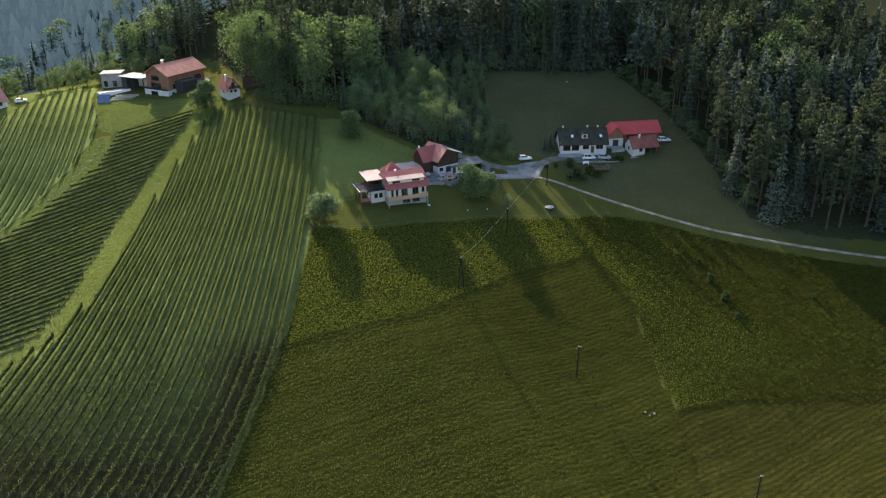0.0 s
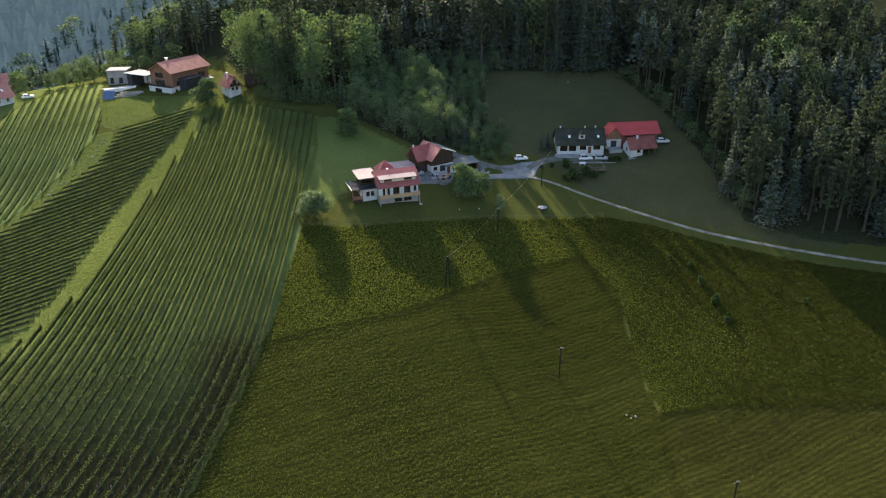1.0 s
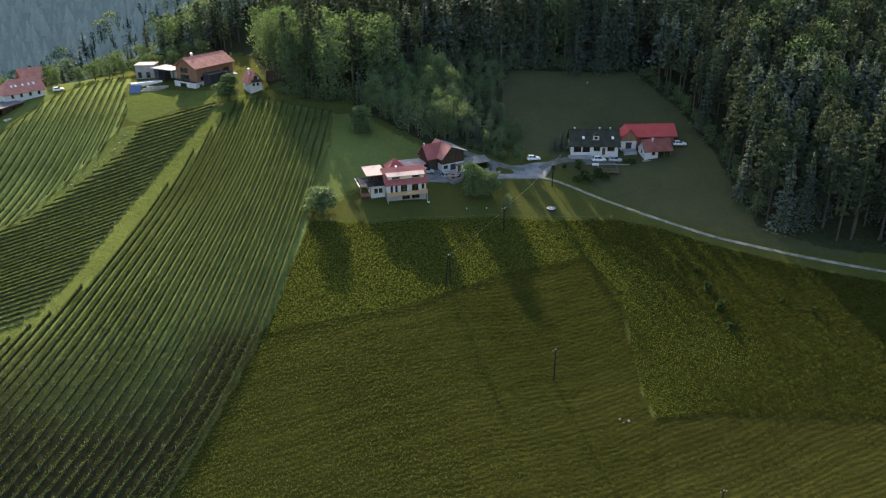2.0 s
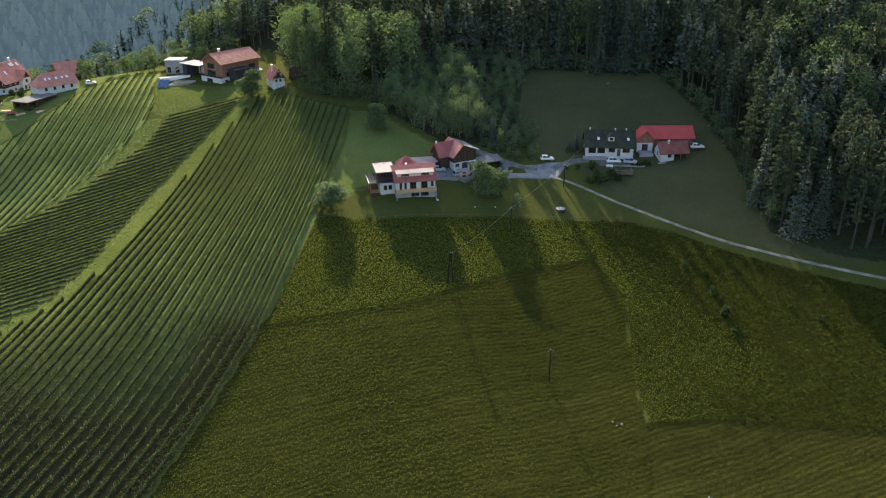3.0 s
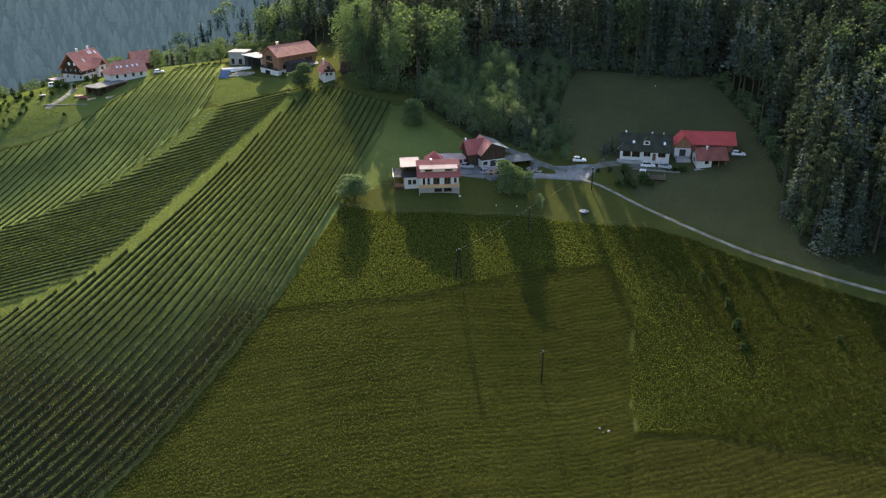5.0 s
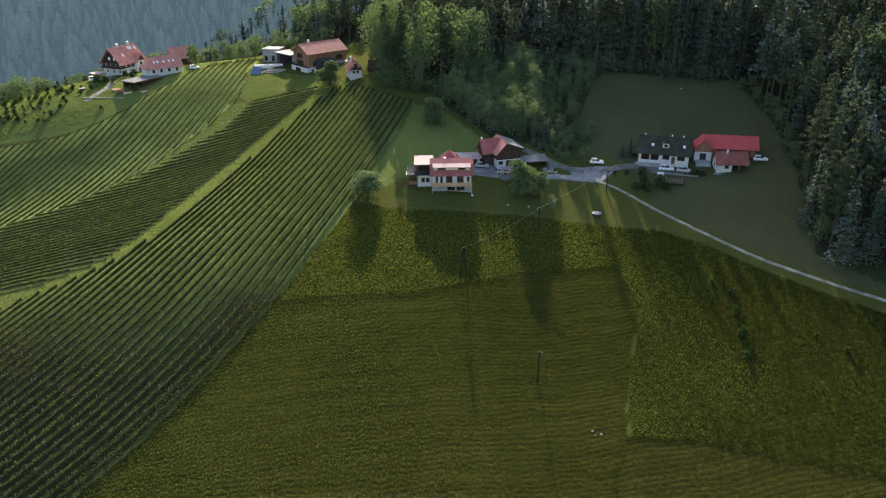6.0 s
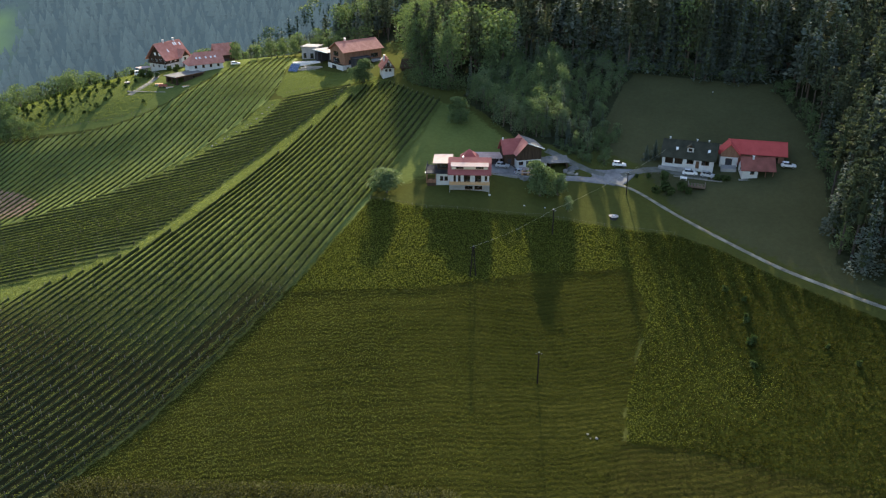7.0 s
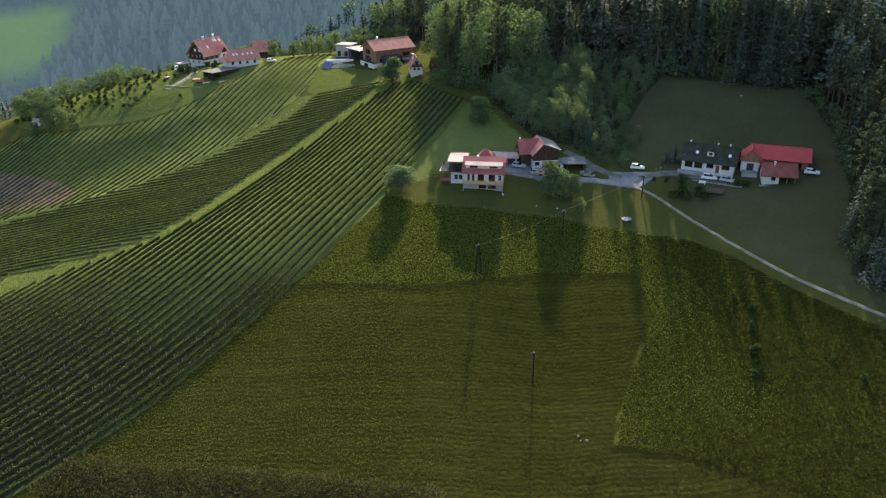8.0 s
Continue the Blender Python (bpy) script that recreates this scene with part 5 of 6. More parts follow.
def slope_barn():
    b = hold("barn", pose(-2.05, 213.4, 7.85, 0, 0, 36) @ Matrix.Diagonal((0.855, 0.855, 0.91, 1)), "dark timber barn with red roof and white ground floor", "barn")
    shell(b, 0, 8.6, 0.0, 10, -2.2, 2.4, PLASTER, {"front": [(0.6, 0.9, 1.6, 1.1), (3.2, 0.1, 2.4, 2.0, "garage"), (6.6, 0.9, 1.2, 1.1)]})
    shell(b, 0, 8.6, 0.0, 10, 2.402, 4.7, PLANK_DARK)
    gable(b, 0, 8.6, 3.4, 4.702, 8.05, 0.02, PLANK_DARK, zr=6.25)
    gable(b, 0, 8.6, 3.4, 4.702, 8.05, 9.7, PLANK_DARK, zr=6.25)
    part("wall", box(8.3, 8.6, 0.3, 9.7, 4.702, 6.2), PLANK_DARK, b)
    slab(b, [(-0.7, -0.7, 4.2), (3.4, -0.7, 8.2), (3.4, 10.6, 8.2), (-0.7, 10.6, 4.2)], 0.16, TIN_PALER_RED, "roof", "red steep sheet metal slope")
    slab(b, [(9.4, -0.7, 6.05), (3.403, -0.7, 8.2), (3.403, 10.6, 8.2), (9.4, 10.6, 6.05)], 0.16, TILE_ASH, "roof", "grey flat sheet slope")
    part("verge", prism([(3.4, -0.74, 8.0), (9.4, -0.74, 5.85), (9.4, -0.74, 6.12), (3.4, -0.74, 8.27)], (0, -0.06, 0)), TRIM_WHITE, b, "white verge board")
    part("ridge", rod((3.4, -0.7, 8.2), (3.4, 10.6, 8.2), 0.13, sides=6), TIN_PALER_RED, b)
    shell(b, -3.6, -0.003, 3.0, 9.2, -2.2, 4.5, PLANK_DARK, {"front": [(1.0, 0.2, 1.6, 2.1, "garage")]}, skip=("right",))
    for x in (-3.6,):
        part("gable", prism([(x, 3.0, 4.5), (x, 9.2, 4.5), (x, 6.1, 8.0)], (0.25, 0, 0)), PLANK_DARK, b)
    slab(b, [(-4.4, 2.3, 4.0), (0.2, 2.3, 4.0), (3.35, 6.1, 8.2), (-4.4, 6.1, 8.2)], 0.16, TIN_RED)
    slab(b, [(-4.4, 9.9, 4.0), (0.2, 9.9, 4.0), (3.35, 6.103, 8.2), (-4.4, 6.103, 8.2)], 0.16, TIN_RED)
    chimney(b, -3.6, 6.0, 7.8, 8.6, w=0.4)
    # outside stair to the loft
    st = part("stair", prism([(-0.4, -1.6, 0), (-0.4, -0.9, 0), (-4.0, -0.9, 2.6), (-4.0, -1.6, 2.6)], (0, 0, 0.25)), PLANK_DARK, b)
    for k in range(9):
        part("tread", box(-0.9 - 0.38 * k, -0.6 - 0.38 * k, -1.6, -0.9, 0.3 + 0.28 * k, 0.36 + 0.28 * k), PLANK_DARK, st)


def lean_to(name, x, y, rot, w, d, h0, h1, wall_mat, roof_mat, label, open_front=True):
    s = hold(name, pose(x, y, at(x, y) - 0.3, 0, 0, rot), label, "shed")
    shell(s, 0, w, 0, d, -0.6, h0, wall_mat, {"front": [(0.4, 0.3, w - 0.8, h0 - 0.6, "gap")] if open_front else [(0.5, 0.4, 1.0, 2.0, "door"), (2.2, 1.2, 1.2, 0.9)]}, 0.16)
    for u in (0, w - 0.16):
        part("gable", prism([(u, 0, h0), (u, d, h0), (u, d, h1)], (0.16, 0, 0)), wall_mat, s)
    part("wall", box(0.16, w - 0.16, d - 0.16, d, h0, h1 - 0.05), wall_mat, s)
    slab(s, [(-0.5, -0.5, h0 + 0.05), (w + 0.5, -0.5, h0 + 0.05), (w + 0.5, d + 0.4, h1 + 0.15), (-0.5, d + 0.4, h1 + 0.15)], 0.14, roof_mat)
    return s


slope_house()
slope_barn()
lean_to("shed", 1.8, 215.9, 23.5, 4.2, 2.6, 2.5, 3.1, PLASTER, TILE_ASH, "small grey-roofed shed beside the timber barn", False)
lean_to("shed", 6.5, 218.1, 31, 5.4, 3.2, 2.5, 3.3, PLANK_DARK, TILE_ASH, "dark open shed with a grey sheet roof")
lean_to("garden_shed", 0.4, 210.6, 24, 2.2, 2.2, 1.8, 2.4, PLANK_TAN, TIN_PALE, "small garden shed with a pale sheet roof", False)


# ---- the white farmhouse by the lane ----
def white_farmhouse():
    h = hold("farmhouse", pose(36.3, 233.1, 7.4, 0, 0, 2), "white farmhouse with a steep dark grey tiled roof", "house")
    shell(h, 0, 14.4, 0, 8.4, -1.6, 3.8, PLASTER, {"front": [(0.8, 1.2, 2.3, 1.9, "gap"), (3.5, 1.2, 2.3, 1.9, "gap"), (6.9, 1.7, 2.0, 1.3), (9.5, 0.5, 1.0, 2.2, "door"), (11.1, 1.7, 2.2, 1.3)], "left": [(2, 1.6, 1.1, 1.2), (5, 1.6, 1.1, 1.2)], "right": [(3, 1.6, 1.1, 1.2)]})
    part("porch_wall", box(0.6, 6.2, 2.2, 2.4, -0.5, 3.7), PLANK_DARK, h, "dark brown boarded porch wall")
    part("terrace", box(-0.8, 6.4, -1.6, -0.003, -1.4, 0.35), CONCRETE, h, "pale concrete terrace")
    roof_along_x(h, -0.7, 15.1, 0, 8.4, 3.8, 7.4, TILE_GREY, 0.7)
    for x in (0, 14.15):
        part("gable", prism([(x, 0, 3.8), (x, 8.4, 3.8), (x, 4.2, 7.25)], (0.25, 0, 0)), PLASTER, h)
    # dormer
    wall(h, pose(6.6, 1.0, 0), 1.9, 4.9, 6.2, PLASTER, [(0.45, 5.2, 1.0, 0.8)], 0.2)
    part("gable", prism([(6.6, 1.05, 6.2), (8.5, 1.05, 6.2), (7.55, 1.05, 7.0)], (0, 0.15, 0)), PLANK_DARK, h)
    slab(h, [(6.3, 0.7, 6.0), (7.55, 0.7, 7.1), (7.55, 3.6, 7.1), (6.3, 2.6, 6.0)], 0.12, TILE_GREY, "dormer_roof")
    slab(h, [(8.8, 0.7, 6.0), (7.553, 0.7, 7.1), (7.553, 3.6, 7.1), (8.8, 2.6, 6.0)], 0.12, TILE_GREY, "dormer_roof")
    for x in (3.4, 12.4):
        part("skylight", prism([(x, 1.5, 5.11), (x + 0.7, 1.5, 5.11), (x + 0.7, 2.2, 5.71), (x, 2.2, 5.71)], (0, -0.06, 0.06)), TRIM_WHITE, h, "pale roof window")
    for x in (1.2, 8.9, 12.2):
        chimney(h, x, 4.5, 6.9, 7.9, w=0.34)


def red_barn():
    b = hold("barn", pose(52.0, 237.6, 8.3, 0, 0, 9), "long barn with a bright red metal roof", "barn")
    shell(b, 4.9, 17.6, 2.0, 9.0, -1.0, 4.2, PLANK_WARM, {"front": [(2.0, 0.4, 2.6, 2.6, "gap"), (8.5, 0.4, 2.6, 2.6, "gap")]})
    roof_along_x(b, 2.0, 18.4, 2.0, 9.0, 4.2, 6.7, TIN_BRIGHT, 0.8)
    part("gable", prism([(17.4, 2.0, 4.2), (17.4, 9.0, 4.2), (17.4, 5.5, 6.55)], (0.2, 0, 0)), PLANK_WARM, b)
    shell(b, 0, 4.897, 0, 8.0, -1.0, 2.8, PLASTER, {"front": [(1.5, 0.1, 1.9, 2.3, "garage")]})
    shell(b, 0, 4.897, 0, 8.0, 2.802, 4.2, PLANK_WARM)
    gable(b, 0, 4.897, 2.45, 4.202, 6.6, 0.02, PLANK_WARM)
    roof_along_y(b, 0, 4.9, -0.6, 6.0, 4.2, 6.75, TIN_BRIGHT, 0.6)
    part("ramp", prism([(0.4, -2.8, 0.1), (4.6, -2.8, 0.1), (4.6, -0.003, 0.4), (0.4, -0.003, 0.4)], (0, 0, -1.2)), CONCRETE, b, "pale concrete ramp")
    s = hold("shed", pose(58.8, 232.4, 7.0, 0, 0, 17), "small white shed with weathered tiled roof and open bay", "shed")
    shell(s, 0, 4.3, 0, 5.0, -1.4, 3.0, PLASTER, {"front": [(2.2, 1.2, 1.2, 1.0)], "left": [(1.6, 1.4, 0.9, 1.1)]})
    part("wall", box(4.303, 8.6, 4.7, 5.0, -1.2, 3.0), PLASTER, s)
    part("wall", box(8.3, 8.6, 2.4, 4.697, -1.2, 3.0), PLANK_DARK, s)
    for x in (6.4, 8.5):
        part("post", box(x - 0.09, x + 0.09, 0.0, 0.18, -1.0, 3.0), PLANK_WARM, s)
    part("plinth", box(-0.8, 8.9, -0.9, -0.003, -1.6, -0.2), CONCRETE, s)
    roof_along_x(s, -0.5, 9.1, 0, 5.0, 3.0, 5.6, TILE_RUST, 0.6)
    for x in (0.0, 8.4):
        part("gable", prism([(x, 0, 3.0), (x, 5, 3.0), (x, 2.5, 5.5)], (0.2, 0, 0)), PLASTER, s)
    chimney(s, 3.0, 2.0, 5.0, 6.0, w=0.45)


white_farmhouse()
red_barn()


# ---- the timber house on the hilltop ----
def timber_house():
    h = hold("timber_house", pose(-111.3, 285.2, 15.6, 0, 0, -28), "timber-clad house on a white base with a red roof", "house")
    shell(h, 0.0, 12.0, 0.0, 6.0, -1.6, 2.6, PLASTER, {"front": [(3.2, 0.2, 3.6, 1.8)], "right": [(1.5, 0.8, 1.2, 1.0)]}, frame_mat=STEEL_DARK)
    shell(h, 0.3, 11.7, 1.2, 19.2, 2.602, 8.2, PLANK_WARM, {"front": [(2.2, 2.8, 5.0, 2.1), (2.6, 5.7, 4.0, 1.8)], "right": [(1.5, 3.0, 2.0, 1.6), (12.5, 4.5, 3.4, 1.6)]}, frame_mat=STEEL_DARK)
    part("balcony_floor", box(0.3, 11.7, -0.1, 1.197, 2.602, 2.75), PLANK_DARK, h)
    rail(h, (0.4, 0.0), (11.6, 0.0), 2.75, STEEL_DARK)
    gable(h, 0.3, 11.7, 6.0, 8.202, 11.2, 1.22, PLANK_WARM)
    gable(h, 0.3, 11.7, 6.0, 8.202, 11.2, 18.9, PLANK_WARM)
    roof_along_y(h, 0.3, 11.7, 0.2, 20.2, 8.2, 11.35, TILE_RED, 0.7)
    shell(h, 11.703, 15.5, 4.0, 11.5, -0.5, 5.4, STEEL_DARK, {"front": [(0.8, 0.4, 2.2, 2.1, "garage")]})
    slab(h, [(11.5, 3.6, 5.6), (15.9, 3.6, 5.6), (15.9, 12.0, 5.6), (11.5, 12.0, 5.6)], 0.2, STEEL_DARK, "flat_roof")
    part("terrace", box(11.703, 16.2, 12.1, 20.0, 3.5, 3.8), CONCRETE, h)
    rail(h, (16.1, 12.2), (16.1, 19.9), 3.8, STEEL_DARK)
    for y in (12.4, 19.7):
        part("post", box(15.9, 16.1, y - 0.1, y + 0.1, -0.5, 3.5), STEEL_DARK, h)
    chimney(h, 4.6, 6.0, 10.2, 12.2, w=0.7)
    c = hold("carport", pose(-122.2, 291.6, 16.1, 0, 0, -26), "open carport with a white-edged flat roof", "carport")
    for x, y in ((0.3, 0.3), (11.0, 0.3), (0.3, 6.2), (11.0, 6.2), (5.6, 0.3)):
        part("post", box(x - 0.12, x + 0.12, y - 0.12, y + 0.12, -0.8, 5.2), STEEL_DARK, c)
    part("wall", box(0, 2.4, 0.3, 6.3, -0.8, 5.2), STEEL_DARK, c)
    part("back_wall", box(2.403, 11.3, 6.1, 6.3, -0.8, 5.2), PLASTER, c)
    part("flat_roof", box(-0.5, 11.8, -0.5, 6.9, 5.202, 5.5, 0.03), STEEL_DARK, c)
    part("roof_edge", box(-0.56, 11.86, -0.58, -0.503, 5.3, 5.62), TRIM_WHITE, c, "white metal roof edge")
    part("roof_gravel", box(-0.3, 11.6, -0.3, 6.7, 5.502, 5.56), CONCRETE, c, "pale roof covering")
    g = hold("guest_house", pose(-131.6, 296.0, 15.9, 0, 0, 8), "small cubic grey concrete house with a flat roof", "house")
    shell(g, 0, 7.2, 0, 6.5, -1.0, 5.4, CONCRETE, {"front": [(0.8, 0.6, 1.4, 2.2), (4.0, 0.6, 1.6, 2.2)], "right": [(2.0, 1.4, 1.4, 1.4)]}, frame_mat=STEEL_DARK)
    part("flat_roof", box(-0.4, 7.6, -0.4, 6.9, 5.402, 5.62, 0.03), CONCRETE, g)
    part("roof_well", box(0.3, 6.9, 0.3, 6.2, 5.622, 5.66), CONCRETE, g)
    t = hold("terrace", pose(-127.6, 283.2, 15.6, 0, 0, 40), "pale concrete terrace slab beside the carport", "terrace")
    part("slab", box(0, 11.5, 0, 3.2, -0.9, 1.2, 0.03), CONCRETE, t)
    part("kerb", box(-0.1, 11.6, -0.2, -0.003, -0.9, 1.4), TRIM_WHITE, t)
    for k in range(3):
        w = hold("stone_wall", pose(-122.6 + 0.7 * k, 278.9 + 1.4 * k, at(-120, 280) - 0.4, 0, 0, 12), "low dry stone terrace wall", "wall", "stone terrace walls")
        r = random.Random(k)
        for i in range(11):
            for j in range(2):
                part("stone", box(i * 0.75 + r.uniform(0, 0.1), i * 0.75 + 0.68, 0, 0.5 + r.uniform(0, 0.15), 0.5 * k + j * 0.42 - (1.0 if j == 0 else 0.0), 0.5 * k + j * 0.42 + r.uniform(0.34, 0.41), 0.04), STONE, w)
    s = hold("solar_panel", pose(-126.4, 277.4, at(-124.5, 277.8) - 0.12, 36, 0, 6), "blue tilted solar panels on the bank", "panel")
    for i in range(3):
        for j in range(2):
            m = part("module", box(1.42 * i, 1.42 * i + 1.38, 2.1 * j, 2.1 * j + 2.05, 0.1, 0.16), BLUE_PV, s)
            part("rim", box(1.42 * i - 0.015, 1.42 * i + 1.395, 2.1 * j - 0.015, 2.1 * j + 2.065, 0.06, 0.098), STEEL_DARK, m)
    for x in (0.3, 3.8):
        part("leg", box(x, x + 0.1, 3.2, 3.3, -2.4, 0.06), STEEL_DARK, s)


def vineyard_hut():
    h = hold("hut", pose(-75.6, 267.6, 18.1, 0, 0, 38), "small white vineyard hut with a brown-red roof and balcony", "hut")
    shell(h, 0, 4.4, 0, 7.5, -2.6, 3.6, PLASTER, {"front": [(0.9, 2.0, 0.9, 0.9), (2.4, 2.0, 0.9, 0.9)], "left": [(3, 1.4, 0.9, 1.0)]})
    gable(h, 0, 4.4, 2.2, 3.602, 6.7, 0.02, PLASTER)
    gable(h, 0, 4.4, 2.2, 3.602, 6.7, 7.2, PLASTER)
    part("loft_door", box(1.6, 2.8, -0.06, 0.015, 3.8, 5.4), PLANK_DARK, h)
    part("balcony_floor", box(0.2, 4.2, -0.9, -0.003, 3.35, 3.5), PLANK_DARK, h)
    rail(h, (0.2, -0.85), (4.2, -0.85), 3.5, PLANK_DARK, high=0.8, solid=True)
    roof_along_y(h, 0, 4.4, -0.9, 8.1, 3.6, 6.8, TILE_RUST, 0.6)
    chimney(h, 1.2, 3.6, 5.2, 7.6, w=0.5)
    a = hold("barn", pose(-71.5, 275.0, 18.0, 0, 0, 14), "dark timber lean-to barn behind the hut", "barn")
    shell(a, 0, 7, 0, 6, -1, 3.0, PLANK_DARK, {"front": [(2, 0.2, 2.2, 2.3, "garage")]})
    roof_along_x(a, -0.5, 7.5, 0, 6, 3.0, 5.4, PLANK_DARK, 0.6)
    for x in (0.0, 6.8):
        part("gable", prism([(x, 0, 3.0), (x, 6, 3.0), (x, 3, 5.3)], (0.2, 0, 0)), PLANK_DARK, a)


timber_house()
vineyard_hut()


# ---- the inn-like farm on the far ridge ----
def ridge_farm():
    h = hold("farmhouse", pose(-182.3, 267.2, 12.8, 0, 0, 86), "large dark timber farmhouse with a red tiled roof", "house")
    shell(h, 0, 13, 0, 11, -3.5, 2.3, PLASTER, {"front": [(1.2, 0.6, 0.8, 1.0), (4.0, 0.6, 0.8, 1.0), (12.0, 0.2, 0.9, 2.0, "door")], "left": [(1.6, 0.5, 0.9, 1.0), (5.0, 0.5, 0.9, 1.0), (8.4, 0.5, 0.9, 1.0)]}, frame_mat=TRIM_BROWN)
    shell(h, 0, 13, 0, 11, 2.302, 4.7, PLANK_DARK, {"front": [(1.5, 2.9, 1.0, 1.1), (4.2, 2.9, 1.0, 1.1)], "left": [(1.2, 2.9, 1.1, 1.1), (3.9, 2.9, 1.1, 1.1), (6.4, 2.9, 1.1, 1.1), (8.8, 2.9, 1.1, 1.1)]}, frame_mat=TRIM_WHITE)
    for x in (0.0, 12.75):
        part("gable", prism([(x, 0, 4.702), (x, 11, 4.702), (x, 5.5, 10.3)], (0.25, 0, 0)), PLANK_DARK, h)
    for y in (3.4, 6.2):
        part("gable_window", box(-0.05, -0.003, y, y + 1.1, 5.6, 6.8), TRIM_WHITE, h, "pale gable window")
    part("balcony", box(-1.1, -0.003, 0.3, 10.7, 2.25, 2.42), PLANK_DARK, h)
    rail(h, (-1.05, 10.7), (-1.05, 0.3), 2.42, PLANK_DARK, high=0.9, solid=True)
    roof_along_x(h, -1.5, 13.9, 0, 11, 4.7, 10.6, TILE_RED, 0.8)
    # cross gable towards the yard
    shell(h, 6.8, 11.4, -1.6, 1.0, -2.5, 4.6, PLASTER, {"front": [(0.7, 0.3, 1.1, 1.6), (2.7, 0.3, 1.1, 1.6), (1.7, 2.8, 1.2, 1.2)]}, skip=("back",), frame_mat=TRIM_BROWN)
    gable(h, 6.8, 11.4, 9.1, 4.602, 7.2, -1.58, PLANK_DARK)
    roof_along_y(h, 6.8, 11.4, -2.2, 3.6, 4.6, 7.4, TILE_RED, 0.5)
    for x, y in ((8.6, 3.9), (9.7, 3.9), (3.2, 1.9), (11.9, 3.6)):
        z = 4.7 + y * 5.9 / 5.5
        part("skylight", prism([(x, y, z + 0.02), (x + 0.8, y, z + 0.02), (x + 0.8, y + 1.0, z + 1.09), (x, y + 1.0, z + 1.09)], (0, -0.06, 0.06)), TRIM_WHITE, h, "pale roof window")
    chimney(h, 4.2, 5.5, 10.0, 11.7)
    chimney(h, 10.2, 5.5, 10.0, 11.8)
    w = hold("outbuilding", pose(-165.3, 261.9, 14.0, 0, 0, 55.7), "long white outbuilding with a red tiled roof", "house")
    shell(w, 0, 14.4, 0, 8, -3.2, 3.3, PLASTER, {"front": [(2.2 + 3.2 * k, 1.2, 1.0, 1.2) for k in range(4)] + [(9.2, -1.2, 0.8, 0.8)], "right": [(2, 1.2, 1, 1.2), (5, 1.2, 1, 1.2)]}, frame_mat=TRIM_BROWN)
    # roof with a hip at the yard end
    lo, over, ridge = 2.7, 0.7, 7.1
    slab(w, [(-over, -over, lo), (15.1, -over, lo), (15.1, 4, ridge), (3.4, 4, ridge)], 0.18, TILE_RED)
    slab(w, [(-over, 8 + over, lo), (15.1, 8 + over, lo), (15.1, 4.003, ridge), (3.4, 4.003, ridge)], 0.18, TILE_RED)
    slab(w, [(-over, -over, lo + 0.004), (-over, 8 + over, lo + 0.004), (3.4, 4, ridge + 0.004)], 0.18, TILE_RED)
    part("ridge", rod((3.4, 4, ridge), (15.1, 4, ridge), 0.11, sides=6), TILE_RED, w)
    part("gable", prism([(14.15, 0, 3.302), (14.15, 8, 3.302), (14.15, 4, 6.9)], (0.25, 0, 0)), PLASTER, w)
    for x in (3.4, 4.9, 7.4, 9.6, 11.4):
        part("skylight", prism([(x, 1.5, 4.78), (x + 0.7, 1.5, 4.78), (x + 0.7, 2.2, 5.44), (x, 2.2, 5.44)], (0, -0.06, 0.06)), TRIM_WHITE, w, "pale roof window")
    b = hold("barn", pose(-178.5, 294.5, 9.6, 0, 0, 50), "old barn with a red tiled roof behind the farmhouse", "barn")
    shell(b, 0, 8.5, 0, 7.5, -2, 5.6, PLANK_DARK, {"front": [(3.5, 0.4, 2.6, 2.8, "garage")]})
    roof_along_x(b, -0.6, 9.1, 0, 7.5, 5.6, 9.6, TILE_RED, 0.7)
    for x in (0.0, 8.3):
        part("gable", prism([(x, 0, 5.602), (x, 7.5, 5.602), (x, 3.75, 9.4)], (0.2, 0, 0)), PLANK_WARM, b)
    c = hold("shed", pose(-162.2, 250.0, 11.2, 0, 0, 79), "long dark timber shed with a grey flat roof", "shed")
    shell(c, 0, 13.6, 0, 7.0, -2.2, 3.0, PLANK_DARK, {"front": [(0.8, 0.3, 2.8, 2.2, "gap"), (8.2, 1.4, 1.2, 1.0)], "left": [(0.6, 0.3, 2.6, 2.2, "gap"), (3.8, 0.3, 2.4, 2.2, "gap")]})
    part("flat_roof", box(-0.6, 14.2, -0.7, 7.6, 3.002, 3.2, 0.03), TILE_ASH, c, "grey roof sheets")
    part("roof_edge", box(-0.66, 14.26, -0.76, -0.703, 2.9, 3.26), TRIM_BROWN, c)


ridge_farm()

# ---- power line ----
WIRE = worn("aluminium_wire", (0.42, 0.3915, 0.27), (0.588, 0.5535, 0.38), 1.0, 0.4, 0.8)
WOOD_POLE = worn("tarred_pole", (0.016, 0.013, 0.011), (0.035, 0.028, 0.023), 1.5, 0.9, 0.0, 0.05, stretch=(1, 1, 0.15))
PORCELAIN = worn("white_insulator", (0.4, 0.4, 0.39), (0.5, 0.5, 0.49), 2.0, 0.3)


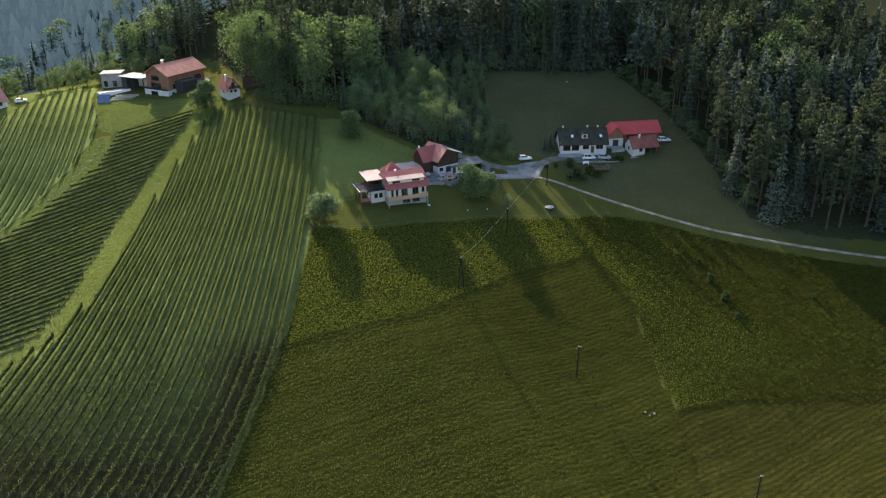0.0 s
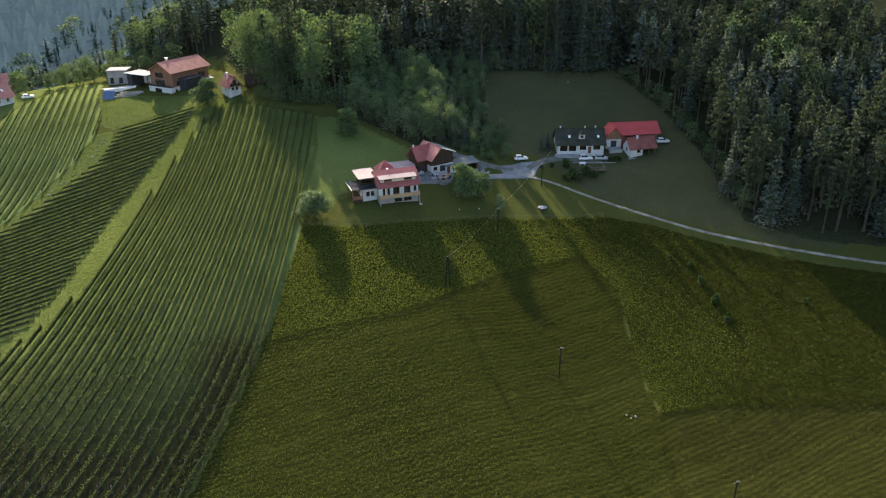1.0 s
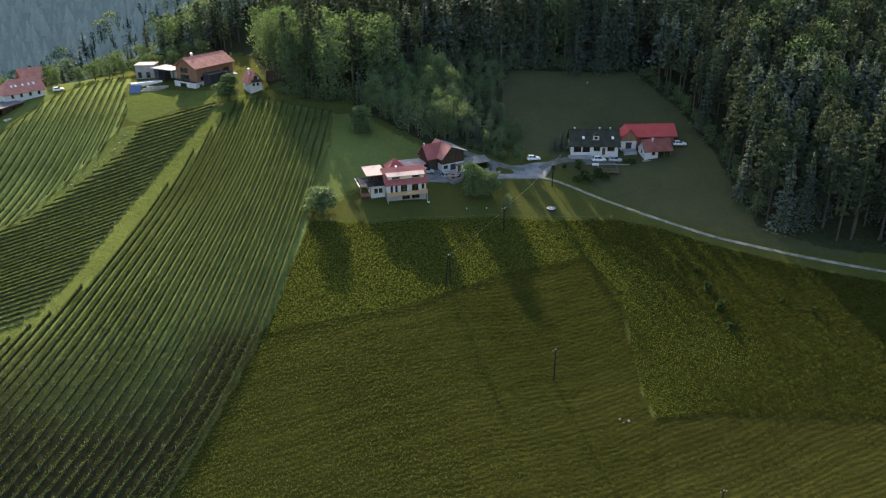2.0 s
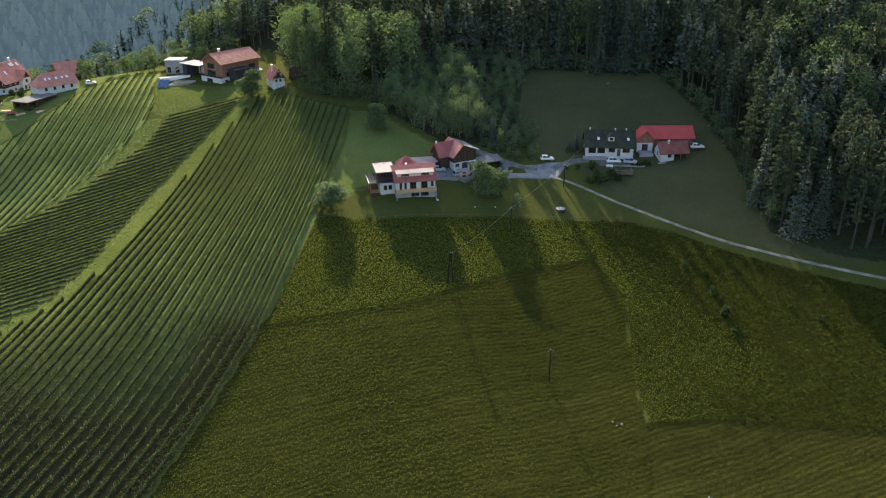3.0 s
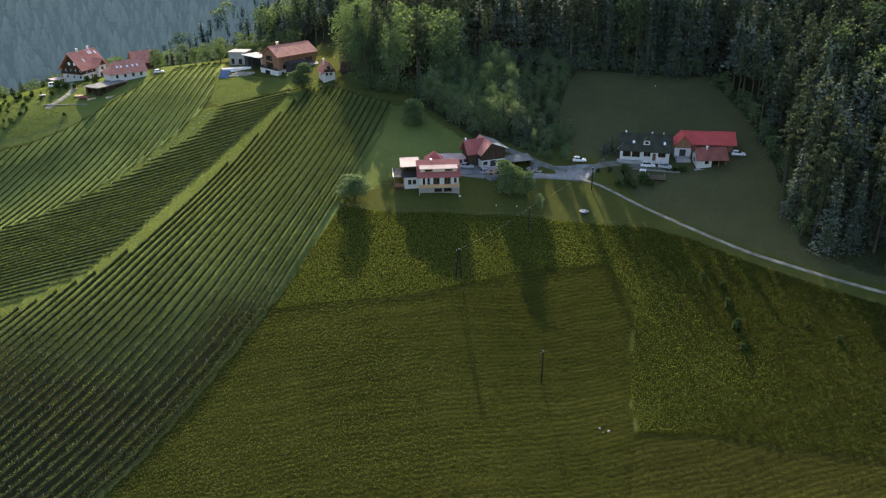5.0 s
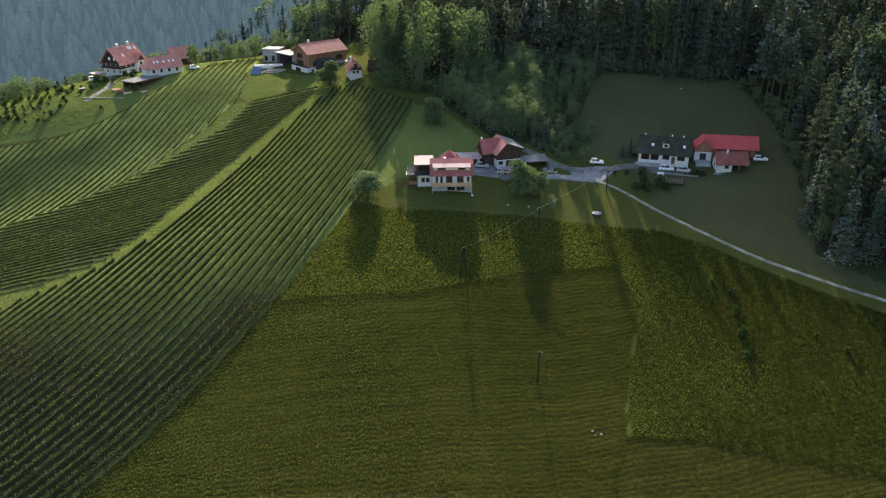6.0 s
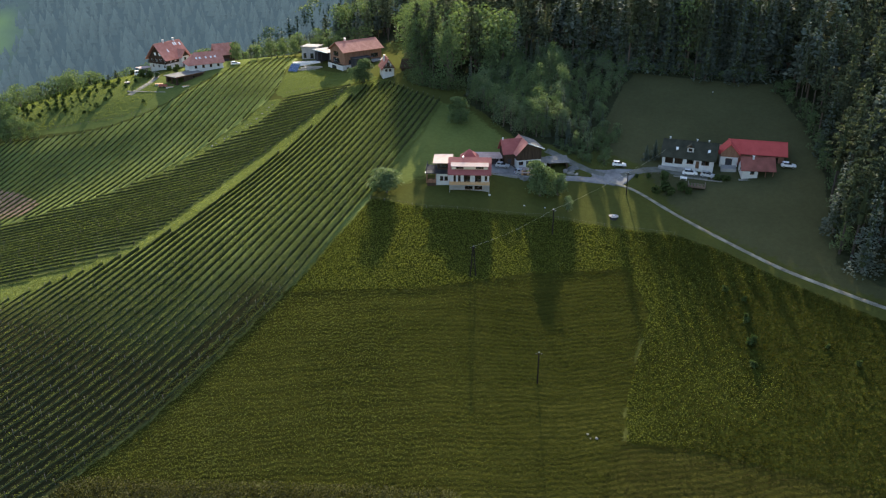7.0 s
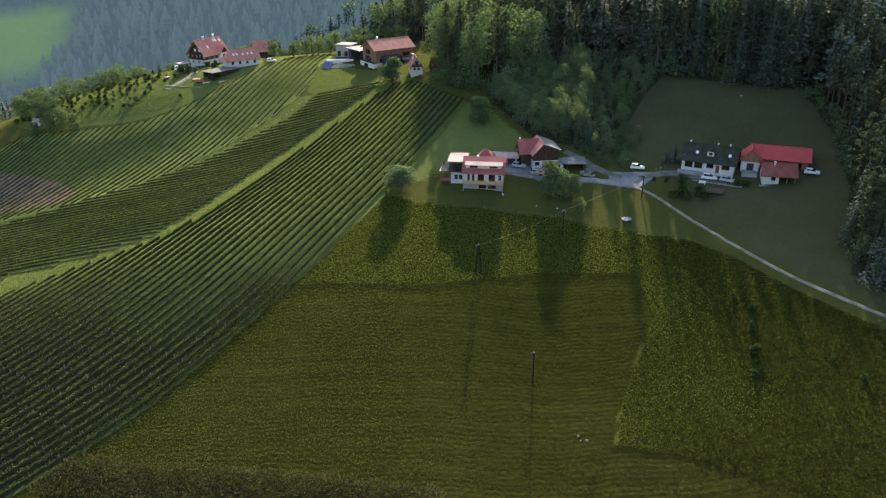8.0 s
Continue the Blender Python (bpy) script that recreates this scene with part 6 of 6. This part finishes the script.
def power_pole(x, y, high, twin=False, turn=0.0):
    z = at(x, y)
    e = hold("power_pole", pose(x, y, z, 0, 0, turn), "dark wooden power pole with white insulators on top" if not twin else "dark twin-legged wooden power pole in the field", "pole", "power poles")
    if twin:
        part("leg", rod((-0.75, 0, -0.5), (-0.08, 0, high), 0.17, 0.14), WOOD_POLE, e)
        part("leg", rod((0.75, 0, -0.5), (0.08, 0, high), 0.17, 0.14), WOOD_POLE, e)
        part("tie", rod((-0.5, 0, high * 0.42), (0.5, 0, high * 0.42), 0.07), WOOD_POLE, e)
    else:
        part("shaft", rod((0, 0, -0.5), (0, 0, high), 0.17, 0.13), WOOD_POLE, e)
    arm = part("crossarm", box(-0.7, 0.7, -0.06, 0.06, high - 0.45, high - 0.33), WOOD_POLE, e)
    for k in (-0.6, 0.6):
        part("insulator", rod((k, 0, high - 0.33), (k, 0, high - 0.12), 0.06, 0.04), PORCELAIN, arm)
    part("cap", rod((0, 0, high), (0, 0, high + 0.22), 0.13, 0.05), PORCELAIN, e)
    return Vector((x, y, z + high))


def wire(a, b, sag, r=0.018):
    pts = [a.lerp(b, t) - Vector((0, 0, 4 * sag * t * (1 - t))) for t in [k / 14 for k in range(15)]]
    bm = bmesh.new()
    for p, q in zip(pts, pts[1:]):
        add_rod(bm, p, q, r, sides=4)
    tagged(part("power_line", bm, WIRE), "thin pale overhead wire between the poles", "wire", "overhead wires")


power_pole(56.9, 110.6, 8.5, turn=20)
power_pole(28.4, 142.3, 7.8, turn=25)
P2 = power_pole(3.6, 166.0, 8.2, twin=True, turn=25)
P3 = power_pole(16.4, 190.0, 7.2, turn=-30)
power_pole(30.0, 215.4, 6.6, turn=-20)
wire(P2, P3, 0.8)
wire(P3, Vector((37.0, 233.2, at(37, 233) + 5.2)), 1.0)


# ---- vehicles ----
def paint(name, col):
    m, tr, b = material(name, 0.3, 0.0, 0.5)
    tr.links.new(ramp(tr, noise_at(tr, 0.8), (0.3, tuple(c * 0.92 for c in col)), (0.7, col)), b.inputs["Base Color"])
    b.inputs["Coat Weight"].default_value = 0.6
    return m


CAR_WHITE, CAR_SILVER = paint("white_car_paint", (0.78, 0.79, 0.8)), paint("silver_car_paint", (0.42, 0.44, 0.46))
RUBBER = worn("tyre_rubber", (0.02, 0.02, 0.02), (0.04, 0.04, 0.04), 3.0, 0.8)
RIM = worn("wheel_rim", (0.35, 0.35, 0.36), (0.5, 0.5, 0.5), 3.0, 0.35, 0.8)
TINT = worn("tinted_car_glass", (0.015, 0.017, 0.02), (0.03, 0.033, 0.036), 1.0, 0.12, 0.0, 0.6, relief=0.0)
LAMP_CLEAR = worn("clear_lamp", (0.6, 0.6, 0.6), (0.75, 0.75, 0.75), 2.0, 0.2)
LAMP_RED = worn("red_lamp", (0.3, 0.01, 0.01), (0.4, 0.02, 0.02), 2.0, 0.25)


def car(x, y, turn, coat, label, long=4.1, tall=1.5):
    c = hold("car", pose(x, y, at(x, y) + 0.12, 0, 0, turn), label, "car", "parked cars")
    L, W = long / 2, 0.84
    body = [(-L, 0.35), (-L + 0.05, 0.85), (-L + 0.25, 1.0), (-L + 0.9, 1.02), (L - 1.15, 0.98), (L - 0.12, 0.78), (L, 0.5), (L - 0.05, 0.3), (-L + 0.1, 0.25)]
    bm = prism([(u, -W, z) for u, z in body], (0, 2 * W, 0))
    bmesh.ops.bevel(bm, geom=[e for e in bm.edges if abs(abs(e.verts[0].co.y) - W) < 1e-4 and abs(e.verts[0].co.y - e.verts[1].co.y) < 1e-4], offset=0.09, segments=2, affect="EDGES")
    part("body", bm, coat, c, smooth=False)
    top = [(-L + 0.12, 0.99), (-L + 0.42, tall - 0.08), (-L + 0.8, tall), (L - 2.0, tall - 0.03), (L - 1.2, 0.97)]
    cab = prism([(u, -W + 0.12, z) for u, z in top], (0, 2 * W - 0.24, 0))
    part("cabin", cab, TINT, c, "dark tinted windows")
    part("car_roof", box(-L + 0.55, L - 2.05, -W + 0.14, W - 0.14, tall - 0.06, tall + 0.015, 0.02), coat, c)
    for u0, u1, z0, z1 in ((-L + 0.28, -L + 0.62, 1.0, tall), (-L + 1.45, -L + 1.55, 1.0, tall)):
        for s in (-1, 1):
            part("pillar", box(u0, u1, s * (W - 0.11) - 0.012, s * (W - 0.11) + 0.012, z0, z1 - 0.05), coat, c)
    for u in (-L + 0.82, L - 0.85):
        for s in (-1, 1):
            w = part("wheel", rod((u, s * (W - 0.16), 0.2), (u, s * (W + 0.02), 0.2), 0.33, sides=14), RUBBER, c)
            part("rim", rod((u, s * (W + 0.0), 0.2), (u, s * (W + 0.035), 0.2), 0.2, sides=10), RIM, w)
    for s in (-1, 1):
        part("headlight", box(L - 0.2, L - 0.05, s * 0.62 - 0.16, s * 0.62 + 0.16, 0.6, 0.74), LAMP_CLEAR, c)
        part("tail_light", box(-L - 0.01, -L + 0.06, s * 0.68 - 0.1, s * 0.68 + 0.1, 0.7, 0.9), LAMP_RED, c)
    return c


car(-6.4, 212.9, 8, CAR_SILVER, "silver estate car parked in the yard")
car(-0.2, 212.3, 35, CAR_SILVER, "silver car parked before the barn doors")
car(24.7, 228.6, 12, CAR_WHITE, "white car parked on grass by the junction")
car(44.8, 231.0, 8, CAR_WHITE, "white car parked before the white farmhouse", 4.3, 1.6)
car(49.8, 231.2, -4, CAR_SILVER, "silver car parked before the white farmhouse")
car(70.5, 240.3, 6, CAR_WHITE, "white car parked beside the red barn")
car(-188.5, 257.0, 30, CAR_WHITE, "white van parked at the hilltop farm", 4.8, 1.95)
car(-154.8, 279.0, 40, CAR_WHITE, "white car parked behind the long outbuilding")


# ---- garden things ----
LEAF_SHRUB = foliage("shrub_leaves", (0.03, 0.051, 0.018), (0.0525, 0.078, 0.027), (0.09, 0.117, 0.042), 0.3, 0.1)


def bush_model(name, label, group, leaves=170, leaf=0.3, mat=None):
    v, f = broad_crown(1.0, 1.1, leaves, leaf, 0.12, 6)
    o = new(name, mesh_of(name, v, f, [mat or LEAF_SHRUB]))
    return tagged(o, label, "bush", group)


def bushes(model, spots):
    first = True
    for x, y, h in spots:
        o = model if first else copy_thing(model, Matrix.Identity(4))
        o.matrix_basis = Matrix.Translation((x, y, at(x, y) - 0.05)) @ Matrix.Rotation(rs.uniform(0, 6.28), 4, "Z") @ Matrix.Diagonal((h, h, h, 1))
        first = False


bushes(bush_model("bush", "small dark bush in the weedy field", "field bushes"), [(61.1, 184.2, 1.3), (65.7, 181.8, 1.3), (67.0, 175.4, 1.6), (68.9, 168.6, 1.9), (70.0, 162.4, 1.4), (84, 171, 0.9), (90, 167.4, 1.2)])
bushes(bush_model("garden_bush", "dark garden bush below the white farmhouse", "garden bushes"), [(37.6, 219.2, 2.0), (39.5, 221.0, 2.6), (41.5, 219.5, 2.2), (43.8, 222.4, 2.4), (46.0, 221.4, 1.8), (34.0, 226.0, 1.2), (38.5, 226.5, 2.4), (52.5, 230.3, 1.6), (54.0, 230.4, 1.5), (55.5, 230.8, 1.4), (30.8, 225.0, 1.0)])
rr = random.Random(5)
bushes(bush_model("young_shrub", "young dark shrub in the orchard grass", "young orchard shrubs", 80, 0.4), [(bx, by, rr.uniform(0.7, 1.8)) for bx, by in ((-236 + 3.6 * i + rr.uniform(-1.2, 1.2), 206 + 4.2 * j + 1.1 * i + rr.uniform(-1, 1)) for i in range(16) for j in range(9)) if rr.random() < 0.8 and inside(bx, by, ORCHARD) and by < 250 and bx < -178])
bushes(bush_model("yard_bush", "dark bush by the hilltop farm", "hilltop farm bushes"), [(-177.5, 262.5, 2.2), (-175, 264.8, 2.2), (-173.4, 262, 1.9), (-176.9, 255, 1.7), (-182.7, 252.8, 3.2), (-180.6, 254.4, 2.2), (-166.5, 234.5, 1.2), (-204, 268, 2.4), (-200, 263, 1.6)])
for tx, ty, th in ((33.5, 236.5, 6.0), (31.3, 235.0, 4.8)):
    plant(SPRUCE[0], tx, ty, th, 2.0)


def pool(x, y):
    p = hold("round_pool", pose(x, y, at(x, y)) @ Matrix.Diagonal((0.85, 0.85, 0.72, 1)), "round garden pool with a pale rim on the lawn", "pool")
    part("basin", rod((0, 0, -0.4), (0, 0, 0.85), 1.2, 1.4, sides=24), STEEL_DARK, p)
    bm = bmesh.new()
    bmesh.ops.create_circle(bm, segments=24, radius=1.55)
    inner = bmesh.ops.extrude_edge_only(bm, edges=bm.edges[:])["geom"]
    for v in inner:
        if isinstance(v, bmesh.types.BMVert):
            v.co.x, v.co.y = v.co.x * 0.82, v.co.y * 0.82
    bmesh.ops.translate(bm, verts=bm.verts, vec=(0, 0, 0.9))
    part("rim", bm, CONCRETE, p, "pale grey pool rim")
    part("cover", rod((0, 0, 0.852), (0, 0, 0.89), 1.4, sides=24), CONCRETE, p)
    part("pump", box(-0.2, 0.25, -0.1, 0.35, 0.892, 1.15, 0.04), TRIM_WHITE, p)


pool(29.4, 203.6)
pool(-185.2, 246.0)


def garden_lamp(x, y):
    g = hold("garden_lamp", pose(x, y, at(x, y)), "slim dark post with a white globe", "lamp", "garden lamps")
    part("post", rod((0, 0, -0.2), (0, 0, 1.0), 0.05, 0.04), STEEL_DARK, g)
    bm = bmesh.new()
    bmesh.ops.create_icosphere(bm, subdivisions=2, radius=0.2, matrix=Matrix.Translation((0, 0, 1.15)))
    part("globe", bm, PORCELAIN, g)


# the last one stands for an unidentified small white thing in the meadow
for gx, gy in ((6.1, 196.6), (11.5, 198.4), (44.0, 277.0)):
    garden_lamp(gx, gy)


def boulder(x, y, s, label, group):
    bm = bmesh.new()
    bmesh.ops.create_icosphere(bm, subdivisions=2, radius=s)
    for v in bm.verts:
        v.co *= 1 + 0.35 * noise.noise(v.co * (1.1 / s) + Vector((x, y, 0)))
        v.co.z *= 0.65
    o = part("boulder", bm, STONE_PALE, None, label)
    o.matrix_world = pose(x, y, at(x, y) + 0.15 * s, 0, 0, rr.uniform(0, 360))
    tagged(o, label, "stone", group)


STONE_PALE = worn("pale_stone", (0.154, 0.147, 0.126), (0.28, 0.266, 0.238), 1.2, 0.9, relief=0.6, depth=0.05)
for bx, by, bs in ((41.8, 134.1, 0.28), (43.7, 133.9, 0.32), (42.6, 133.3, 0.2)):
    boulder(bx, by, bs, "pale boulder at the corner of the hay field", "field boulders")
for k in range(16):
    t = (k + rr.uniform(-0.8, 0.8)) / 15
    bx, by = -113.4 - 6.5 * t + 2.0 * math.sin(3 * t), 249 - 30 * t
    boulder(bx + rr.uniform(-0.6, 0.6), by, rr.uniform(0.18, 0.4), "pale stone along the vineyard track", "stones along the track")
for k in range(12):
    boulder(12.6 + rr.uniform(-2.2, 2.6), 219.4 + rr.uniform(-1.0, 1.0), rr.uniform(0.3, 0.7), "pale rubble stone beside the open shed", "rubble stones")


def tarp_pile(x, y, label):
    bm = bmesh.new()
    bmesh.ops.create_grid(bm, x_segments=10, y_segments=8, size=1.0)
    for v in bm.verts:
        edge = max(abs(v.co.x), abs(v.co.y))
        v.co.z = 1.1 * (1 - edge ** 3) + 0.25 * noise.noise(v.co * 3 + Vector((x, y, 0))) - 0.1
        v.co.x, v.co.y = v.co.x * 1.8, v.co.y * 1.1
    o = part("tarpaulin_heap", bm, TILE_ASH, None, label, True)
    o.matrix_world = pose(x, y, at(x, y), 0, 0, rr.uniform(0, 90))
    tagged(o, label, "heap", "covered heaps")


tarp_pile(12.6, 221.6, "grey tarpaulin over a heap by the sheds")


def garden_beds():
    g = hold("garden_bed", pose(45.2, 226.4, at(46.5, 226.5) + 0.02, -8, 0, 8), "fenced vegetable bed with brown soil rows", "garden bed")
    part("soil", box(0, 4.6, -3.0, 0.4, -0.5, 0.12, 0.05), worn("bed_soil", (0.09, 0.065, 0.045), (0.17, 0.13, 0.095), 1.0, 0.95), g)
    for k in range(5):
        part("plant_row", box(0.4 + 0.85 * k, 0.75 + 0.85 * k, -2.8, 0.2, 0.122, 0.34, 0.08), LEAF_SHRUB, g)
    for a, b in (((0, -3.05), (4.6, -3.05)), ((0, -3.05), (0, 0.45)), ((4.6, -3.05), (4.6, 0.45))):
        rail(g, a, b, 0.0, POST, 0.7, 0.8)
    w = hold("garden_wall", pose(40.5, 229.0, at(47, 229) - 0.2, 0, 0, 2), "low pale stone wall before the parked cars", "wall")
    r = random.Random(9)
    for i in range(17):
        part("stone", box(i * 0.8, i * 0.8 + 0.76, 0, 0.4 + r.uniform(0, 0.1), -0.4, 0.55 + r.uniform(-0.08, 0.08), 0.04), STONE_PALE, w)
    b = hold("bench", pose(42.6, 227.9, at(43.5, 228)), "small white garden bench by the wall", "bench")
    part("seat", box(0, 1.9, 0, 0.5, 0.42, 0.5), TRIM_WHITE, b)
    part("backrest", box(0, 1.9, 0.46, 0.52, 0.55, 0.95), TRIM_WHITE, b)
    for u in (0.1, 1.7):
        part("leg", box(u, u + 0.1, 0.05, 0.45, -0.1, 0.418), TRIM_WHITE, b)


garden_beds()


def farmyard():
    """Loose things about the ridge farm's yard."""
    c = hold("carport", pose(-189.5, 258.5, at(-189, 259), 0, 0, 70), "small open carport with a pale flat roof", "carport")
    for u, v in ((0.1, 0.1), (4.7, 0.1), (0.1, 3.9), (4.7, 3.9)):
        part("post", box(u - 0.08, u + 0.08, v - 0.08, v + 0.08, -0.5, 2.4), PLANK_DARK, c)
    part("flat_roof", box(-0.4, 5.2, -0.4, 4.4, 2.402, 2.56, 0.03), TIN_PALE, c)
    t = hold("trailer", pose(-168.4, 245.8, at(-168.4, 245.8), 0, 0, 20), "small farm trailer with a red side board", "trailer")
    part("bed", box(0, 3.2, 0, 1.6, 0.5, 0.6), PLANK_TAN, t)
    for v in (0.0, 1.54):
        part("side_board", box(0, 3.2, v, v + 0.06, 0.602, 1.1), TIN_RED, t)
    for u in (0.7, 2.4):
        for v in (-0.14, 1.62):
            part("wheel", rod((u, v, 0.3), (u, v + 0.13, 0.3), 0.32, sides=12), RUBBER, t)
    r = random.Random(17)
    for k, (u, v) in enumerate(((-171.5, 247.2), (-164.8, 246.2), (-158.6, 249.5))):
        q = hold("board_stack", pose(u, v, at(u, v), 0, 0, 25 + 20 * k), "stack of pale sawn boards beside the farm shed", "boards", "board stacks")
        for n in range(4):
            part("board", box(0.05 * r.random(), 3.0 + 0.3 * r.random(), 0.1 * r.random(), 1.1 + 0.1 * r.random(), 0.16 * n - 0.2 * (n == 0), 0.16 * n + 0.13), PLANK_TAN if n % 2 else TRIM_WHITE, q)
    w = hold("yard_wall", pose(-178.5, 238.6, at(-174, 239.5) - 0.3, 0, 0, 18), "low pale stone retaining wall below the farmyard", "wall")
    for n in range(18):
        part("stone", box(n * 0.9, n * 0.9 + 0.86, 0, 0.5 + r.uniform(0, 0.12), -0.8, 0.75 + r.uniform(-0.1, 0.1), 0.05), STONE_PALE, w)
    o = hold("shed", pose(-218.5, 202.6, at(-217, 203.5) - 0.2, 0, 0, 25), "little white field shed beside the hedge trees", "shed")
    shell(o, 0, 3.0, 0, 2.6, -0.5, 2.1, PLASTER, {"front": [(1.0, 0.2, 0.9, 1.7, "door")]}, 0.16)
    roof_along_x(o, -0.3, 3.3, 0, 2.6, 2.1, 3.1, TIN_PALE, 0.3)
    for u in (0.0, 2.84):
        part("gable", prism([(u, 0, 2.102), (u, 2.6, 2.102), (u, 1.3, 3.0)], (0.16, 0, 0)), PLASTER, o)


farmyard()


def fence(points, gap, high, mat, label, rails=2):
    f = hold("fence", pose(points[0][0], points[0][1], at(*points[0])), label, "fence")
    o = Vector((points[0][0], points[0][1], at(*points[0])))
    line = []
    for (ax, ay), (bx, by) in zip(points, points[1:]):
        n = max(1, int(math.hypot(bx - ax, by - ay) / gap))
        line += [(ax + (bx - ax) * k / n, ay + (by - ay) * k / n) for k in range(n)]
    line.append(points[-1])
    prev = None
    for x, y in line:
        p = Vector((x, y, at(x, y))) - o
        part("post", box(p.x - 0.035, p.x + 0.035, p.y - 0.035, p.y + 0.035, p.z - 0.2, p.z + high), mat, f)
        if prev is not None:
            for k in range(rails):
                up = Vector((0, 0, high * (0.9 - 0.4 * k)))
                part("rail", rod(prev + up, p + up, 0.014, sides=4), mat, f)
        prev = p


fence([(-113, 256.6), (-108.5, 259.8), (-104, 262.2)], 2.2, 0.9, POST, "low grey wooden fence above the vines")
fence([(-160, 231), (-170, 221.5), (-180, 214.5), (-192, 209)], 3.0, 1.1, POST, "grey post and wire fence along the orchard")
fence([(31, 227.3), (34.4, 228.3), (38, 229.2)], 1.7, 1.2, POST, "short grey wooden fence by the farmhouse drive")
fence([(-34.5, 183.2), (-18, 185), (-2, 190.5), (12, 196), (28, 199.2), (46, 202.2)], 4.0, 0.9, POST, "thin grey wire fence below the lawn", 1)

# ---- maize ----


def maize():
    r = np.random.RandomState(31)
    gx, gy = np.meshgrid(np.arange(-60, 30, 0.75), np.arange(60, 114, 0.3))
    # rows follow the long edge of the plot
    x, y = gx.ravel(), (gy + 0.36 * (gx + 50) * 0.9).ravel()
    x = x + r.uniform(-0.1, 0.1, x.size)
    ok = inside(x, y, CORN) & (y > 74 + 0.36 * (x + 50))
    x, y = x[ok], y[ok]
    h = r.uniform(1.9, 2.5, x.size)
    c = []
    for lay in (0.3, 0.5, 0.65, 0.78, 0.88, 0.95, 1.0):
        a = r.uniform(0, 6.28, x.size)
        c.append(np.stack([x + 0.22 * np.cos(a), y + 0.22 * np.sin(a), land(x, y) + h * lay], -1))
    v, f = scatter_quads(np.concatenate(c), 0.27, 1.6, 1.6)
    tagged(new("maize", mesh_of("maize", v, f, [LEAF_CORN])), "dense ripening maize standing in rows", "maize", kind="stuff")


maize()
blades([(-36, 140.5), (-26, 145.3), (-7, 154.3), (2, 161.4), (16, 172.4), (38, 184), (38, 185.2), (16, 174.2), (2, 163.2), (-7, 156.2), (-26, 147.2), (-36, 142.4)], 7.0, 0.26, 0.4, LEAF_WEED_DARK, "field_margin", "taller weeds along the edge of the mown field", "weeds", 22)
blades([(48.6, 134.0), (62, 137.0), (94, 136.6), (130, 132), (130, 133.5), (94, 138.4), (62, 138.8), (48.8, 135.8)], 7.0, 0.26, 0.4, LEAF_WEED_DARK, "field_margin", "taller weeds along the lower edge of the field", "weeds", 23)
